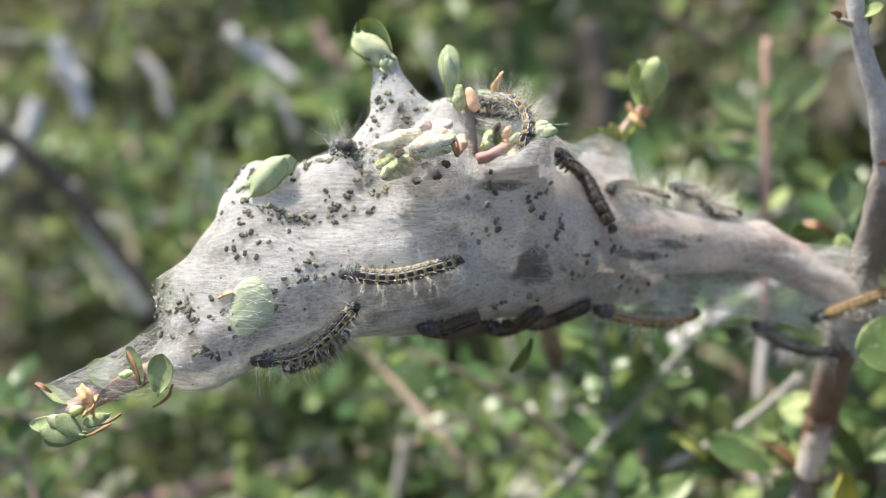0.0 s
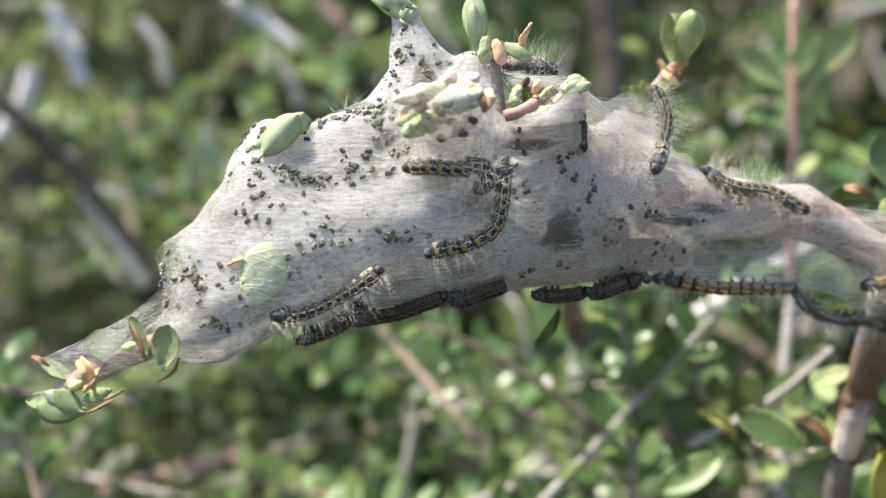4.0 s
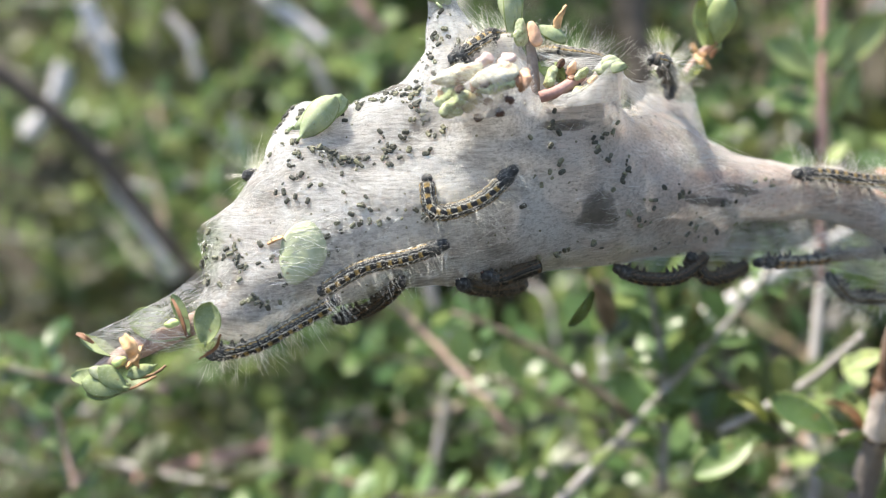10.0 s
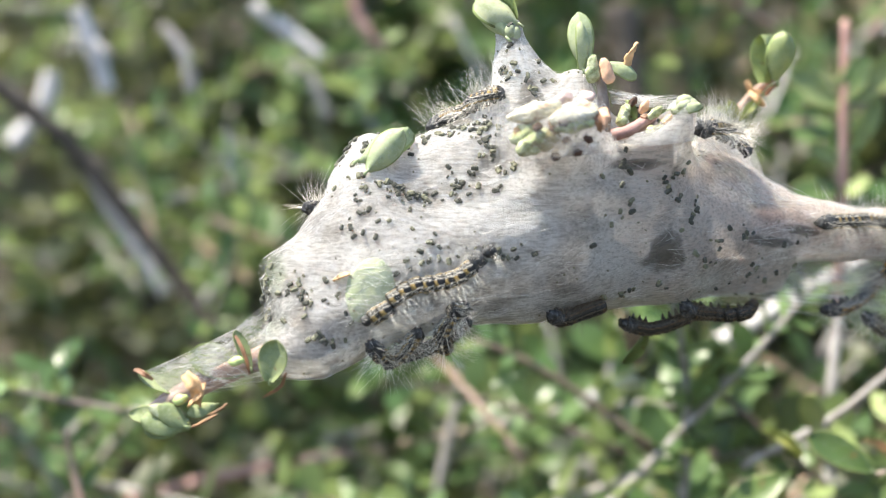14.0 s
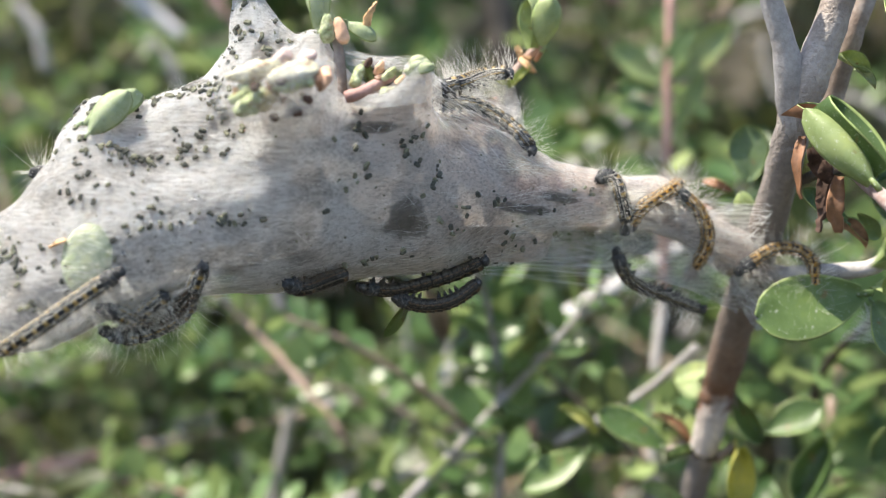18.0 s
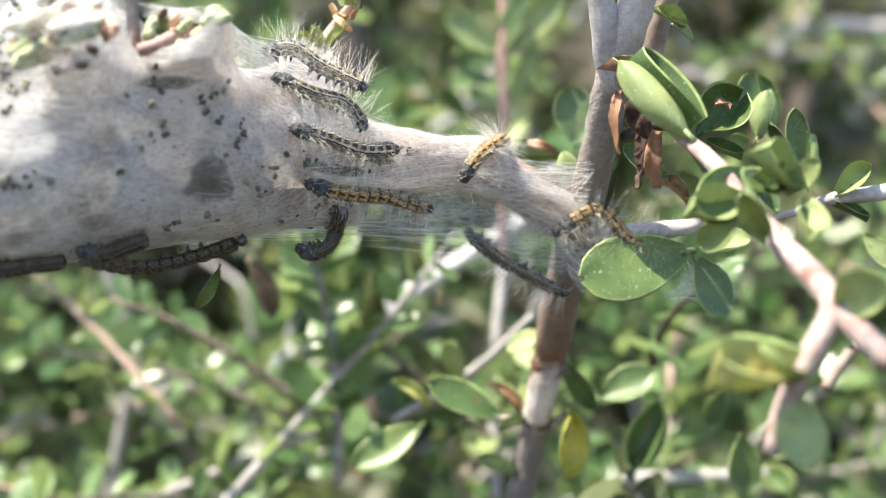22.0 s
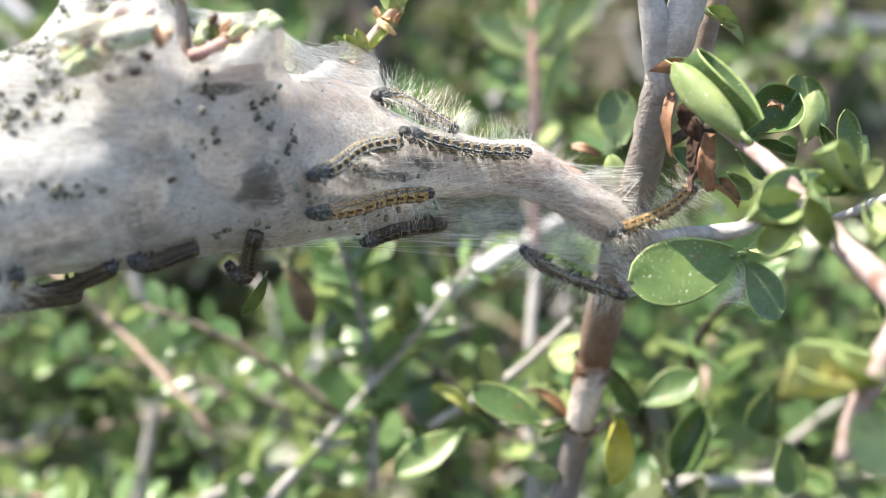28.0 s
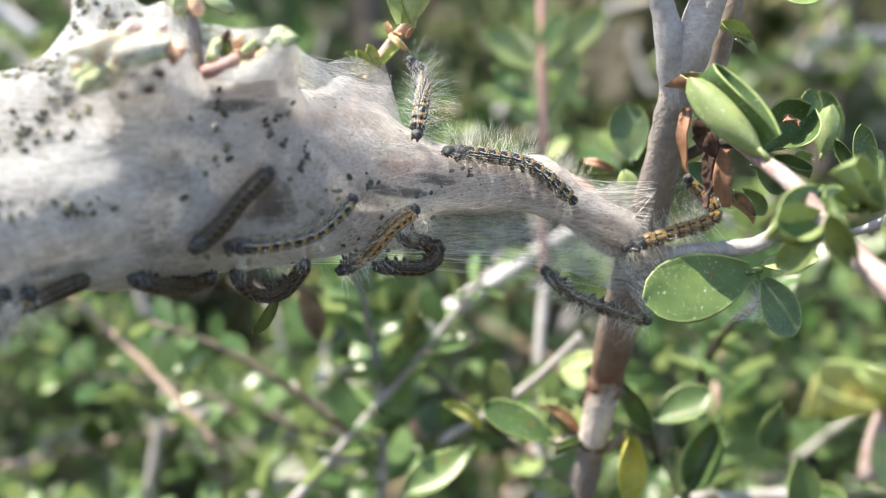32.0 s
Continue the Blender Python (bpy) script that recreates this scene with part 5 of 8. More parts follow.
def veil(rows, label, parent, sag=1.0, seed=0, nu=18, nv=8, mat=None):
    """A thin sheet of silk between two edges, drawn in at its free sides."""
    lo, hi = spline(rows[0], nu), spline(rows[1], nu)
    verts, faces = [], []
    for j in range(nv):
        v = j / (nv - 1)
        for i in range(nu):
            p = lo[i].lerp(hi[i], v)
            p = p + Vector((0, -sag * math.sin(math.pi * v) + 0.4 * noise.noise(Vector((i * 0.4, j * 0.6, seed))), 0))
            verts.append(tuple(p * 0.001))
    for j in range(nv - 1):
        for i in range(nu - 1):
            a = j * nu + i
            faces.append((a, a + 1, a + nu + 1, a + nu))
    link_mesh("veil", verts, faces, mat or VEIL, parent, label)
    s = Shape()
    rnd = random.Random(seed)
    for k in range(100):
        a, b = rnd.uniform(0, 1), rnd.uniform(0, 1)
        i, j = rnd.randrange(nu // 2), rnd.randrange(nu // 2, nu)
        strand(s, lo[i].lerp(hi[i], a), lo[j].lerp(hi[j], b), 0.3, rnd.uniform(0.012, 0.028))
    tagged(s.part("threads", THREAD, parent), kind="stuff")


veil(([(-15.4, 24.0, -36.5), (0.3, 30.0, -35.2), (18.0, 35.0, -33.1), (34.5, 38.0, -34.0), (49.3, 40.0, -36.7), (61.8, 46.0, -42.2)],
      [(-10.3, 24.0, -28.3), (3.4, 30.0, -26.3), (18.0, 35.0, -24.5), (34.4, 38.0, -23.0), (49.2, 41.5, -26.0), (62.4, 45.0, -31.0)]), "thin translucent silk sheet under the twig", nest, 4.0, 1, nv=14)
veil(([(43.7, 36.0, -24.2), (51.2, 38.0, -25.7), (57.8, 40.0, -28.3), (63.5, 43.0, -31.5)],
      [(45.8, 36.0, -20.1), (52.3, 38.0, -22.3), (58.9, 40.0, -20.8), (65.2, 40.0, -21.0)]), "thin silk sheet between twig and stem", nest, 0.4, 2)
veil(([(60.1, 42.0, -35.7), (61.2, 42.0, -40.0), (63.3, 42.0, -43.2), (64.9, 42.0, -45.3)],
      [(67.3, 40.0, -34.7), (68.1, 39.0, -37.8), (67.9, 38.0, -41.0), (66.8, 38.0, -44.1)]), "silk wrapped round the stem", nest, 0.5, 3)
veil(([(2.5, 9.0, -6.0), (8.0, 20.0, -8.5), (14.0, 28.0, -9.5), (20.0, 34.0, -11.0)],
      [(2.6, 2.0, -0.6), (6.0, 22.0, -0.8), (11.0, 40.0, 3.0), (17.0, 44.5, 2.0)]), "thin silk sheet drawn up to the side shoot", nest, 0.5, 9)
veil(([(79.1, 36.0, -46.7), (82.2, 36.0, -46.7), (85.4, 36.0, -47.1), (87.5, 36.0, -47.3)],
      [(83.8, 36.0, -38.9), (84.7, 36.0, -39.5), (85.4, 36.0, -40.0), (86.0, 36.0, -41.0)]), "silk between two leaves", nest, 0.3, 4, mat=FINE_VEIL)
veil(([(-87.7, -14.0, -46.7), (-81.1, -15.0, -50.5), (-74.4, -14.0, -49.5), (-68.6, -13.0, -48.5)],
      [(-79.9, -13.0, -43.7), (-75.8, -13.0, -41.2), (-72.1, -12.0, -38.7), (-66.9, -9.0, -33.7)]), "fine silk over the shoot's tip", nest, 0.6, 5, mat=FINE_VEIL)
veil(([(-30.1, -12.0, -10.4), (-25.0, -14.0, -11.1), (-19.2, -14.0, -10.3), (-13.7, -11.0, -9.4), (-10.2, -6.0, -8.0)],
      [(-29.9, -8.0, -0.8), (-24.4, -15.0, -2.6), (-19.2, -15.0, -2.1), (-14.8, -11.0, -0.2), (-12.4, -4.0, -0.4)]), "fine silk over the shrunken flower cluster", nest, 2.2, 7, mat=FINE_VEIL)
veil(([(-9.5, -3.0, -7.0), (-5.5, -4.6, -7.6), (-1.0, -5.2, -7.2), (2.6, -3.0, -6.5)],
      [(-7.0, -2.2, -5.2), (-4.0, -3.6, -5.0), (-0.8, -4.2, -2.6), (1.8, -3.6, 0.6)]), "silk lip of the nest's mouth", nest, 0.4, 11)
veil(([(-11.0, 3.0, 0.2), (-6.0, 6.0, 0.2), (0.0, 2.0, -1.0)], [(-11.8, 2.0, 2.8), (-6.0, 3.0, 2.0), (1.0, -1.6, 1.3)]), "fine silk over the nest's mouth", nest, 0.3, 12, mat=FINE_VEIL)
for foot, tip in (((14.7, 44.0, -0.6), (11.6, 42.0, 4.4)), ((15.8, 44.0, 1.1), (13.7, 42.0, 5.5)), ((15.2, 44.0, -1.7), (10.9, 43.0, 0.5)), ((16.3, 44.0, 1.7), (20.1, 43.0, 5.8))):
    leaf_from(twig, foot, tip, 0.42, LEAF_RIM, (-0.2, -0.8, 0.7), "cupped")


# ---- named sticks behind the nest ----
def stick(pts, radii, mat, label, leaves=0, seed=0, mat_leaf=None, size=14):
    ob = thing("shrub_branch", label, "branch", "shrub branches behind the nest")
    line = spline(pts, 26)
    limb("stem", pts, radii, mat, ob, n=26, sides=9, seed=seed)
    rnd = random.Random(seed)
    for k in range(0 if leaves else 2):   # short dead side twigs
        i = rnd.randrange(5, 21)
        along = (line[i + 1] - line[i - 1]).normalized()
        side = along.orthogonal().normalized()
        side.rotate(Matrix.Rotation(rnd.uniform(0, 6.28), 3, along))
        reach = radii[0] * rnd.uniform(2, 4)
        limb("side_twig", [line[i], line[i] + (side + along * 0.5) * reach * 0.5, line[i] + (side + along * 0.9) * reach], [radii[0] * 0.4, radii[0] * 0.3, radii[0] * 0.15], mat, ob, n=6, sides=6, seed=seed + k)
    for k in range(leaves):
        i = rnd.randrange(1, 25)
        p = line[i]
        along = (line[i + 1] - line[i - 1]).normalized()
        side = along.orthogonal().normalized()
        side.rotate(Matrix.Rotation(rnd.uniform(0, 6.28), 3, along))
        d = (side + along * rnd.uniform(-0.2, 0.6)).normalized() * size * rnd.uniform(0.7, 1.2)
        d.z += 0.2 * size
        leaf_from(ob, p, p + d, rnd.choice((0.5, 0.6, 0.7)), mat_leaf or rnd.choice((LEAF, LEAF, LEAF_YOUNG)), (rnd.uniform(-0.6, 0.6), -0.8, rnd.uniform(0.2, 1)), rnd.choice(("plain", "cupped")))
    return ob


stick([(-238.1, 350.0, 11.5), (-229.2, 352.0, -4.3), (-216.4, 355.0, -24.1), (-200.8, 358.0, -49.4)], [4.2, 4.0, 4.0, 3.6], BARK_BLEACHED, "bleached pale grey stick", 0, 1)
stick([(-235.5, 330.0, 76.6), (-228.2, 332.0, 59.0), (-222.6, 335.0, 41.4)], [3.6, 4.0, 3.8], BARK_BLEACHED, "bleached pale grey stick", 0, 2)
stick([(-265.9, 300.0, 44.7), (-239.6, 310.0, 23.6), (-222.9, 320.0, 4.4), (-184.5, 330.0, -45.7), (-163.4, 330.0, -73.3)], [4.5, 4.2, 4.0, 3.6, 3.0], BARK_DARK, "dark weathered stick, shade put into its bark", 0, 3)
stick([(-266.9, 380.0, 55.4), (-271.2, 380.0, 38.6), (-285.8, 380.0, 19.1)], [4.6, 5.0, 4.6], BARK_BLEACHED, "bleached pale grey stick", 0, 4)
stick([(-183.5, 260.0, -125.5), (-164.3, 258.0, -119.0), (-136.1, 255.0, -111.0), (-99.3, 250.0, -102.7)], [2.5, 2.3, 2.0, 1.6], BARK_ROSE, "pinkish grey stick among leaves", 4, 5)
stick([(-19.6, 223.0, -82.2), (-3.0, 222.0, -73.1), (17.2, 220.0, -64.0), (37.4, 218.0, -53.1), (59.1, 214.0, -38.6), (82.4, 210.0, -24.3)], [2.4, 2.9, 3.2, 2.9, 2.4, 2.0], BARK_BLEACHED, "pale grey forked stick among leaves", 3, 6)
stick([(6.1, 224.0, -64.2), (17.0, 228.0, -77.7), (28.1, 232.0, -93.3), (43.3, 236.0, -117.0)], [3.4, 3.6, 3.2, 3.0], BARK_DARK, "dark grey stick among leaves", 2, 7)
stick([(-111.4, 240.0, -103.8), (-89.1, 240.0, -99.4), (-62.5, 238.0, -92.9), (-19.7, 224.0, -82.3)], [1.3, 1.4, 1.3, 1.3], BARK, "thin grey-brown stick among leaves", 9, 8)
stick([(-69.2, 250.0, -36.2), (-65.4, 250.0, -51.7), (-57.9, 250.0, -69.3), (-45.9, 252.0, -91.1)], [2.0, 2.1, 2.1, 1.9], BARK_PALE, "pale grey stick among leaves", 2, 9)
stick([(-53.4, 230.0, -71.4), (-58.6, 232.0, -95.8), (-63.8, 234.0, -122.3)], [2.0, 2.0, 2.1], BARK_PALE, "pale grey stick among leaves", 3, 10)
stick([(63.0, 172.0, -43.1), (60.6, 168.0, -62.3), (59.4, 165.0, -81.3), (59.5, 160.0, -109.2)], [1.5, 1.6, 1.7, 1.8], BARK_PALE, "upright pale grey stick", 3, 11)
stick([(62.8, 170.0, 44.5), (62.5, 168.0, 24.8), (62.4, 168.0, 13.5), (62.7, 169.0, -7.4), (63.0, 172.0, -43.1)], [1.2, 1.4, 1.6, 1.5, 1.7], BARK_ROSE, "upright pinkish young stem with leaf pairs", 0, 12)
stick([(29.9, 130.0, -82.2), (45.3, 122.0, -71.6), (54.8, 118.0, -64.0), (63.9, 112.0, -54.0)], [0.9, 1.1, 1.1, 0.9], BARK_PALE, "thin pale grey twig among leaves", 2, 13)
stick([(96.6, 150.0, -101.6), (115.4, 150.0, -101.6), (139.1, 150.0, -100.7)], [1.8, 1.9, 1.7], BARK_PALE, "pale grey twig among leaves", 5, 14)
stick([(221.4, 420.0, 51.8), (229.9, 420.0, 62.8), (249.6, 420.0, 67.0), (286.3, 420.0, 65.8)], [4.2, 4.4, 4.4, 4.2], BARK_PALE, "bowed pale grey stick", 0, 15)
# deep shade on these two trunks is in their bark colour
stick([(239.6, 450.0, 1.0), (245.7, 450.0, 30.0), (251.7, 450.0, 58.9), (254.8, 450.0, 99.4)], [7, 7.5, 7, 7], BARK_DARK, "dark trunk, deep shade put into its bark", 0, 16)
stick([(6.5, 480.0, 106.9), (12.8, 480.0, 82.2), (16.3, 480.0, 45.1), (13.7, 480.0, -1.2)], [9, 9, 8, 8], BARK_DARK, "dark trunk, deep shade put into its bark", 0, 17)
stick([(-110.9, 320.0, 80.6), (-105.8, 320.0, 68.3), (-95.8, 320.0, 58.4)], [2.4, 2.6, 2.2], BARK_ROSE, "reddish young stem among leaves", 2, 19)
stick([(122.3, 70.0, -67.5), (126.8, 72.0, -61.8), (134.2, 75.0, -56.0), (146.5, 80.0, -46.5)], [1.2, 1.3, 1.3, 1.2], BARK, "thin brown twig among leaves", 4, 20)
stick([(-177.7, 360.0, 25.8), (-172.6, 360.0, 12.7), (-164.6, 360.0, -0.4)], [3.2, 3.6, 3.0], BARK_BLEACHED, "bleached pale grey stick", 0, 21)
stick([(-168.5, 380.0, 88.1), (-153.4, 380.0, 77.0), (-135.7, 380.0, 63.4)], [3.4, 3.8, 3.2], BARK_BLEACHED, "bleached pale grey stick", 2, 22)
stick([(-140.3, 340.0, 55.1), (-130.1, 340.0, 45.0), (-123.7, 340.0, 31.1)], [2.4, 2.8, 2.4], BARK_PALE, "pale grey stick among leaves", 4, 23)
stick([(-203.0, 350.0, 72.8), (-192.4, 350.0, 59.8), (-188.4, 350.0, 43.0)], [2.6, 3.0, 2.6], BARK_PALE, "pale grey stick among leaves", 3, 24)
# leaf pairs of the pinkish stem
pinkish = thing("shrub_branch", "leafy side shoots of the pinkish stem", "branch", "shrub branches behind the nest")
for foot, tip, ratio, mat, face in (
        ((61.1, 168.0, 17.5), (45.6, 164.0, 28.8), 0.55, LEAF_YOUNG, (0.2, -1, 0.3)), ((61.1, 168.0, 18.3), (68.0, 164.0, 33.7), 0.5, LEAF, (-0.5, -1, 0.2)),
        ((63.6, 168.0, 18.3), (78.7, 160.0, 34.6), 0.42, LEAF_YOUNG, (0.2, -1, 0.3)), ((60.3, 168.0, 10.3), (47.1, 165.0, 9.9), 0.6, LEAF, (0, -0.8, 0.6)),
        ((64.3, 168.0, 3.8), (72.1, 165.0, 21.1), 0.36, LEAF_YOUNG, (0.3, -1, 0)), ((61.0, 168.0, 2.2), (52.0, 166.0, 6.8), 0.55, LEAF_YOUNG, (0, -1, 0.4)),
        ((61.8, 168.0, -5.9), (46.7, 160.0, -8.0), 0.6, LEAF, (0, -0.8, 0.6)), ((62.6, 168.0, -7.5), (68.9, 160.0, -3.3), 0.7, LEAF_YOUNG, (0, -0.8, 0.6)),
        ((60.3, 168.0, 16.7), (47.3, 166.0, 18.8), 0.25, LEAF, (0, -0.8, 0.6)), ((61.9, 168.0, 18.3), (71.4, 166.0, 18.8), 0.3, BARK_PINK, (0, -0.8, 0.6))):
    leaf_from(pinkish, foot, tip, ratio, mat, face, "plain")


# ---- shrubs behind ----
def shrubs():
    rnd = random.Random(7)
    for i in range(215):
        low = i % 5 < 3                       # the lower half is the denser
        y = rnd.uniform(120, 520) if low else rnd.uniform(230, 620)
        half = 0.36 * (y + 220) + 60
        x = rnd.uniform(-half, half) + 15
        z = rnd.uniform(-0.30 * (y + 220) - 40, -0.11 * (y + 220) - 20) if low else rnd.uniform(-0.16 * (y + 220), 0.17 * (y + 220))
        way = (rnd.uniform(-1, 1), rnd.uniform(-0.5, 0.5), rnd.uniform(-0.1, 1.0))
        if x < -0.16 * (y + 220) and rnd.random() < (0.75 if y < 430 and z > -30 else 0.25):
            continue                          # the growth is thinner there
        shrub_branch(100 + i, (x, y, z), way, rnd.uniform(50, 120), leaf=rnd.uniform(11, 17), every=rnd.uniform(4, 7),
                     bark=rnd.choice((BARK_PALE, BARK_PALE, BARK, BARK_PINK, BARK_DARK)), mat=LEAF_OLIVE_SHADED if rnd.random() < 0.20 else LEAF_FAR)

    for i in range(70):                       # a dense thicket beyond the shoot's tip
        y = rnd.uniform(400, 620)
        k = y + 220
        shrub_branch(400 + i, (rnd.uniform(-0.60, -0.24) * k, y, rnd.uniform(-0.34, 0.16) * k), (rnd.uniform(-1, 1), rnd.uniform(-0.5, 0.5), rnd.uniform(0, 1)), rnd.uniform(60, 120),
                     leaf=rnd.uniform(11, 16), every=rnd.uniform(5, 8), bark=rnd.choice((BARK_DARK, BARK_DARK, BARK_PALE)), mat=LEAF_OLIVE_SHADED if i % 2 else LEAF_FAR)


def far_shrubs():
    """The farther shrubs, out of focus: one body of stems and leaves."""
    rnd = random.Random(17)
    ob = thing("far_shrubs", "dense olive and green shrubs on the slope behind", "shrubs", kind="stuff")
    stems, leaves = Shape(), {LEAF_FAR: Shape(), LEAF_OLIVE_SHADED: Shape(), LEAF_DRY: Shape()}
    for i in range(330):
        y = rnd.uniform(560, 1400)
        half = 0.42 * (y + 220) + 80
        a = Vector((rnd.uniform(-half, half), y, rnd.uniform(-380, 400)))
        way = Vector((rnd.uniform(-1, 1), rnd.uniform(-0.5, 0.5), rnd.uniform(0.0, 1.0))).normalized() * rnd.uniform(130, 300)
        bow = Vector((rnd.uniform(-60, 60), rnd.uniform(-40, 40), rnd.uniform(-20, 60)))
        line = spline([a, a + way * 0.5 + bow, a + way], 16)
        stems.tube(line, 2.4, 5, 0.1, i)
        aside = a.x / (y + 220)
        # the left side takes the darkened olive, its shade is in the colour
        mat = LEAF_OLIVE_SHADED if aside < -0.21 or rnd.random() < 0.3 else LEAF_DRY if aside > 0.05 and rnd.random() < 0.6 else LEAF_FAR
        for p in line:
            for k in range(4):
                d = Vector((rnd.uniform(-1, 1), rnd.uniform(-1, 0.6), rnd.uniform(-0.3, 1))).normalized()
                add_leaf(leaves[mat], rnd, p + d * rnd.uniform(0, 14), d, (rnd.uniform(-0.7, 0.5), -0.6, 1), rnd.uniform(18, 34))
    stems.part("stems", BARK, ob)
    leaves[LEAF_FAR].part("leaves", LEAF_FAR, ob)
    leaves[LEAF_OLIVE_SHADED].part("leaves", LEAF_OLIVE_SHADED, ob)
    leaves[LEAF_DRY].part("leaves", LEAF_DRY, ob, "dry straw-coloured leaves")


def bare_sticks():
    """Bleached dead twigs that cross behind the nest."""
    rnd = random.Random(31)
    for i in range(46):
        y = rnd.uniform(300, 640)
        k = y + 220
        a = Vector((rnd.uniform(-0.14, 0.40) * k, y, rnd.uniform(-0.24, 0.16) * k))
        way = Vector((rnd.uniform(-1, 1), rnd.uniform(-0.4, 0.4), rnd.uniform(-0.8, 1))).normalized() * rnd.uniform(35, 85)
        bow = Vector((rnd.uniform(-12, 12), rnd.uniform(-8, 8), rnd.uniform(-12, 12)))
        r = rnd.uniform(0.6, 1.25) * y / 330
        stick([a, a + way * 0.4 + bow, a + way * 0.7 + bow * 0.6, a + way], [r, r, r * 0.9, r * 0.6], rnd.choice((BARK_PALE, BARK_PALE, BARK_BLEACHED)), "bleached dead stick among leaves", 0, 60 + i)


shrubs()
far_shrubs()
bare_sticks()


# ---- caterpillars: rigid rings that creep along the silk ----
def caterpillar_material(name, band, line, dark=(0.012, 0.012, 0.014), slate=(0.15, 0.16, 0.16), rich=False):
    """Black back with pale lines, orange flanks and a grey belly, laid round each ring's own axis."""
    m, nt, b = material(name)
    co = nt.nodes.new("ShaderNodeTexCoord")
    sep = nt.nodes.new("ShaderNodeSeparateXYZ")
    nt.links.new(co.outputs["Object"], sep.inputs[0])

    def math_node(op, a, c=None):
        n = nt.nodes.new("ShaderNodeMath")
        n.operation = op
        for i, v in enumerate((a, c)):
            if v is None:
                continue
            if isinstance(v, (int, float)):
                n.inputs[i].default_value = v
            else:
                nt.links.new(v, n.inputs[i])
        return n.outputs[0]

    side = math_node("ABSOLUTE", sep.outputs[1])
    angle = math_node("DIVIDE", math_node("ARCTAN2", side, sep.outputs[2]), math.pi)
    wob = noise_tex(nt, 2100, 4, 0.65)
    wobble = math_node("MULTIPLY", math_node("SUBTRACT", wob.outputs[0], 0.5), 0.24)
    angle = math_node("ADD", angle, wobble)
    gap = tuple(0.5 * v for v in dark)
    belly = tuple(0.75 * u + 0.25 * v for u, v in zip(slate, line))
    flank = [(0.245, dark), (0.26, line), (0.275, dark), (0.335, slate), (0.35, band), (0.38, band), (0.395, dark), (0.445, slate), (0.46, line), (0.475, belly), (0.60, slate), (1.0, (0.11, 0.095, 0.075))]
    blot = ramp(nt, angle, (0.0, dark), (0.11, dark), (0.125, line), (0.145, line), (0.16, dark), *flank)
    dot = ramp(nt, angle, (0.0, dark), (0.03, band), (0.09, band), (0.11, dark), (0.13, line), (0.15, line), (0.17, dark), *flank)
    if rich:                              # broad orange back with small black marks
        blot = ramp(nt, angle, (0.0, dark), (0.055, dark), (0.065, band), (0.085, band), (0.10, dark), (0.14, line), (0.155, dark), (0.195, band), (0.225, dark), *flank)
        dot = ramp(nt, angle, (0.0, dark), (0.025, band), (0.07, band), (0.09, dark), (0.125, line), (0.145, band), (0.18, band), (0.20, dark), *flank)
    ragged = noise_tex(nt, 3300, 3, 0.6)
    along = math_node("ADD", sep.outputs[0], math_node("MULTIPLY", math_node("SUBTRACT", ragged.outputs[0], 0.5), 0.0007))
    half = ramp(nt, math_node("ADD", math_node("DIVIDE", along, 0.0024), 0.5), (0.55, (0, 0, 0)), (0.62, (1, 1, 1)))
    col = mixed(nt, half, blot, dot)
    edge = ramp(nt, math_node("DIVIDE", math_node("ABSOLUTE", sep.outputs[0]), 0.0012), (0.72, (0, 0, 0)), (0.80, (0.8, 0.8, 0.8)))
    col = mixed(nt, edge, col, gap)
    speck = ramp(nt, noise_tex(nt, 2600, 3).outputs[0], (0.40, (0.16, 0.16, 0.17)), (0.55, (1.1, 1.1, 1.1)))
    col = mixed(nt, 0.75, col, speck, "MULTIPLY")
    nt.links.new(col, b.inputs["Base Color"])
    b.inputs["Roughness"].default_value = 0.55
    bumped(nt, b, wob.outputs[0], 0.5, 0.0002)
    return m


GOLD = caterpillar_material("caterpillar_gold", (0.60, 0.31, 0.045), (0.66, 0.57, 0.38), slate=(0.14, 0.145, 0.15), rich=True)
PALE = caterpillar_material("caterpillar_pale", (0.46, 0.31, 0.10), (0.72, 0.69, 0.60), slate=(0.13, 0.135, 0.13))
# same animal, its colours darkened to hold the shade under the nest
SHADED = caterpillar_material("caterpillar_shaded", (0.13, 0.075, 0.03), (0.17, 0.15, 0.11), (0.010, 0.009, 0.008), (0.045, 0.04, 0.032))
SMOKY = caterpillar_material("caterpillar_smoky", (0.20, 0.15, 0.06), (0.42, 0.39, 0.30), (0.012, 0.011, 0.011), (0.07, 0.065, 0.06))
SLATE = bark_material("caterpillar_slate", (0.38, (0.012, 0.013, 0.015)), (0.52, (0.05, 0.054, 0.06)), (0.66, (0.18, 0.185, 0.185)), scale=1500, gloss=0.55, relief=0.4)
HAIR = plain("caterpillar_hair", (0.88, 0.84, 0.75), 0.4, 0.15, 300, 0.0)
# bristles with that same shade put into their colour
HAIR_SHADED = plain("caterpillar_shaded_hair", (0.22, 0.17, 0.12), 0.5, 0.2, 300, 0.0)

RADIUS, RINGS, LENGTH = 1.50, 13, 23.5


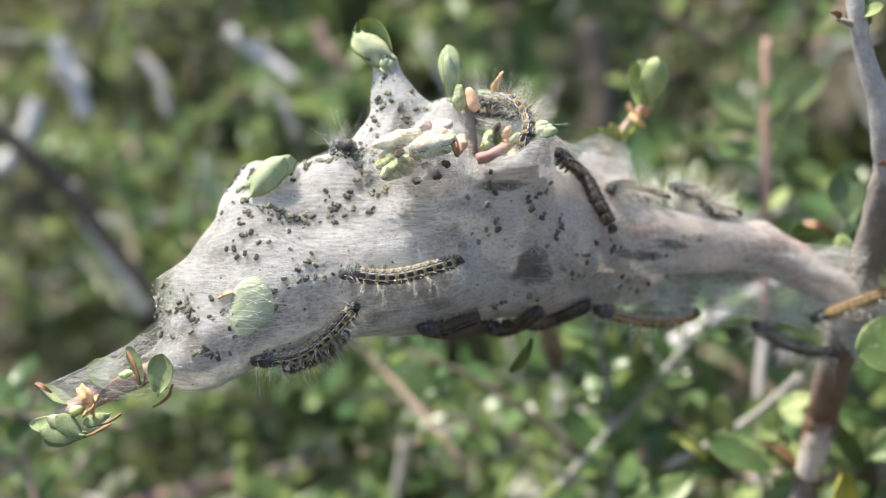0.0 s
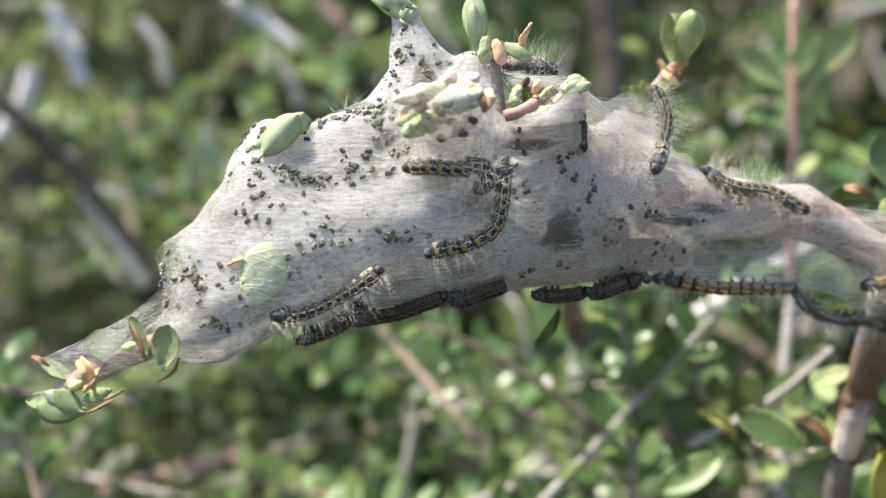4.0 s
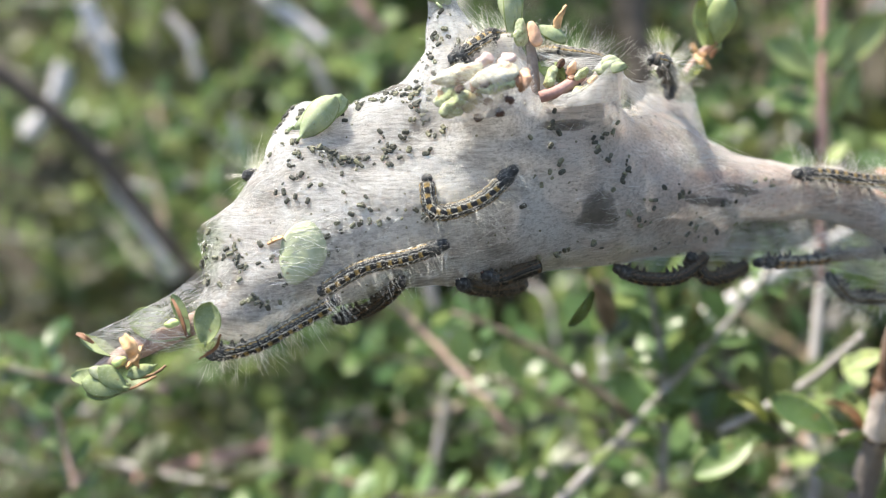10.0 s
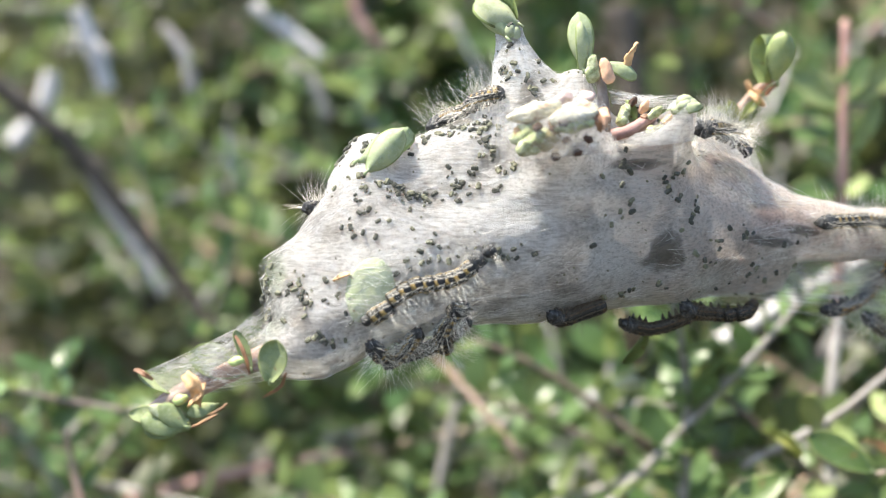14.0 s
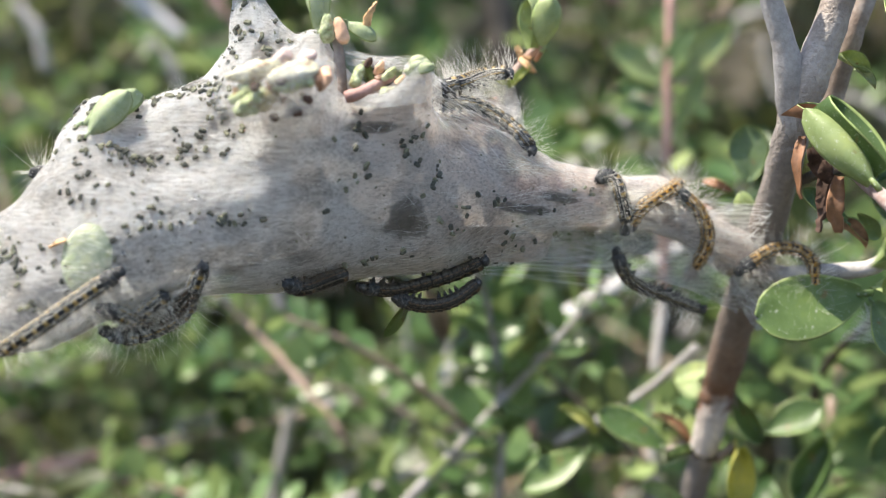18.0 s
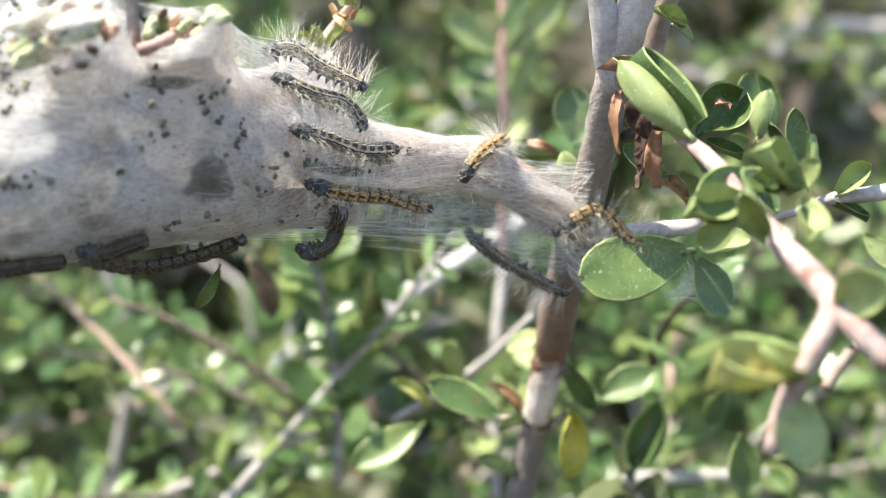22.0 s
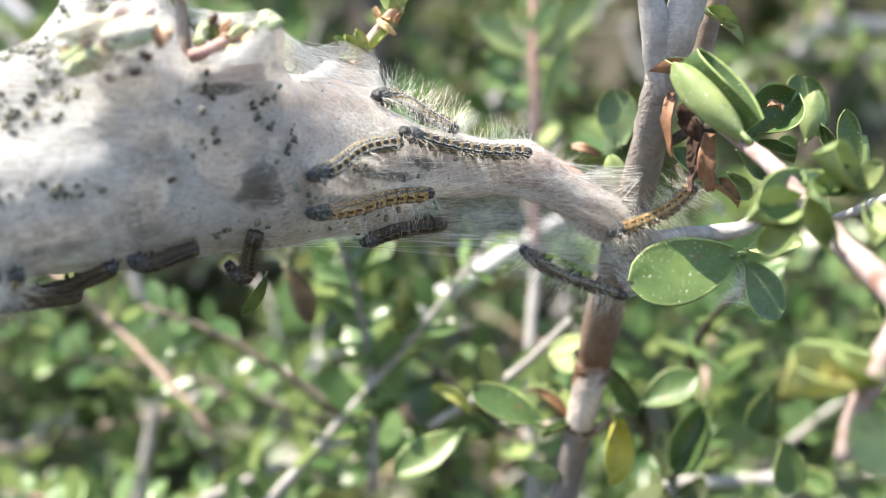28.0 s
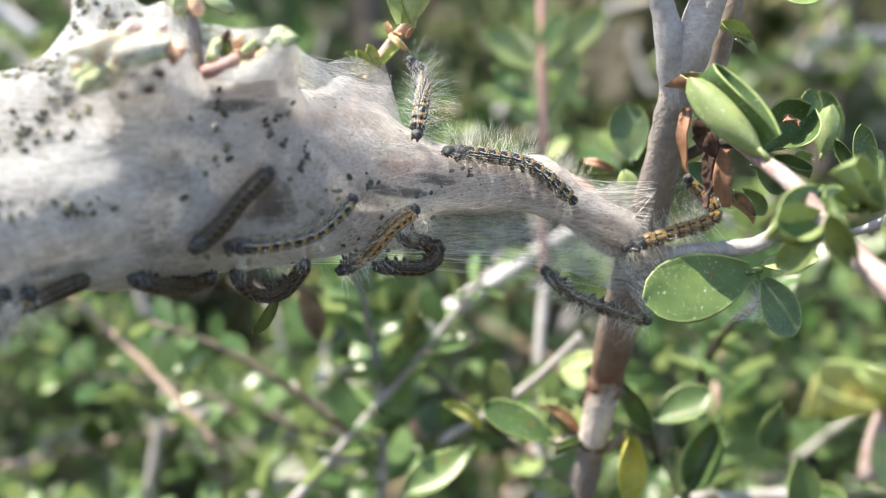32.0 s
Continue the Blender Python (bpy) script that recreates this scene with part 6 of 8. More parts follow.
def ring_mesh(mat, legs):
    s = Shape()
    half = LENGTH / RINGS * 0.66
    prof = [(-1.0, 0.84), (-0.82, 0.93), (-0.45, 0.99), (-0.05, 1.0), (0.2, 0.96), (0.5, 0.98), (0.82, 0.93), (1.0, 0.84)]
    s.tube([(x * half, 0, 0) for x, _ in prof], [RADIUS * r for _, r in prof], 14)
    s.v = [(x, y, z * 0.92 if z > 0 else z * 0.80) for x, y, z in s.v]
    if legs:
        for side in (-1, 1):
            s.tube([(0, side * 0.5, -0.7), (0.05, side * 0.75, -1.35), (0.15, side * 0.8, -2.1)], [0.52, 0.38, 0.10], 6)
    for k in range(4):
        a = radians((-62, -25, 25, 62)[k])
        s.blob((0.1, math.sin(a) * RADIUS * 0.97, math.cos(a) * RADIUS * 0.90), 0.2, 4, 5)
    return s.mesh("ring", mat)


def hair_mesh(seed, mat, reach):
    rnd = random.Random(seed)
    s = Shape()
    for k in range(34):
        low = k % 3 == 0                  # a shorter, denser fringe along the flanks
        a = rnd.choice((-1, 1)) * radians(rnd.uniform(80, 125) if low else rnd.uniform(8, 100))
        foot = Vector((rnd.uniform(-0.8, 0.8), math.sin(a) * RADIUS * 0.9, math.cos(a) * RADIUS * 0.82))
        way = Vector((rnd.uniform(-0.45, 0.45), math.sin(a), math.cos(a))).normalized()
        size = (rnd.uniform(1.2, 3.2) if low else rnd.uniform(1.8, 7.0)) * reach
        tip = foot + way * size + Vector((rnd.uniform(-0.6, 0.6), 0, -0.12 * size))
        s.tube([foot, foot.lerp(tip, 0.5) + Vector((0, 0, 0.07 * size)), tip], [0.017, 0.013, 0.007], 3, caps=False)
    return s.mesh("hair", mat, smooth=False)


RING_MESHES = {}
HAIR_MESHES = [hair_mesh(900 + i, HAIR, 1.0) for i in range(5)]
HAIR_SHORT = [hair_mesh(920 + i, HAIR_SHADED, 0.55) for i in range(5)]
head_shape = Shape().blob((0.2, 0, 0), (1.25, 1.15, 1.02), 8, 10)
for cheek in (-1, 1):
    head_shape.blob((-0.45, 0.42 * cheek, 0.05), (0.58, 0.54, 0.66), 6, 8)
    head_shape.blob((-0.9, 0.30 * cheek, -0.55), (0.22, 0.2, 0.3), 4, 6)
HEAD_MESH = head_shape.mesh("head", SLATE)
TAIL_MESH = Shape().blob((0, 0, 0), (0.95, 1.05, 0.9), 7, 10).blob((0.4, 0.5, -0.75), (0.3, 0.28, 0.5), 5, 6).blob((0.4, -0.5, -0.75), (0.3, 0.28, 0.5), 5, 6).mesh("tail", SLATE)


COLLAR_MESH = ring_mesh(SLATE, True)


class Crawler:
    """One caterpillar: head, rings and tail, with the lines along which it lies from time to time."""

    def __init__(self, mat, seed, label, up=None):
        self.lines, self.up = [], up
        self.ob = thing("caterpillar", label, "caterpillar", "caterpillars on the silk nest")
        self.parts = []
        for i in range(RINGS):
            if i == 0:
                me, name = HEAD_MESH, "head"
            elif i == 1:
                me, name = COLLAR_MESH, "collar"
            elif i == RINGS - 1:
                me, name = TAIL_MESH, "tail"
            else:
                legs = i in (1, 2, 3, 6, 7, 8, 9)
                if (mat.name, legs) not in RING_MESHES:
                    RING_MESHES[mat.name, legs] = ring_mesh(mat, legs)
                me, name = RING_MESHES[mat.name, legs], "body_ring"
            ob = new(name, me)
            ob.parent = self.ob
            hair = new("hair", (HAIR_SHORT if mat is SHADED else HAIR_MESHES)[(seed + i * 3) % 5])
            hair.parent = ob
            tagged(hair, "short bristles browned for shade" if mat is SHADED else "long pale bristles")
            self.parts.append(ob)

    def at(self, t, *points):
        self.lines.append((t, [Vector(p) for p in points]))

    def poses(self, points):
        line = spline(points, 60)
        steps = [(b - a).length for a, b in zip(line, line[1:])]
        total = sum(steps)
        if total < 0.62 * LENGTH:
            # the rest of the body goes over the edge, out of sight
            away = (line[-1] - line[-4]).normalized() * 0.5 + Vector((0, 1, 0.0))
            line.append(line[-1] + away.normalized() * (0.8 * LENGTH - total))
            steps.append((line[-1] - line[-2]).length)
            total += steps[-1]
        dist = [0.0]
        for s in steps:
            dist.append(dist[-1] + s)
        xyz = np.array([tuple(p) for p in line])
        want = np.linspace(0.02, 0.98, RINGS) * total
        pts = np.stack([np.interp(want, dist, xyz[:, k]) for k in range(3)], -1)
        e = 0.3
        steep = nest_distance(pts + e * np.eye(3)[1]) - nest_distance(pts - e * np.eye(3)[1])
        front = (steep < 0.1) & (nest_distance(pts) > -4.0) & (pts[:, 1] < 36)
        for _ in range(12):               # a body lies on the silk, not in it
            push = np.where(front, np.clip(1.15 - nest_distance(pts), 0, 0.8), 0)
            pts = pts + push[:, None] * np.array((0.03, -1.0, -0.02))
        grad = np.stack([nest_distance(pts + e * np.eye(3)[k]) - nest_distance(pts - e * np.eye(3)[k]) for k in range(3)], -1)
        out = []
        for i in range(RINGS):
            along = Vector(pts[min(i + 1, RINGS - 1)] - pts[max(i - 1, 0)])
            up = Vector(self.up) if self.up else Vector(grad[i]).normalized() + Vector((0, -0.25, 0.15))
            out.append(Matrix.Translation(Vector(pts[i]) * 0.001) @ turn_to(along, up))
        return out

    def crawl(self):
        lines = sorted(self.lines, key=lambda r: r[0])
        if lines[0][0] > 0:
            lines.insert(0, (0, lines[0][1]))
        if lines[-1][0] < 32:
            lines.append((32, lines[-1][1]))
        keyed = [(t, self.poses(p)) for t, p in lines]
        for i, ob in enumerate(self.parts):
            rows = [(keyed[0][0], keyed[0][1][i])]
            for t, ms in keyed[1:]:
                t0, m0 = rows[-1]
                m = ms[i]
                turn = m0.to_quaternion().rotation_difference(m.to_quaternion()).angle
                turn = min(turn, 2 * math.pi - turn)
                n = int(turn / radians(75)) + 1
                for k in range(1, n):
                    u = k / n
                    q = m0.to_quaternion().slerp(m.to_quaternion(), u)
                    rows.append((t0 + (t - t0) * u, Matrix.LocRotScale(m0.translation.lerp(m.translation, u), q, None)))
                rows.append((t, m))
            walk(ob, rows)


# these carry the nest's shade in their own colours
SHADED_BELOW = "caterpillar with orange flanks clinging under the silk, darkened for shade"
GOLDBACK = "hairy black and orange caterpillar crawling on the silk"
PALEBACK = "hairy black and cream striped caterpillar crawling on the silk"
worm_a = Crawler(PALE, 1, PALEBACK)
worm_b = Crawler(PALE, 2, PALEBACK)
worm_d = Crawler(PALE, 3, PALEBACK)
worm_e1 = Crawler(SHADED, 4, SHADED_BELOW)
worm_e2 = Crawler(SHADED, 5, SHADED_BELOW)
worm_e3 = Crawler(SHADED, 6, SHADED_BELOW)
worm_f = Crawler(GOLD, 7, GOLDBACK)
worm_g = Crawler(GOLD, 8, GOLDBACK)
worm_k = Crawler(SMOKY, 9, "hairy black and cream caterpillar in the web beside the stem")
worm_l = Crawler(GOLD, 10, "hairy black and orange caterpillar reaching from the stem", up=(-0.2, -1.0, 0.5))
worm_m = Crawler(SHADED, 11, SHADED_BELOW)
worm_n = Crawler(PALE, 12, "hairy black and cream caterpillar on the silk ridge")
worm_o = Crawler(PALE, 13, "hairy black and cream caterpillar on the silk ridge")
worm_p = Crawler(PALE, 14, PALEBACK)
worm_q = Crawler(SHADED, 15, SHADED_BELOW)
worm_s = Crawler(SHADED, 16, SHADED_BELOW)
worm_t = Crawler(SMOKY, 17, "hairy caterpillar curled over the rim of the nest")
worm_v = Crawler(PALE, 18, "hairy dark caterpillar climbing the silk peak")


def motions():
    worm_a.at(0, (-34.5, -8.4, -26.5), (-25.2, -6.0, -27.0), (-13.8, -2.8, -23.9))
    worm_a.at(1, (-13.9, -2.3, -24.8), (-19.5, -5.1, -25.3), (-16.2, -5.3, -19.7), (-9.8, -2.8, -12.9))
    worm_a.at(2, (-14.9, -3.1, -24.5), (-15.2, -5.0, -19.6), (-12.7, -4.7, -14.7), (-15.9, -8.0, -10.4))
    worm_a.at(3, (-13.0, -4.1, -17.5), (-15.2, -6.9, -11.5), (-16.9, -9.5, -8.7), (-19.1, -11.2, -6.4))
    worm_a.at(3.5, (-15.4, -5.5, -17.5), (-13.9, -5.9, -13.3), (-19.2, -9.0, -11.1), (-24.5, -8.0, -9.8))
    worm_a.at(6, (-12.8, -2.1, -23.7), (-13.9, -0.7, -28.8), (-21.3, -2.7, -31.8), (-31.3, -7.1, -29.4))
    worm_a.at(7, (-17.3, -3.3, -27.6), (-27.7, -4.5, -32.2), (-34.0, -6.0, -33.7), (-40.0, -9.2, -33.7))
    worm_a.at(8, (-17.8, -3.4, -27.8), (-26.1, -4.7, -31.0), (-33.7, -6.9, -32.0), (-39.3, -8.3, -34.7))
    worm_a.at(9, (-19.7, -4.2, -28.5), (-27.8, -5.3, -31.0), (-36.2, -7.7, -32.7), (-43.9, -10.4, -34.2))
    worm_a.at(10, (-26.7, -5.0, -30.9), (-33.3, -6.3, -33.1), (-40.7, -8.9, -35.0), (-47.9, -9.1, -39.2))
    worm_a.at(11, (-29.7, -5.7, -31.1), (-36.9, -8.2, -32.8), (-44.3, -9.2, -37.2), (-50.9, -9.3, -41.3))
    worm_a.at(12, (-30.6, -6.4, -30.8), (-36.8, -8.1, -32.5), (-39.2, -6.4, -37.2), (-33.7, 2.6, -39.9))
    worm_a.at(13, (-32.2, -6.6, -31.6), (-36.2, -6.1, -35.5), (-39.2, -4.3, -39.0), (-38.8, 2.7, -43.5))
    worm_a.at(15.5, (-39.4, -2.8, -39.9), (-37.7, -5.9, -36.9), (-36.3, -6.2, -35.4), (-37.5, -3.0, -38.9))
    worm_a.at(16, (-49.6, -3.9, -44.1), (-43.0, 1.1, -44.2), (-36.7, -2.3, -39.0), (-34.1, -7.5, -31.2))
    worm_a.at(17, (-30.4, 7.7, -40.7), (-35.6, 4.6, -42.9), (-38.4, 1.1, -40.9), (-34.7, -6.1, -33.6))
    worm_a.at(18, (-50.2, -3.4, -44.5), (-45.7, 0.8, -45.8), (-38.6, 4.3, -41.9), (-32.8, -5.8, -33.5))
    worm_a.at(18.5, (-47.8, 0.2, -45.1), (-44.5, 1.5, -45.6), (-41.3, 3.3, -42.4), (-36.5, -3.2, -38.3))
    worm_b.at(0, (-11.5, 5.4, 6.0), (-5.4, 1.1, 5.2), (-1.7, -0.9, 0.8), (-3.0, -0.6, -5.9))
    worm_b.at(1, (-9.2, 5.0, 6.0), (-4.1, 4.0, 1.6), (-4.2, -0.3, -7.1), (-6.5, -0.7, -14.9))
    worm_b.at(2, (-7.2, 6.6, 0.4), (-4.8, -0.1, -7.0), (-7.1, -0.9, -15.5), (-11.0, -1.3, -22.7))
    worm_b.at(3, (-7.2, -1.2, -12.2), (-7.8, -0.4, -20.2), (-9.9, 1.0, -26.2), (-11.9, 3.2, -31.8))
    worm_b.at(3.5, (-9.0, -2.1, -12.1), (-9.1, -0.7, -21.6), (-12.4, -0.6, -26.3), (-19.3, -3.5, -29.0))
    worm_b.at(5.5, (-13.2, -4.7, -16.4), (-19.1, -5.8, -21.6), (-21.2, -5.0, -27.7), (-27.2, -5.6, -29.7))
    worm_b.at(6, (-11.7, -3.8, -15.8), (-19.2, -6.3, -19.9), (-21.5, -5.4, -25.8), (-19.3, -2.2, -31.3))
    worm_b.at(7, (-13.8, -5.1, -16.0), (-20.6, -6.0, -22.7), (-26.5, -6.4, -27.2), (-32.8, -7.6, -29.2))
    worm_b.at(8, (-15.1, -5.2, -17.8), (-21.0, -5.8, -24.3), (-26.8, -6.9, -23.7), (-23.9, -7.0, -17.2))
    worm_b.at(9, (-14.8, -5.0, -18.5), (-18.2, -5.1, -23.3), (-23.8, -6.3, -24.0), (-31.4, -7.5, -22.1))
    worm_b.at(10, (-15.1, -5.2, -18.2), (-20.8, -6.0, -23.5), (-28.4, -7.1, -25.4), (-29.9, -6.8, -19.4))
    worm_b.at(11, (-15.2, -5.3, -17.9), (-20.3, -5.7, -24.0), (-25.4, -6.9, -20.8), (-28.1, -5.5, -12.3))
    worm_b.at(12, (-14.6, -4.9, -18.5), (-20.9, -6.3, -21.3), (-29.1, -7.2, -23.2), (-34.9, -8.6, -26.5))
    worm_b.at(13, (-19.2, -6.4, -19.0), (-25.8, -6.7, -23.9), (-32.4, -7.8, -26.3), (-39.2, -10.0, -31.1))
    worm_b.at(15.5, (-43.4, -10.2, -34.9), (-49.5, -10.2, -38.2), (-57.5, -13.0, -41.4), (-66.0, -12.9, -45.7))
    worm_b.at(16, (-43.8, -10.9, -32.5), (-50.1, -9.7, -39.6), (-58.1, -12.6, -43.7), (-63.4, -13.5, -40.0))
    worm_b.at(17, (-43.0, -10.5, -33.3), (-50.1, -10.2, -39.0), (-55.4, -12.1, -40.8), (-63.3, -13.3, -39.0))
    worm_b.at(18, (-44.9, -10.6, -34.5), (-52.3, -11.1, -39.6), (-58.0, -12.6, -44.0), (-64.0, -11.2, -47.8))
    worm_b.at(18.5, (-39.5, -5.4, -38.3), (-46.1, -4.6, -42.0), (-52.9, -6.0, -45.6), (-56.4, -8.6, -47.2))
    worm_d.at(0, (-50.6, -8.0, -42.4), (-44.3, -4.0, -41.6), (-38.8, -4.9, -38.4), (-32.1, -6.3, -32.2))
    worm_d.at(1, (-46.6, 0.1, -44.1), (-40.9, -6.5, -38.3), (-36.7, -7.0, -34.6), (-32.4, -6.7, -31.5))
    worm_d.at(2, (-41.6, 2.3, -43.3), (-39.5, -6.4, -37.4), (-36.7, -7.7, -33.4), (-32.1, -6.5, -31.2))
    worm_d.at(3, (-55.1, -11.6, -42.4), (-47.3, -6.8, -41.2), (-39.2, -6.5, -37.2), (-32.4, -6.3, -32.2))
    worm_d.at(3.5, (-47.3, -9.3, -38.6), (-42.0, -7.7, -37.7), (-36.4, -6.7, -34.9), (-30.8, -6.1, -31.1))
    worm_d.at(6, (-63.7, -11.0, -48.0), (-55.4, -9.6, -45.5), (-48.0, -6.7, -41.6), (-39.1, -6.6, -37.0))
    worm_d.at(7, (-54.5, -3.2, -47.6), (-53.4, -8.4, -44.7), (-47.2, -7.9, -40.2), (-40.8, -7.2, -37.5))
    worm_d.at(8, (-52.8, -2.4, -46.1), (-49.0, -1.0, -46.3), (-45.9, -7.6, -39.9), (-40.6, -7.1, -37.4))
    worm_d.at(9, (-64.1, -10.6, -48.3), (-56.6, -9.2, -46.9), (-49.6, -5.2, -43.6), (-42.3, -6.6, -39.1))
    worm_d.at(10, (-67.5, -8.5, -50.3), (-59.3, -9.3, -48.4), (-52.8, -7.5, -44.8), (-45.1, -6.5, -40.5))
    worm_d.at(11, (-53.7, -11.8, -39.6), (-56.5, -10.8, -45.3), (-52.6, -4.4, -45.8), (-44.4, -4.0, -41.7))
    worm_d.at(12, (-63.5, -8.9, -49.2), (-56.8, -9.1, -47.2), (-50.4, -7.8, -42.5), (-44.0, -7.0, -39.6))
    worm_d.at(13, (-54.8, -10.3, -44.2), (-52.0, -2.9, -46.2), (-48.0, -3.8, -43.1), (-44.7, -7.0, -40.0))
    worm_d.at(15.5, (-48.8, -8.5, -40.6), (-46.4, -5.2, -41.8), (-44.8, -2.3, -42.5), (-42.7, -4.2, -40.9))
    worm_e1.at(0, (-21.6, 2.2, -36.6), (-17.6, 8.2, -37.7), (-13.8, 14.2, -37.4), (-9.3, 14.6, -36.5))
    worm_e1.at(1, (-23.2, 3.2, -36.8), (-18.8, 11.4, -38.9), (-13.5, 14.1, -38.2), (-8.5, 13.0, -36.1))
    worm_e1.at(2, (-27.7, 2.0, -38.0), (-22.1, 2.6, -37.0), (-16.6, 9.5, -37.6), (-11.4, 12.7, -36.7))
    worm_e1.at(3, (-34.7, 1.9, -39.8), (-29.8, 4.0, -39.2), (-23.4, 3.2, -37.8), (-18.3, 3.2, -36.0))
    worm_e1.at(6, (-39.6, 2.5, -41.5), (-33.8, 6.1, -40.5), (-28.4, 5.5, -39.4), (-22.5, 4.0, -37.9))
    worm_e1.at(7, (-32.4, 2.9, -39.5), (-29.2, 6.1, -39.6), (-25.9, 5.3, -39.0), (-22.7, 4.7, -38.2))
    worm_e1.at(8, (-33.0, 6.6, -40.2), (-29.9, 8.1, -41.5), (-26.4, 9.6, -40.0), (-22.5, 4.4, -38.0))
    worm_e1.at(9, (-27.4, 5.8, -39.4), (-24.9, 10.1, -40.0), (-20.9, 11.4, -40.0), (-17.8, 11.0, -38.2))
    worm_e1.at(10, (-25.2, 2.8, -37.9), (-22.3, 9.1, -39.1), (-18.4, 12.0, -39.2), (-14.4, 13.9, -38.3))
    worm_e1.at(11, (-22.6, 3.4, -37.6), (-20.3, 10.6, -38.9), (-16.9, 12.6, -38.9), (-13.8, 14.6, -37.6))
    worm_e1.at(12, (-26.9, 2.5, -38.1), (-24.2, 4.3, -38.3), (-21.4, 5.6, -38.2), (-18.5, 5.9, -37.3))
    worm_e1.at(13, (-27.4, 1.4, -37.7), (-25.4, 2.9, -38.0), (-23.5, 3.3, -37.8), (-21.8, 3.6, -37.4))
    worm_e1.at(15.6, (-15.6, 24.0, -33.5), (-12.5, 26.0, -33.0), (-9.5, 27.0, -32.5), (-6.3, 28.0, -32.0))
    worm_e1.at(26.5, (-42.0, 14.0, -40.5), (-39.0, 15.5, -40.0), (-36.0, 17.0, -39.5), (-33.0, 18.0, -39.0))
    worm_e1.at(28, (-41.1, 3.2, -43.7), (-40.3, 3.5, -43.7), (-39.6, 3.9, -43.3), (-38.8, 4.2, -43.2))
    worm_e1.at(29, (-41.4, 3.2, -42.8), (-40.7, 3.7, -42.5), (-39.1, 4.4, -42.2), (-38.0, 4.8, -41.6))
    worm_e1.at(30, (-42.8, -5.5, -40.2), (-40.7, -2.6, -40.6), (-38.6, 0.8, -40.9), (-35.8, 1.6, -40.1))
    worm_e1.at(31, (-39.7, -2.4, -40.2), (-38.4, -1.0, -40.3), (-36.8, -0.5, -39.9), (-35.1, -0.8, -39.1))
    worm_e2.at(0, (-3.1, 19.3, -36.7), (0.2, 20.0, -36.4), (3.5, 20.6, -35.3), (6.2, 21.2, -33.9))
    worm_e2.at(1, (4.6, 20.4, -35.0), (5.7, 20.7, -35.2), (7.4, 20.9, -35.2), (8.5, 21.2, -34.7))
    worm_e2.at(2, (-3.9, 19.2, -36.6), (-1.2, 19.0, -36.4), (2.0, 20.1, -35.5), (4.4, 20.7, -34.8))
    worm_e2.at(3, (6.0, 21.0, -35.0), (7.1, 20.9, -35.9), (8.2, 21.2, -35.5), (9.3, 21.5, -35.0))
    worm_e2.at(6, (-5.5, 18.4, -38.9), (-1.7, 19.8, -37.8), (1.5, 20.1, -36.9), (5.0, 20.7, -35.8))
    worm_e2.at(7, (-2.1, 19.7, -37.8), (0.8, 19.7, -38.8), (4.0, 20.2, -38.1), (6.7, 21.0, -36.1))
    worm_e2.at(9, (13.7, 23.9, -35.3), (16.5, 25.8, -37.3), (19.7, 27.3, -37.7), (23.6, 28.9, -36.4))
    worm_e2.at(11, (17.9, 27.5, -31.9), (19.5, 27.3, -36.1), (23.2, 28.8, -37.1), (28.0, 30.6, -34.2))
    worm_e2.at(12, (23.4, 28.6, -36.5), (27.1, 29.7, -35.9), (30.4, 32.1, -35.2), (33.1, 33.3, -33.8))
    worm_e2.at(13, (12.5, 21.1, -35.8), (16.0, 24.1, -36.5), (19.6, 26.9, -36.0), (24.0, 28.6, -34.9))
    worm_e2.at(16, (-2.5, 11.6, -34.0), (3.0, 19.7, -36.9), (8.2, 20.0, -37.4), (12.3, 21.9, -34.8))
    worm_e2.at(17, (-4.7, 18.8, -37.9), (0.5, 19.3, -38.9), (5.7, 19.8, -38.5), (10.3, 20.8, -36.5))
    worm_e2.at(18, (-3.9, 19.0, -39.3), (1.2, 19.8, -40.5), (6.2, 20.6, -39.6), (11.0, 22.1, -36.3))
    worm_e2.at(19, (9.5, 22.1, -37.3), (11.6, 22.7, -37.3), (14.1, 24.6, -36.3), (15.9, 26.7, -34.4))
    worm_e2.at(20, (1.6, 21.0, -36.9), (5.6, 21.7, -37.5), (9.6, 22.5, -38.0), (13.2, 24.2, -37.2))
    worm_e2.at(21, (10.2, 22.6, -37.2), (12.9, 23.7, -37.3), (15.8, 26.4, -36.1), (18.6, 28.3, -33.5))
    worm_e2.at(22, (12.2, 23.5, -36.4), (14.6, 24.9, -37.3), (17.5, 27.5, -35.5), (19.0, 28.5, -31.0))
    worm_e2.at(23, (12.0, 18.7, -29.6), (15.1, 26.6, -31.0), (17.1, 27.4, -33.5), (16.1, 26.1, -37.0))
    worm_e2.at(24, (9.5, 15.2, -29.0), (12.7, 22.0, -30.4), (15.1, 26.4, -32.9), (17.1, 27.1, -35.0))
    worm_e2.at(25, (20.7, 27.8, -28.9), (16.2, 27.5, -29.9), (13.8, 25.7, -33.3), (16.2, 26.5, -36.5))
    worm_e2.at(28, (15.0, 26.1, -34.3), (18.5, 28.1, -32.9), (22.5, 29.5, -31.9), (27.4, 31.3, -31.3))
    worm_e2.at(29, (14.5, 25.4, -34.9), (22.3, 29.2, -35.0), (29.4, 31.7, -35.0), (38.6, 36.3, -36.0))
    worm_e2.at(30, (14.5, 25.2, -34.3), (23.5, 29.1, -35.8), (25.1, 30.0, -31.5), (19.0, 28.5, -30.1))
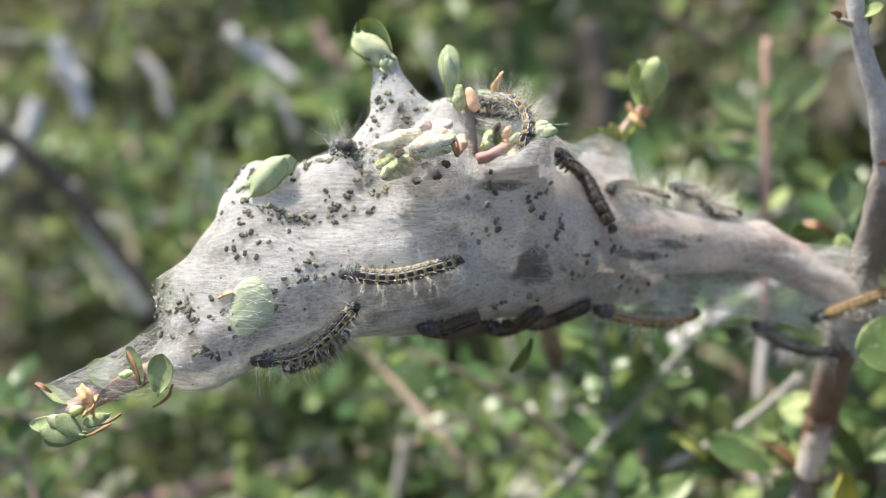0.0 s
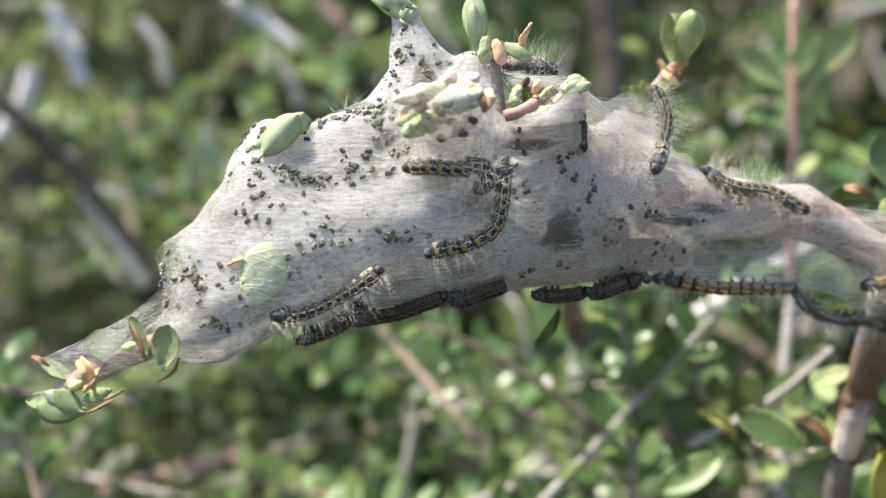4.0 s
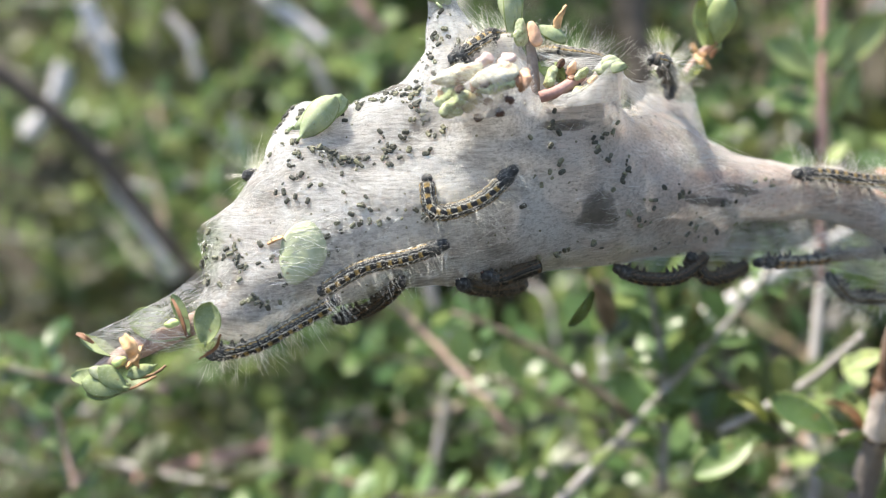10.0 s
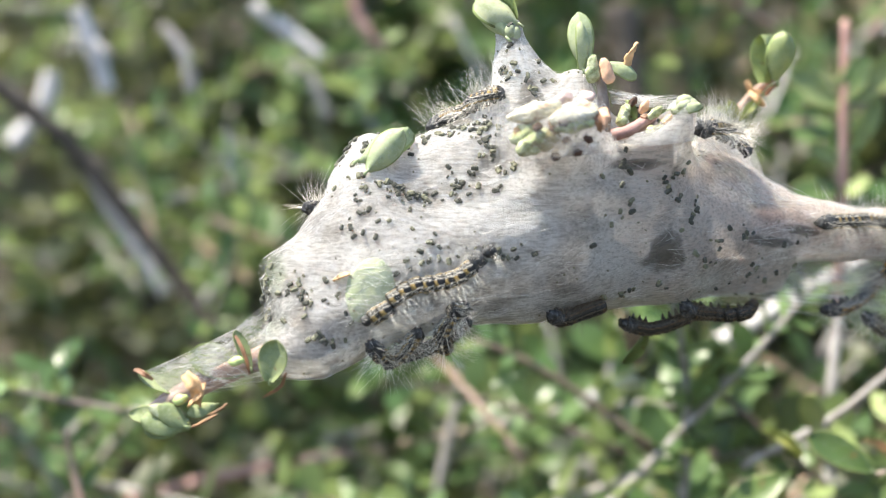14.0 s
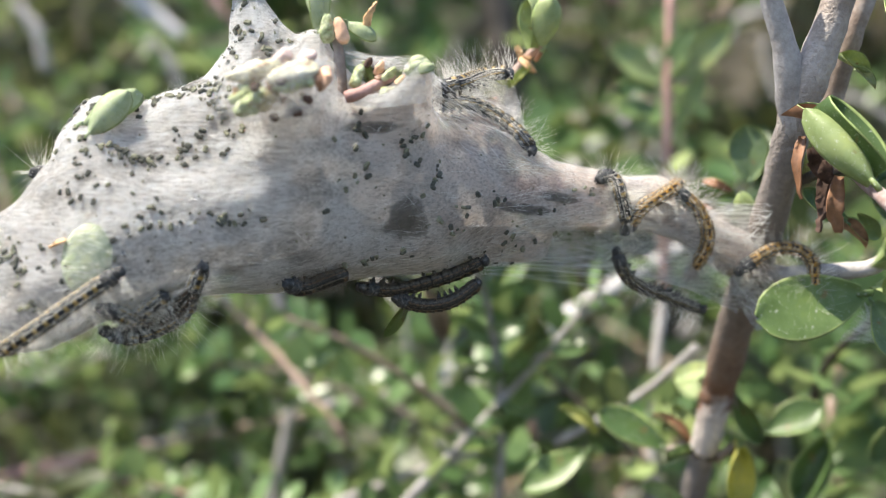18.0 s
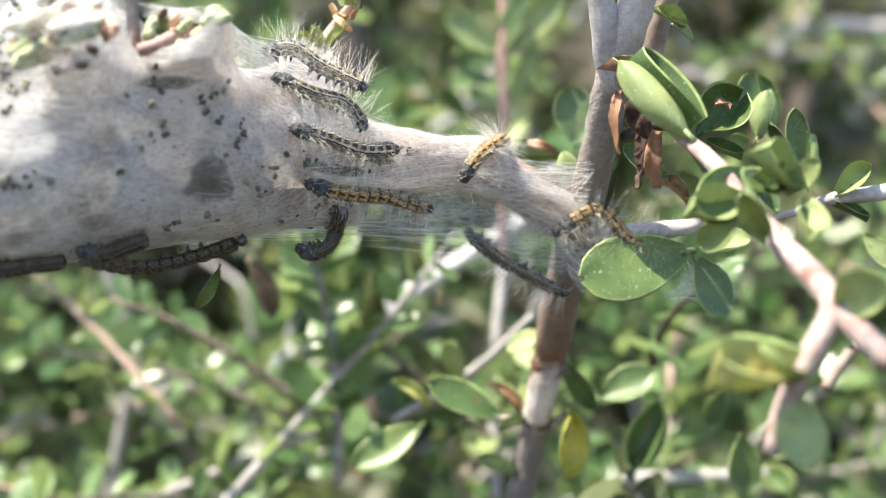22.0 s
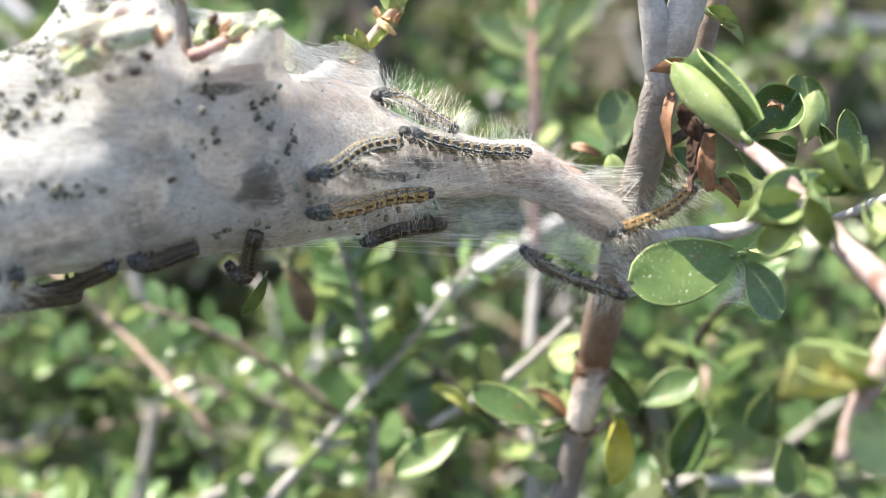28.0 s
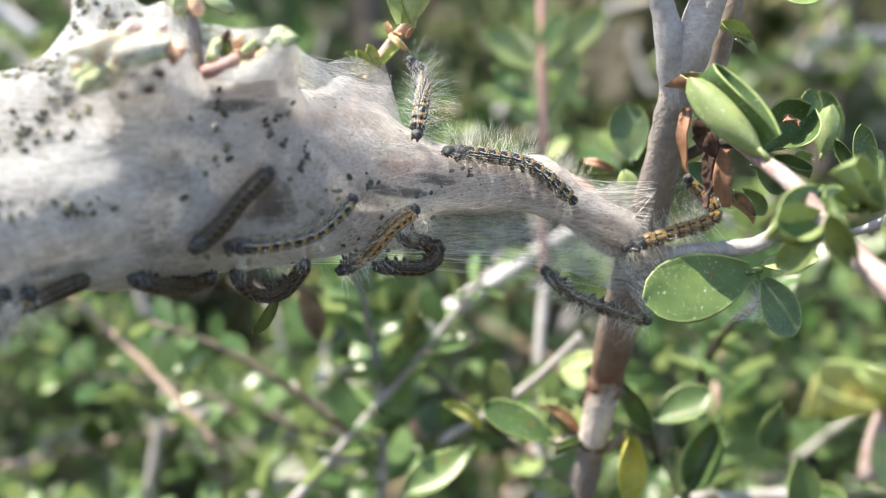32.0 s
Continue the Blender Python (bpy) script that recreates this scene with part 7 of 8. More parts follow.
    worm_e2.at(31, (11.2, 23.0, -34.5), (20.0, 28.1, -33.7), (29.2, 31.5, -34.8), (38.8, 36.5, -36.4))
    worm_e2.at(32, (14.8, 25.1, -35.5), (23.2, 29.2, -35.7), (25.5, 29.9, -32.5), (18.8, 28.3, -30.4))
    worm_e3.at(0, (-10.7, 15.7, -37.1), (-7.5, 17.2, -37.7), (-4.2, 19.0, -36.7), (-1.8, 13.4, -34.8))
    worm_e3.at(6, (3.2, 20.4, -36.4), (8.1, 20.9, -36.9), (13.5, 23.3, -35.8), (19.2, 27.6, -33.1))
    worm_e3.at(7, (9.4, 21.5, -36.1), (12.7, 22.1, -37.5), (16.1, 25.7, -36.2), (18.9, 27.7, -33.4))
    worm_e3.at(8, (-1.4, 19.5, -37.2), (5.2, 20.5, -37.8), (11.6, 21.9, -36.7), (18.3, 27.5, -32.7))
    worm_e3.at(9, (-8.8, 16.7, -38.5), (-2.6, 19.5, -40.1), (4.8, 20.4, -38.5), (10.2, 22.3, -34.3))
    worm_e3.at(10, (2.1, 20.5, -35.5), (7.3, 20.9, -37.3), (13.7, 22.9, -37.1), (19.2, 27.7, -33.4))
    worm_e3.at(11, (-8.0, 17.1, -39.2), (-1.9, 19.7, -39.4), (5.3, 20.5, -37.1), (10.1, 22.4, -33.2))
    worm_e3.at(12, (6.8, 20.9, -34.9), (11.3, 21.4, -37.1), (15.5, 24.4, -36.4), (18.9, 27.5, -33.9))
    worm_e3.at(13, (-8.7, 15.9, -38.4), (-3.3, 18.9, -39.2), (1.9, 19.3, -37.5), (6.3, 20.1, -34.9))
    worm_e3.at(16, (-5.3, 18.3, -38.1), (-0.1, 18.5, -39.4), (4.1, 19.5, -38.4), (8.2, 20.3, -36.4))
    worm_e3.at(17, (-5.4, 18.7, -36.5), (-0.6, 19.2, -37.0), (5.7, 20.1, -36.3), (10.9, 21.8, -34.5))
    worm_e3.at(18, (-10.2, 16.2, -37.3), (-3.9, 19.3, -37.7), (5.1, 21.2, -35.3), (12.4, 24.5, -32.2))
    worm_e3.at(19, (-16.7, 9.0, -37.0), (-10.9, 16.0, -39.7), (-2.2, 20.0, -37.8), (6.1, 21.9, -34.0))
    worm_e3.at(20, (-5.7, 19.1, -38.9), (-1.3, 19.9, -38.9), (1.6, 21.3, -36.4), (6.1, 18.7, -33.6))
    worm_e3.at(21, (-16.1, 13.9, -38.5), (-9.3, 16.8, -39.6), (-1.9, 20.4, -37.5), (6.0, 17.5, -33.3))
    worm_e3.at(22, (-21.5, 7.9, -38.0), (-13.6, 14.9, -39.3), (-5.7, 19.0, -37.8), (3.3, 19.6, -34.9))
    worm_e3.at(23, (-9.9, 16.8, -37.0), (-5.4, 18.9, -38.8), (-1.7, 20.1, -37.3), (3.1, 18.6, -34.9))
    worm_e3.at(24, (-16.7, 7.3, -36.9), (-10.5, 16.2, -39.5), (-4.0, 19.5, -38.7), (2.8, 16.3, -34.5))
    worm_e3.at(25, (-8.3, 17.5, -38.8), (-4.3, 19.3, -39.9), (-1.6, 19.9, -37.1), (2.7, 17.1, -34.7))
    worm_e3.at(28, (-7.6, 17.8, -37.8), (-5.8, 18.5, -39.8), (-4.4, 19.4, -38.9), (-3.5, 14.5, -35.5))
    worm_e3.at(29, (-8.2, 17.5, -37.5), (-6.0, 18.2, -41.0), (-1.5, 19.6, -41.1), (3.0, 20.8, -37.4))
    worm_e3.at(30, (-7.4, 13.3, -35.9), (-3.8, 19.3, -39.8), (1.9, 20.3, -39.5), (7.9, 21.6, -36.2))
    worm_e3.at(31, (-8.1, 17.7, -36.8), (-3.9, 19.3, -39.7), (1.7, 20.2, -40.1), (7.1, 21.6, -35.8))
    worm_e3.at(32, (-8.2, 14.0, -36.2), (-5.5, 18.7, -39.6), (-0.8, 19.4, -39.3), (3.4, 17.5, -34.6))
    worm_f.at(0, (10.7, 22.5, -33.7), (16.9, 26.4, -35.4), (23.7, 28.6, -36.1), (31.3, 32.2, -34.7))
    worm_f.at(1, (10.7, 22.2, -33.9), (17.6, 26.6, -35.5), (24.5, 28.7, -36.3), (33.0, 32.7, -35.3))
    worm_f.at(2, (7.4, 20.9, -35.3), (16.1, 25.7, -35.5), (23.9, 28.8, -35.6), (24.2, 29.5, -29.8))
    worm_f.at(3, (11.5, 22.7, -33.9), (20.3, 27.4, -34.9), (30.4, 31.7, -35.8), (40.4, 37.1, -36.3))
    worm_f.at(6, (19.4, 27.6, -33.6), (28.3, 30.1, -36.9), (36.5, 34.5, -36.1), (45.2, 39.5, -33.0))
    worm_f.at(7, (20.6, 28.5, -34.2), (28.5, 30.4, -36.4), (37.9, 35.9, -35.3), (44.9, 39.2, -30.5))
    worm_f.at(8, (19.9, 27.6, -33.8), (28.3, 30.2, -36.6), (34.6, 33.6, -35.5), (33.5, 33.8, -28.6))
    worm_f.at(9, (21.4, 28.8, -33.7), (29.6, 31.1, -36.4), (40.0, 37.3, -33.7), (50.4, 41.3, -32.9))
    worm_f.at(10, (28.9, 31.1, -34.5), (38.3, 36.2, -34.2), (47.7, 40.6, -32.9), (55.5, 39.1, -32.3))
    worm_f.at(11, (31.9, 32.9, -32.9), (36.4, 34.8, -36.6), (43.4, 39.3, -35.1), (50.9, 37.7, -30.1))
    worm_f.at(12, (33.7, 33.4, -34.6), (39.9, 37.1, -35.4), (43.4, 34.3, -26.8), (46.4, 31.8, -20.1))
    worm_f.at(13, (32.8, 32.5, -36.0), (37.7, 35.4, -34.9), (42.0, 38.1, -31.0), (45.1, 33.3, -25.9))
    worm_f.at(16, (28.9, 30.5, -34.5), (35.2, 33.6, -35.1), (42.6, 38.1, -28.1), (44.1, 31.1, -19.9))
    worm_f.at(17, (34.5, 33.7, -33.2), (39.3, 36.7, -27.7), (41.6, 30.3, -22.4), (46.7, 32.6, -18.0))
    worm_f.at(18, (38.0, 32.7, -26.7), (40.9, 30.1, -22.2), (44.1, 30.9, -20.1), (47.4, 33.0, -18.0))
    worm_f.at(18.5, (38.0, 32.9, -26.8), (42.1, 30.3, -21.0), (46.5, 32.3, -18.2), (50.0, 35.3, -18.0))
    worm_f.at(19, (38.1, 29.6, -24.0), (41.3, 30.0, -20.2), (45.3, 31.9, -18.5), (50.3, 35.9, -17.9))
    worm_f.at(20, (39.7, 32.3, -26.1), (43.0, 30.8, -20.1), (48.7, 34.2, -17.7), (55.2, 38.7, -20.4))
    worm_f.at(21, (39.5, 31.8, -25.8), (42.7, 30.7, -21.8), (46.0, 31.8, -19.1), (49.5, 34.9, -17.8))
    worm_f.at(22, (41.5, 31.1, -24.1), (43.0, 30.6, -21.3), (45.1, 31.6, -19.1), (47.7, 33.5, -17.5))
    worm_f.at(23, (41.3, 30.2, -21.2), (43.2, 30.7, -19.7), (45.3, 31.9, -18.1), (47.6, 33.4, -17.4))
    worm_f.at(24, (41.2, 30.2, -21.8), (42.3, 30.7, -18.9), (44.6, 32.6, -16.7), (46.3, 31.8, -19.4))
    worm_f.at(25, (41.4, 30.3, -21.9), (43.3, 30.8, -19.9), (45.5, 32.2, -17.8), (47.1, 33.7, -16.7))
    worm_f.at(27.3, (40.0, 45.5, -18.5), (44.0, 46.5, -19.0), (49.0, 47.5, -20.0), (54.0, 48.5, -22.0))
    worm_g.at(0, (69.5, 41.1, -20.1), (73.8, 39.8, -16.6), (78.0, 38.9, -20.1), (78.1, 39.2, -25.9))
    worm_g.at(16, (50.0, 33.6, -24.2), (52.6, 35.5, -20.9), (56.8, 35.7, -26.4), (55.6, 42.8, -35.4))
    worm_g.at(18, (46.9, 32.5, -18.4), (52.0, 34.5, -22.0), (54.0, 35.5, -28.3), (50.9, 41.5, -35.6))
    worm_g.at(18.5, (45.9, 31.5, -20.4), (50.4, 33.7, -24.0), (52.0, 37.9, -30.5), (49.5, 40.8, -35.0))
    worm_g.at(19, (40.4, 32.5, -26.1), (48.7, 33.1, -24.4), (54.0, 36.1, -29.3), (51.6, 41.7, -36.0))
    worm_g.at(19.5, (40.7, 32.0, -25.5), (45.1, 31.9, -23.9), (52.0, 34.6, -26.6), (57.2, 36.8, -30.4))
    worm_g.at(20, (28.6, 27.9, -25.5), (35.7, 34.8, -30.3), (43.5, 39.0, -32.5), (51.0, 41.6, -36.5))
    worm_g.at(21, (20.3, 22.4, -26.9), (27.3, 27.0, -26.7), (35.9, 34.9, -29.7), (43.2, 39.0, -32.9))
    worm_g.at(22, (14.1, 16.9, -25.4), (20.1, 22.5, -26.8), (28.1, 29.3, -27.4), (35.7, 34.9, -29.6))
    worm_g.at(23, (21.7, 19.9, -21.3), (23.1, 23.1, -26.1), (27.7, 30.1, -27.7), (34.8, 34.6, -28.8))
    worm_g.at(24, (20.7, 19.2, -20.0), (24.3, 23.2, -25.4), (29.1, 29.3, -27.3), (35.2, 34.7, -29.3))
    worm_g.at(25, (12.9, 15.2, -25.4), (19.3, 20.1, -24.8), (27.1, 26.5, -26.5), (34.2, 32.3, -28.9))
    worm_g.at(28, (6.5, 11.5, -29.4), (12.8, 18.2, -28.6), (19.5, 21.7, -26.6), (27.0, 25.5, -25.8))
    worm_g.at(29, (4.4, 13.2, -32.2), (9.9, 19.0, -31.3), (17.5, 24.1, -28.9), (23.8, 24.8, -27.0))
    worm_g.at(30, (11.5, 23.2, -34.8), (13.0, 25.5, -30.9), (17.5, 21.4, -27.5), (23.6, 23.2, -25.9))
    worm_g.at(31, (-1.0, 9.9, -32.4), (6.8, 14.9, -31.8), (14.2, 20.3, -29.0), (21.8, 22.5, -26.1))
    worm_g.at(32, (8.8, 22.0, -36.1), (13.3, 25.1, -33.3), (17.3, 24.3, -29.0), (21.9, 22.2, -25.7))
    worm_k.at(0, (43.5, 39.1, -37.2), (48.9, 41.2, -40.8), (55.0, 42.8, -42.7), (60.6, 42.3, -43.1))
    worm_k.at(1, (43.8, 39.1, -37.3), (47.6, 41.1, -41.5), (53.6, 42.7, -43.9), (60.4, 42.0, -46.7))
    worm_k.at(2, (43.5, 39.1, -37.2), (49.7, 41.7, -41.7), (55.6, 43.4, -43.5), (62.5, 42.0, -43.9))
    worm_k.at(3, (43.2, 39.0, -36.9), (49.4, 41.5, -41.3), (56.4, 43.3, -42.5), (62.2, 41.7, -45.2))
    worm_k.at(6, (44.2, 39.5, -37.1), (47.6, 41.4, -41.2), (53.6, 42.8, -42.9), (60.6, 42.9, -39.9))
    worm_k.at(7, (40.2, 37.3, -38.0), (45.3, 40.5, -39.8), (49.0, 41.8, -42.1), (53.7, 43.0, -43.3))
    worm_k.at(8, (43.7, 39.4, -36.7), (48.5, 41.7, -42.5), (54.3, 42.8, -40.8), (60.9, 42.7, -42.4))
    worm_k.at(9, (43.8, 39.5, -35.4), (47.1, 41.0, -38.2), (50.0, 42.0, -40.5), (52.3, 42.7, -43.3))
    worm_k.at(10, (44.1, 39.8, -37.2), (47.9, 41.6, -41.0), (51.3, 42.5, -41.7), (57.0, 43.4, -41.9))
    worm_k.at(11, (43.8, 39.7, -36.4), (48.1, 41.7, -38.9), (52.5, 42.6, -40.0), (57.0, 43.7, -40.5))
    worm_k.at(12, (43.4, 39.5, -37.0), (47.5, 41.4, -39.8), (51.9, 42.6, -40.8), (56.3, 43.6, -41.9))
    worm_k.at(17, (35.8, 34.2, -34.3), (40.6, 38.0, -38.8), (45.6, 41.2, -40.5), (50.3, 42.6, -42.2))
    worm_k.at(18, (36.5, 34.9, -29.7), (39.7, 36.8, -35.6), (47.2, 40.8, -38.9), (54.9, 42.9, -41.6))
    worm_k.at(19, (41.1, 37.6, -31.2), (43.7, 39.1, -36.6), (50.6, 41.7, -40.6), (58.4, 42.9, -44.6))
    worm_k.at(20, (41.3, 38.1, -33.9), (47.0, 40.9, -39.5), (52.7, 42.6, -43.5), (59.0, 42.9, -43.3))
    worm_k.at(21, (42.9, 38.8, -34.0), (46.1, 40.5, -39.6), (49.5, 41.7, -42.4), (55.3, 42.9, -40.0))
    worm_k.at(22, (42.8, 38.8, -33.7), (48.6, 41.2, -38.4), (55.3, 43.2, -42.2), (62.0, 42.4, -45.5))
    worm_k.at(23, (42.6, 38.4, -31.7), (45.0, 39.9, -37.3), (51.7, 42.1, -40.6), (60.5, 42.8, -43.0))
    worm_k.at(24, (44.0, 39.5, -34.7), (48.2, 41.2, -39.1), (54.0, 42.9, -41.9), (61.4, 42.3, -44.5))
    worm_k.at(25, (44.5, 39.4, -34.7), (48.3, 41.2, -39.8), (54.9, 43.1, -43.1), (63.6, 42.0, -44.8))
    worm_k.at(28, (44.3, 39.6, -35.8), (49.3, 41.6, -39.6), (56.0, 43.6, -42.4), (63.9, 41.8, -45.1))
    worm_k.at(29, (45.8, 40.4, -36.8), (51.0, 42.1, -40.9), (57.4, 43.1, -43.6), (63.2, 42.4, -42.6))
    worm_k.at(30, (40.8, 37.8, -35.1), (45.1, 40.0, -37.5), (49.0, 41.7, -40.2), (53.8, 43.0, -41.4))
    worm_k.at(31, (50.4, 42.0, -40.7), (54.3, 42.7, -39.9), (57.6, 43.4, -40.8), (61.3, 42.7, -42.1))
    worm_k.at(32, (45.9, 40.4, -36.7), (51.0, 42.1, -41.3), (57.6, 43.2, -44.1), (65.7, 41.2, -46.7))
    worm_l.at(0, (55.3, 38.0, -35.9), (61.0, 38.0, -33.9), (66.6, 38.0, -31.7), (72.2, 38.0, -29.4))
    worm_l.at(3, (56.0, 38.0, -35.4), (59.8, 38.0, -34.8), (65.3, 38.0, -34.2), (70.7, 38.0, -33.6))
    worm_l.at(6, (57.3, 38.0, -35.4), (62.6, 38.0, -34.5), (67.0, 38.0, -33.9), (73.6, 38.0, -33.2))
    worm_l.at(17, (53.4, 38.0, -32.1), (58.7, 38.0, -30.9), (63.9, 38.0, -28.7), (69.1, 38.0, -32.0))
    worm_l.at(18, (60.2, 38.0, -33.9), (67.7, 38.0, -29.2), (74.1, 38.0, -31.2), (75.0, 38.0, -40.1))
    worm_l.at(19, (59.6, 38.0, -34.3), (67.6, 38.0, -29.3), (74.9, 38.0, -32.0), (72.4, 38.0, -42.1))
    worm_l.at(20, (59.8, 38.0, -34.0), (67.9, 38.0, -28.8), (74.3, 38.0, -34.0), (73.6, 38.0, -43.7))
    worm_l.at(21, (59.7, 38.0, -33.5), (68.6, 38.0, -28.9), (74.5, 38.0, -33.0), (76.0, 38.0, -44.4))
    worm_l.at(22, (59.2, 38.0, -33.8), (67.5, 38.0, -29.5), (73.4, 38.0, -35.2), (82.0, 38.0, -37.4))
    worm_l.at(23, (59.3, 38.0, -34.1), (68.4, 38.0, -30.2), (77.0, 38.0, -33.1), (84.7, 38.0, -28.3))
    worm_l.at(24, (59.3, 38.0, -33.9), (67.5, 38.0, -31.0), (75.3, 38.0, -28.3), (82.5, 38.0, -22.4))
    worm_l.at(25, (59.5, 38.0, -33.8), (65.9, 38.0, -31.0), (72.2, 38.0, -29.0), (78.0, 38.0, -25.8))
    worm_l.at(28, (60.5, 38.0, -33.0), (66.8, 38.0, -31.0), (72.2, 38.0, -28.2), (76.4, 38.0, -24.5))
    worm_l.at(29, (60.9, 38.0, -33.6), (70.3, 38.0, -30.7), (77.9, 38.0, -25.9), (71.9, 38.0, -21.4))
    worm_l.at(30, (60.5, 38.0, -32.9), (69.3, 38.0, -31.4), (77.0, 38.0, -25.7), (71.8, 38.0, -20.6))
    worm_l.at(31, (60.5, 38.0, -33.0), (68.4, 38.0, -30.8), (76.4, 38.0, -25.6), (74.7, 38.0, -19.8))
    worm_l.at(32, (60.5, 38.0, -32.9), (68.9, 38.0, -30.4), (77.4, 38.0, -26.9), (72.2, 38.0, -19.7))
    worm_m.at(0, (3.3, 5.4, -3.7), (7.9, 18.9, -7.2), (11.2, 14.2, -13.0), (14.1, 14.6, -18.4))
    worm_m.at(1, (2.7, 5.7, -3.4), (6.7, 15.4, -7.2), (10.5, 14.1, -12.3), (15.1, 15.4, -18.5))
    worm_m.at(2, (2.2, 5.7, -3.9), (6.3, 20.9, -5.2), (8.2, 17.3, -7.9), (8.9, 12.0, -11.7))
    worm_m.at(3, (2.0, -0.3, -4.2), (3.1, 1.8, -5.5), (4.1, 4.9, -6.8), (4.9, 6.8, -8.5))
    worm_m.at(6, (-4.6, 6.0, 0.3), (-5.3, 4.2, -2.0), (-6.1, 0.9, -3.9), (-7.1, 0.5, -5.4))
    worm_m.at(7, (-7.0, 5.7, 1.8), (-6.5, 6.7, -0.1), (-5.8, 3.7, -2.5), (-5.2, 0.0, -5.3))
    worm_m.at(8, (-6.3, 6.3, 0.6), (-6.1, 6.0, -1.0), (-5.8, 4.4, -2.2), (-5.4, 0.8, -3.6))
    worm_m.at(10, (-8.5, 6.2, 1.4), (-8.0, 6.6, 0.5), (-7.0, 6.7, -0.0), (-6.5, 5.9, -1.2))
    worm_m.at(11, (-4.8, 5.6, -0.6), (-5.4, 3.0, -2.6), (-5.9, 0.7, -4.3), (-6.7, 0.4, -5.7))
    worm_m.at(12, (-4.8, 5.0, 1.3), (-4.8, 6.2, -0.1), (-4.9, 0.5, -3.2), (-5.0, -0.0, -5.3))
    worm_m.at(13, (-8.6, 6.0, 1.5), (-7.6, 6.5, 0.5), (-6.6, 7.1, -0.4), (-6.1, 5.9, -1.0))
    worm_n.at(0, (13.2, 19.3, -10.0), (16.8, 23.4, -9.2), (21.4, 26.6, -10.4), (25.0, 27.0, -11.5))
    worm_n.at(1, (12.9, 27.0, 0.4), (15.3, 27.0, -3.7), (15.9, 26.7, -7.7), (13.8, 23.2, -11.9))
    worm_n.at(2, (13.6, 14.9, -16.3), (14.3, 19.6, -10.5), (19.2, 22.0, -11.7), (25.8, 22.5, -17.1))
    worm_n.at(3, (13.4, 14.7, -15.9), (16.2, 19.2, -12.1), (20.8, 27.0, -9.9), (16.4, 27.0, -5.2))
    worm_n.at(3.5, (14.1, 24.3, -13.8), (16.8, 25.5, -8.5), (17.4, 27.0, -3.1), (15.3, 27.0, 2.3))
    worm_n.at(6, (16.2, 27.0, -13.8), (19.1, 27.0, -8.0), (18.8, 27.0, -2.4), (16.6, 27.0, 2.3))
    worm_n.at(7, (17.5, 18.8, -13.9), (17.0, 27.0, -5.7), (13.7, 27.0, 1.6), (9.6, 18.3, 3.3))
    worm_n.at(8, (13.8, 27.0, -6.4), (12.7, 27.0, -1.4), (12.6, 27.0, 4.1), (16.4, 27.0, 6.8))
    worm_n.at(9, (12.6, 27.0, -5.3), (12.0, 27.0, -0.8), (11.5, 27.0, 2.5), (9.8, 27.0, 5.6))
    worm_n.at(10, (12.3, 30.5, -2.4), (12.3, 30.5, 1.1), (10.5, 12.5, 2.0), (8.0, 12.5, 2.5))
    worm_n.at(11, (8.3, 1.0, -3.0), (6.5, 1.0, -2.5), (4.6, 2.6, -2.7), (3.2, 1.0, -4.3))
    worm_n.at(12, (4.0, 4.4, -4.5), (4.9, 2.7, -3.0), (6.2, 1.1, -2.3), (7.6, 0.9, -2.8))
    worm_n.at(16, (4.2, 22.3, -1.7), (11.1, 40.3, -0.3), (15.4, 38.6, -2.4), (15.6, 24.1, -8.4))
    worm_n.at(17, (4.5, 29.7, -3.5), (10.2, 40.5, -2.3), (15.4, 37.0, -3.2), (20.6, 42.3, -4.1))
    worm_n.at(17.5, (3.0, 16.8, -3.8), (9.8, 34.8, -1.5), (15.0, 32.2, -5.6), (16.9, 19.4, -12.6))
    worm_n.at(18, (2.4, 14.4, -3.9), (9.6, 24.7, -3.8), (15.9, 29.3, -6.9), (20.5, 22.2, -12.4))
    worm_n.at(18.5, (0.5, 14.3, -4.3), (9.3, 24.4, -3.7), (15.4, 28.9, -6.9), (20.9, 22.2, -12.6))
    worm_n.at(19, (2.8, 13.6, -5.0), (8.9, 23.7, -5.6), (16.2, 23.4, -9.0), (22.7, 21.7, -14.9))
    worm_n.at(20, (6.6, 21.4, -6.0), (12.8, 21.4, -8.5), (19.9, 20.7, -13.6), (26.5, 22.6, -21.1))
    worm_n.at(21, (8.5, 18.6, -7.7), (15.2, 19.2, -11.4), (22.2, 22.4, -13.6), (29.6, 26.6, -15.3))
    worm_n.at(22, (8.7, 19.9, -7.3), (14.0, 20.3, -9.7), (20.2, 23.2, -11.3), (23.6, 22.1, -15.4))
    worm_n.at(23, (10.1, 17.8, -9.1), (16.8, 20.8, -11.0), (24.6, 22.8, -15.2), (31.8, 25.6, -19.2))
    worm_n.at(24, (16.0, 18.9, -12.4), (23.8, 22.8, -14.5), (32.1, 26.7, -17.1), (39.3, 29.1, -20.9))
    worm_n.at(25, (16.4, 18.7, -12.8), (22.3, 22.9, -13.1), (30.1, 25.6, -16.8), (29.8, 25.5, -23.8))
    worm_n.at(28, (21.6, 20.8, -15.3), (28.5, 24.5, -17.3), (36.7, 28.3, -18.4), (44.9, 31.7, -18.4))
    worm_n.at(29, (22.8, 21.4, -15.6), (30.2, 25.8, -16.9), (38.4, 29.5, -17.5), (46.5, 31.9, -20.1))
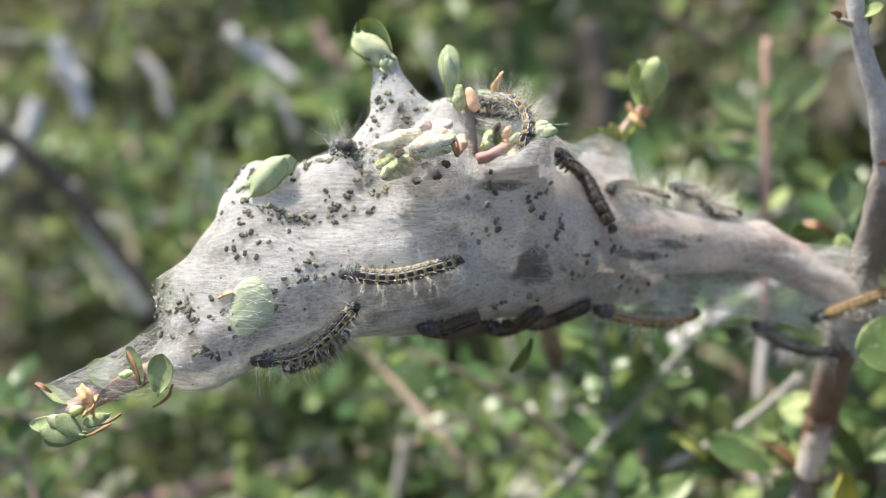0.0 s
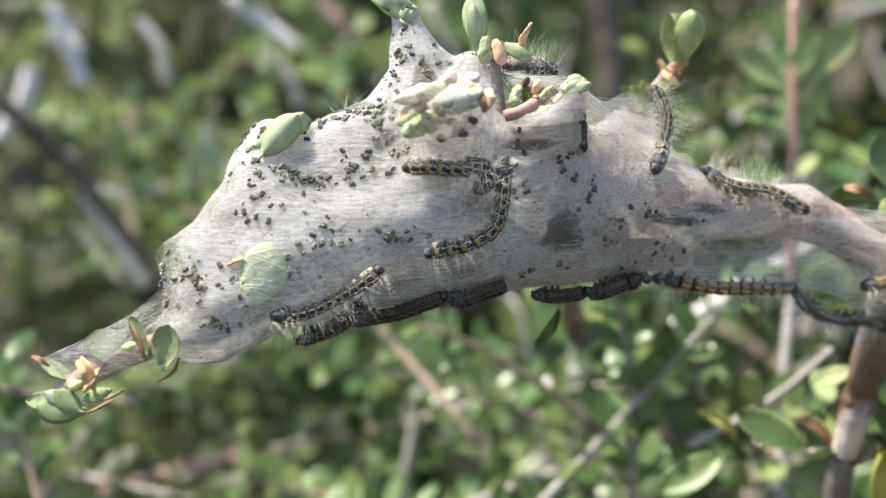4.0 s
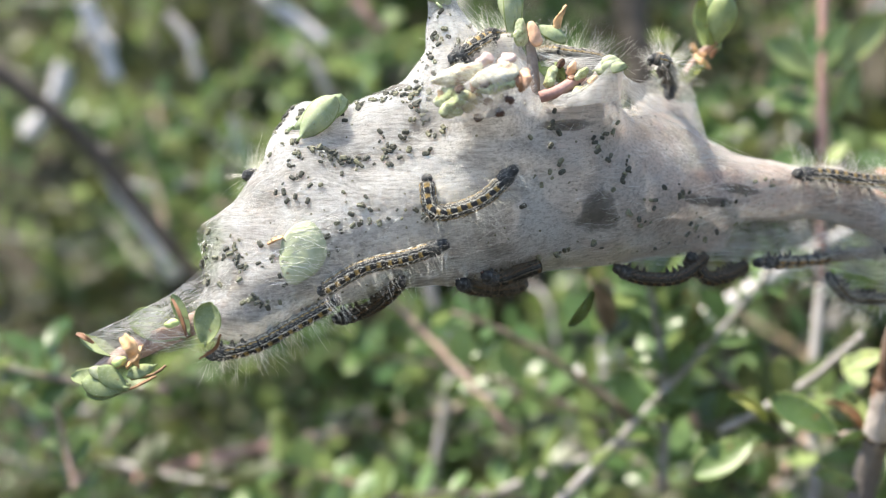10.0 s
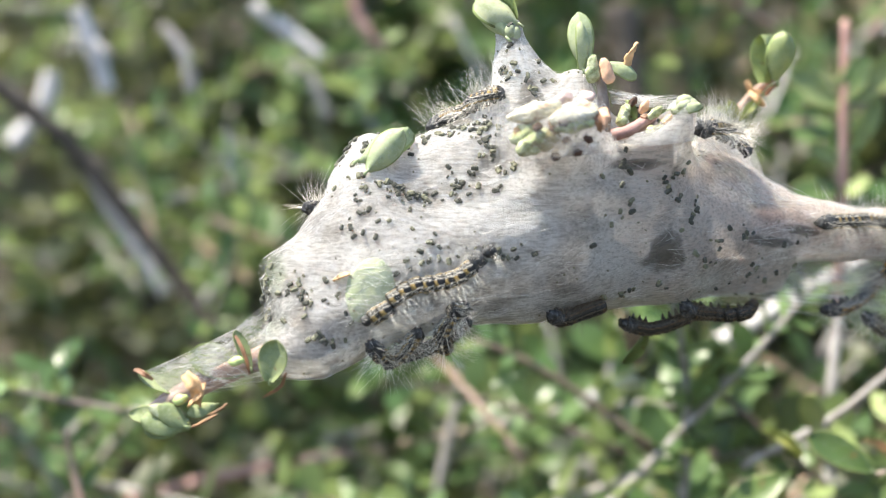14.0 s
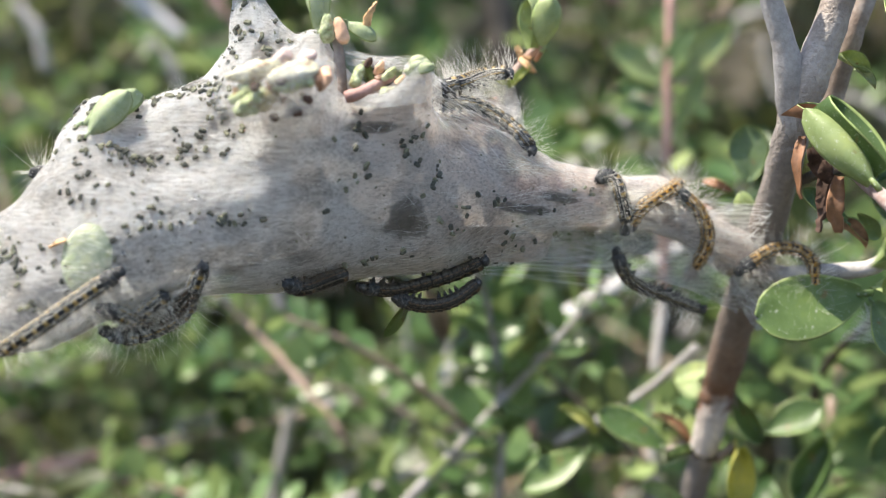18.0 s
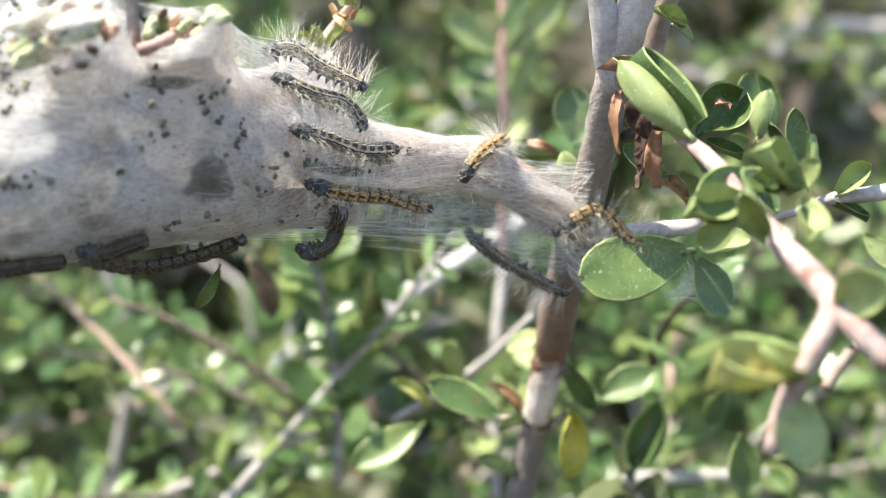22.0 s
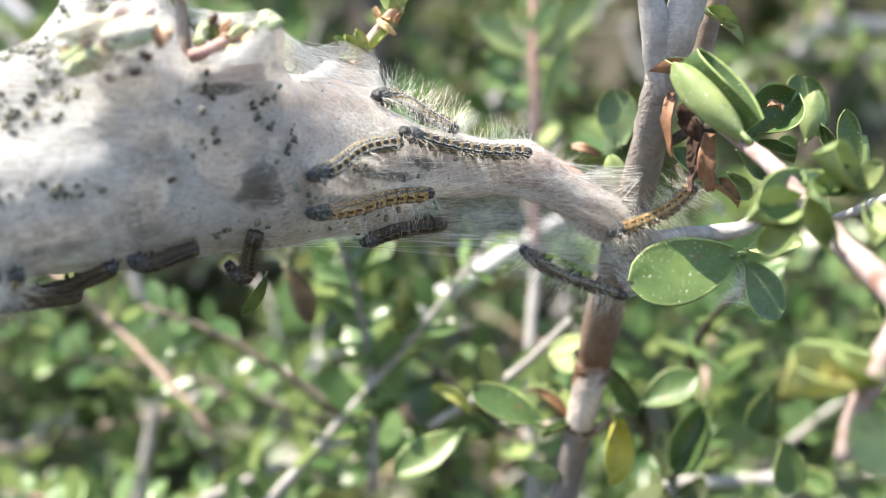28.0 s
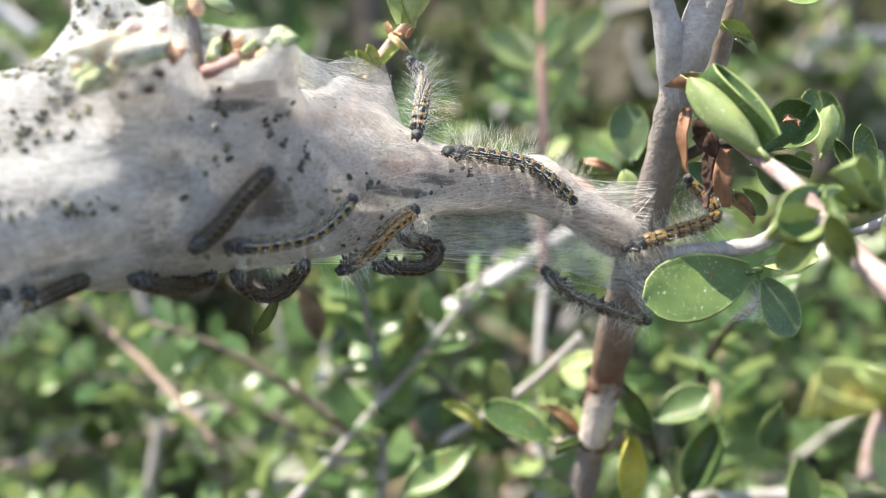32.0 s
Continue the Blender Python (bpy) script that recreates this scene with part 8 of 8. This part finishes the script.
    worm_n.at(30, (26.4, 22.9, -17.3), (33.7, 27.4, -16.9), (42.2, 31.4, -17.4), (49.4, 33.2, -20.9))
    worm_n.at(31, (26.4, 23.1, -17.2), (34.1, 27.9, -16.6), (42.6, 31.8, -16.9), (50.9, 34.5, -20.3))
    worm_n.at(32, (27.0, 24.2, -15.8), (34.3, 28.3, -16.3), (42.6, 31.1, -18.1), (50.9, 34.0, -24.5))
    worm_o.at(0, (-1.5, 10.0, 2.4), (-4.5, 9.0, 3.6), (-8.0, 9.0, 4.2), (-12.0, 9.0, 4.0))
    worm_o.at(6, (-3.0, 9.0, 3.6), (-6.5, 9.0, 4.7), (-9.5, 9.0, 4.7), (-13.0, 9.0, 4.0))
    worm_o.at(10, (1.5, 11.0, 1.0), (-1.5, 10.0, 2.4), (-5.0, 9.0, 3.0), (-9.0, 9.0, 3.6))
    worm_o.at(13, (4.2, 5.0, -5.5), (5.1, 4.7, -5.1), (6.1, 4.3, -4.6), (8.1, 13.8, -3.7))
    worm_o.at(16, (2.9, -1.2, -2.1), (4.5, 0.7, -1.4), (5.9, 0.5, -1.3), (7.3, 0.4, -1.5))
    worm_o.at(17, (3.0, -1.1, -2.1), (5.0, 0.7, -1.6), (6.9, 0.5, -1.6), (9.4, 9.6, -1.1))
    worm_o.at(18, (2.4, 12.7, -2.7), (6.9, 12.7, -1.4), (10.6, 21.0, 1.0), (16.2, 21.0, 1.7))
    worm_o.at(18.5, (0.9, -0.8, -4.7), (5.0, 4.3, -3.1), (9.0, 1.9, -1.9), (14.1, 12.1, -1.1))
    worm_o.at(19, (1.6, 12.1, -3.3), (6.6, 12.1, -1.6), (11.1, 21.0, -1.0), (16.3, 21.0, -4.8))
    worm_o.at(20, (1.2, 18.9, -3.3), (7.0, 18.9, -2.0), (13.8, 21.0, -0.7), (19.9, 21.0, -2.4))
    worm_o.at(21, (3.2, 12.9, -4.5), (7.8, 13.1, -2.5), (14.2, 21.0, -3.6), (22.7, 21.0, -9.0))
    worm_o.at(22, (6.5, 21.0, -2.5), (11.5, 21.0, -2.1), (16.3, 21.0, -5.2), (23.7, 21.0, -8.6))
    worm_o.at(23, (6.3, 21.0, -2.0), (11.9, 21.0, -2.5), (17.3, 21.0, -6.6), (20.5, 21.0, -0.2))
    worm_o.at(24, (5.9, 21.0, -2.2), (11.9, 21.0, -2.4), (16.8, 21.0, -5.7), (22.6, 21.0, -0.2))
    worm_o.at(25, (6.2, 21.0, -2.4), (12.8, 21.0, -2.5), (19.4, 21.0, -6.1), (26.1, 21.0, -11.8))
    worm_o.at(28, (17.3, 25.7, -8.6), (21.8, 30.0, -8.8), (26.8, 29.6, -11.9), (31.5, 28.6, -14.5))
    worm_o.at(29, (19.2, 24.7, -10.0), (24.5, 29.0, -11.0), (30.4, 28.8, -14.0), (36.4, 29.8, -15.9))
    worm_o.at(30, (20.1, 22.9, -11.4), (22.3, 29.7, -8.9), (24.8, 29.1, -9.3), (26.8, 29.8, -11.8))
    worm_o.at(31, (21.8, 38.8, -4.0), (24.4, 30.5, -5.8), (24.8, 29.1, -9.5), (21.9, 22.2, -13.5))
    worm_o.at(32, (21.5, 42.0, 2.7), (23.9, 42.4, -0.9), (23.1, 30.2, -7.5), (21.9, 27.1, -13.3))
    worm_p.at(0, (26.0, 29.8, -8.9), (30.7, 31.8, -9.9), (35.4, 34.1, -13.3), (40.1, 34.9, -14.4))
    worm_p.at(1, (20.3, 32.1, -8.6), (24.1, 24.5, -13.0), (29.8, 25.4, -16.9), (38.5, 29.2, -18.2))
    worm_p.at(2, (26.5, 23.2, -16.9), (31.2, 26.1, -17.0), (36.9, 28.7, -17.6), (43.4, 31.2, -18.6))
    worm_p.at(3, (24.7, 24.8, -13.1), (29.3, 25.3, -16.6), (36.7, 28.7, -17.4), (44.3, 31.0, -20.2))
    worm_p.at(6, (30.1, 27.0, -15.2), (36.7, 29.4, -16.5), (43.6, 31.3, -18.3), (51.3, 34.4, -21.2))
    worm_p.at(7, (34.8, 27.8, -17.5), (42.6, 30.8, -18.8), (50.9, 34.6, -20.3), (61.4, 40.7, -20.7))
    worm_p.at(8, (35.7, 28.0, -17.7), (40.0, 30.0, -18.4), (45.6, 31.7, -19.1), (52.0, 36.2, -19.6))
    worm_p.at(9, (35.7, 28.0, -18.0), (42.2, 30.7, -19.0), (50.1, 34.0, -19.7), (58.1, 40.0, -20.2))
    worm_p.at(10, (35.9, 28.2, -17.5), (41.8, 31.1, -17.6), (48.5, 33.6, -18.4), (56.0, 39.3, -19.3))
    worm_p.at(11, (30.6, 25.2, -18.3), (36.3, 28.2, -17.9), (42.9, 31.4, -17.5), (50.7, 34.5, -20.0))
    worm_p.at(12, (33.0, 26.3, -19.0), (37.8, 28.9, -18.5), (42.2, 31.2, -17.7), (46.4, 32.2, -18.5))
    worm_p.at(13, (28.2, 23.6, -19.2), (34.0, 26.8, -18.8), (38.8, 29.3, -18.4), (44.6, 31.6, -18.3))
    worm_p.at(16, (29.4, 24.8, -17.7), (32.9, 27.0, -17.0), (36.3, 28.4, -17.6), (39.7, 29.7, -18.7))
    worm_p.at(17, (22.8, 28.7, -10.5), (27.4, 29.9, -12.2), (31.1, 27.2, -15.6), (35.8, 27.5, -19.3))
    worm_p.at(18, (32.7, 26.9, -17.1), (34.3, 28.2, -16.3), (35.9, 28.4, -17.4), (36.7, 27.9, -19.8))
    worm_p.at(18.5, (36.1, 28.9, -16.8), (40.0, 31.4, -16.1), (43.8, 32.9, -16.0), (47.7, 33.9, -17.0))
    worm_p.at(19, (22.3, 20.6, -16.5), (27.8, 24.6, -16.2), (34.2, 28.4, -16.2), (41.2, 30.9, -17.8))
    worm_p.at(20, (34.4, 27.9, -24.2), (31.2, 25.3, -21.0), (31.2, 26.8, -16.2), (39.8, 30.5, -17.2))
    worm_p.at(21, (18.8, 18.0, -19.3), (24.2, 21.2, -19.8), (30.4, 25.1, -18.8), (37.9, 29.9, -16.6))
    worm_p.at(22, (12.0, 13.0, -16.4), (17.4, 17.4, -17.7), (23.1, 20.7, -19.4), (29.3, 24.4, -19.1))
    worm_p.at(23, (13.0, 13.4, -20.7), (13.2, 14.0, -17.4), (16.9, 17.5, -15.7), (23.6, 21.2, -17.5))
    worm_p.at(24, (14.6, 16.2, -24.4), (17.2, 17.1, -21.1), (17.8, 17.8, -16.6), (25.0, 21.6, -18.4))
    worm_p.at(25, (8.1, 8.5, -19.4), (12.2, 12.6, -20.0), (17.6, 17.2, -18.5), (22.7, 20.7, -17.1))
    worm_p.at(28, (6.8, 8.3, -23.5), (10.3, 10.9, -22.1), (14.9, 15.3, -18.8), (21.5, 19.9, -17.3))
    worm_p.at(29, (23.3, 25.6, -27.6), (18.5, 19.0, -24.3), (16.6, 16.7, -18.3), (21.2, 19.8, -16.9))
    worm_p.at(30, (8.2, 10.0, -25.4), (12.3, 13.3, -23.0), (15.6, 15.8, -18.7), (21.2, 20.1, -16.3))
    worm_p.at(31, (2.2, 7.6, -28.3), (8.0, 10.4, -26.3), (12.5, 13.4, -23.0), (18.3, 17.8, -20.5))
    worm_p.at(32, (-8.2, 5.5, -31.8), (-1.7, 8.4, -31.3), (5.4, 10.6, -29.5), (11.6, 12.9, -24.0))
    worm_q.at(19, (-47.1, 0.7, -44.4), (-43.0, 2.6, -43.1), (-38.4, -0.1, -40.6), (-34.7, -3.4, -37.2))
    worm_q.at(20, (-18.7, 5.5, -37.2), (-17.0, 13.7, -38.3), (-13.4, 15.4, -38.8), (-9.3, 17.1, -38.0))
    worm_q.at(21, (-18.8, 5.3, -37.2), (-17.2, 7.6, -37.4), (-15.9, 10.2, -37.5), (-13.9, 15.1, -37.8))
    worm_q.at(22, (-35.8, -0.5, -39.5), (-33.7, 1.2, -39.4), (-31.5, 2.6, -39.2), (-29.0, 3.0, -38.8))
    worm_q.at(25, (-16.7, 6.5, -36.7), (-15.1, 9.3, -37.0), (-13.7, 14.4, -37.3), (-12.0, 16.0, -37.1))
    worm_q.at(28, (-41.1, 3.3, -42.4), (-35.7, 5.9, -41.5), (-30.2, 8.5, -40.1), (-23.4, 2.9, -37.5))
    worm_q.at(29, (-34.1, 6.6, -40.5), (-28.8, 8.2, -39.9), (-21.8, 4.4, -37.8), (-15.8, 3.5, -34.7))
    worm_q.at(30, (-23.7, 1.1, -36.6), (-18.0, 2.1, -35.1), (-13.0, 3.6, -33.0), (-7.4, 5.1, -30.8))
    worm_q.at(31, (-18.4, 1.4, -34.6), (-13.7, 3.4, -33.3), (-9.3, 3.2, -29.9), (-8.3, 1.5, -25.4))
    worm_q.at(32, (-13.1, 2.6, -32.2), (-9.0, 2.6, -28.6), (-5.4, 2.4, -24.3), (-1.1, 2.6, -20.1))
    worm_s.at(28, (-20.7, 2.4, -36.5), (-19.6, 4.4, -37.1), (-18.5, 5.6, -37.3), (-17.2, 5.9, -36.8))
    worm_s.at(29, (-21.3, 6.3, -38.3), (-19.8, 12.1, -38.9), (-17.2, 13.1, -38.7), (-14.5, 10.5, -37.1))
    worm_s.at(30, (-17.2, 4.7, -36.2), (-15.1, 8.8, -36.9), (-12.8, 12.2, -36.9), (-10.6, 11.2, -36.1))
    worm_s.at(31, (-15.6, 5.8, -36.0), (-14.6, 9.3, -36.8), (-13.8, 13.2, -37.3), (-12.2, 9.9, -36.1))
    worm_s.at(32, (-22.2, 1.8, -36.6), (-18.8, 6.7, -37.7), (-15.5, 13.8, -38.0), (-11.2, 12.6, -36.6))
    worm_t.at(0, (-58.0, 11.0, -17.0), (-54.5, 12.5, -16.0), (-50.0, 13.0, -15.0), (-45.0, 13.0, -14.0))
    worm_t.at(3.5, (-59.5, 9.0, -17.5), (-56.0, 12.0, -16.5), (-52.0, 13.0, -15.5), (-47.0, 13.0, -14.5))
    worm_t.at(6, (-64.2, 2.5, -18.6), (-59.5, 8.5, -18.0), (-55.0, 12.0, -16.5), (-49.0, 13.0, -15.0))
    worm_t.at(9, (-64.2, 2.5, -18.6), (-60.5, 8.5, -19.0), (-56.0, 12.0, -17.0), (-50.0, 13.0, -15.0))
    worm_t.at(13, (-64.2, 2.5, -18.6), (-59.5, 9.5, -18.5), (-55.0, 12.5, -16.5), (-49.0, 13.0, -15.0))
    worm_v.at(0, (-38.0, 5.8, -3.6), (-36.9, 6.0, -2.7), (-35.9, 6.2, -2.7), (-34.8, 6.4, -3.0))
    worm_v.at(1, (-43.6, 6.4, -3.7), (-42.4, 6.3, -3.1), (-41.3, 6.3, -3.4), (-39.1, 6.0, -4.1))
    worm_v.at(2.5, (-42.0, 9.0, -5.5), (-40.0, 11.0, -5.5), (-37.0, 12.0, -6.0), (-33.0, 13.0, -6.0))
    worm_v.at(9.4, (-36.0, 11.5, -5.5), (-33.0, 12.0, -4.0), (-30.0, 12.0, -2.0), (-27.0, 13.0, 0.0))
    worm_v.at(10, (-26.4, 0.1, 1.4), (-24.9, 0.2, 2.3), (-23.5, 0.4, 3.3), (-21.4, 1.0, 4.7))
    worm_v.at(11, (-25.1, 1.8, 8.2), (-23.7, 2.2, 7.9), (-21.3, 2.4, 7.2), (-18.7, 1.2, 5.1))
    worm_v.at(12, (-37.8, 6.1, -4.1), (-33.7, 6.3, 1.6), (-27.6, 0.8, 4.6), (-21.4, 2.4, 7.1))
    worm_v.at(13, (-42.3, 6.4, -3.7), (-37.8, 6.8, -0.6), (-32.5, 3.9, 1.7), (-27.7, 0.7, 3.3))
    worm_v.at(16, (-43.2, 6.4, -4.5), (-39.7, 6.4, -2.4), (-35.6, 6.6, -0.4), (-31.1, 1.9, 0.1))
    worm_v.at(17, (-42.6, 6.3, -4.5), (-40.1, 6.3, -3.5), (-37.1, 6.5, -2.2), (-34.2, 5.8, -2.9))
    worm_v.at(18.5, (-44.0, 12.0, -9.5), (-41.0, 13.0, -9.0), (-38.0, 13.5, -8.5), (-34.0, 14.0, -8.0))
    for worm in (worm_a, worm_b, worm_d, worm_e1, worm_e2, worm_e3, worm_f, worm_g, worm_k, worm_l, worm_m, worm_n, worm_o, worm_p, worm_q, worm_s, worm_t, worm_v):
        worm.crawl()


motions()
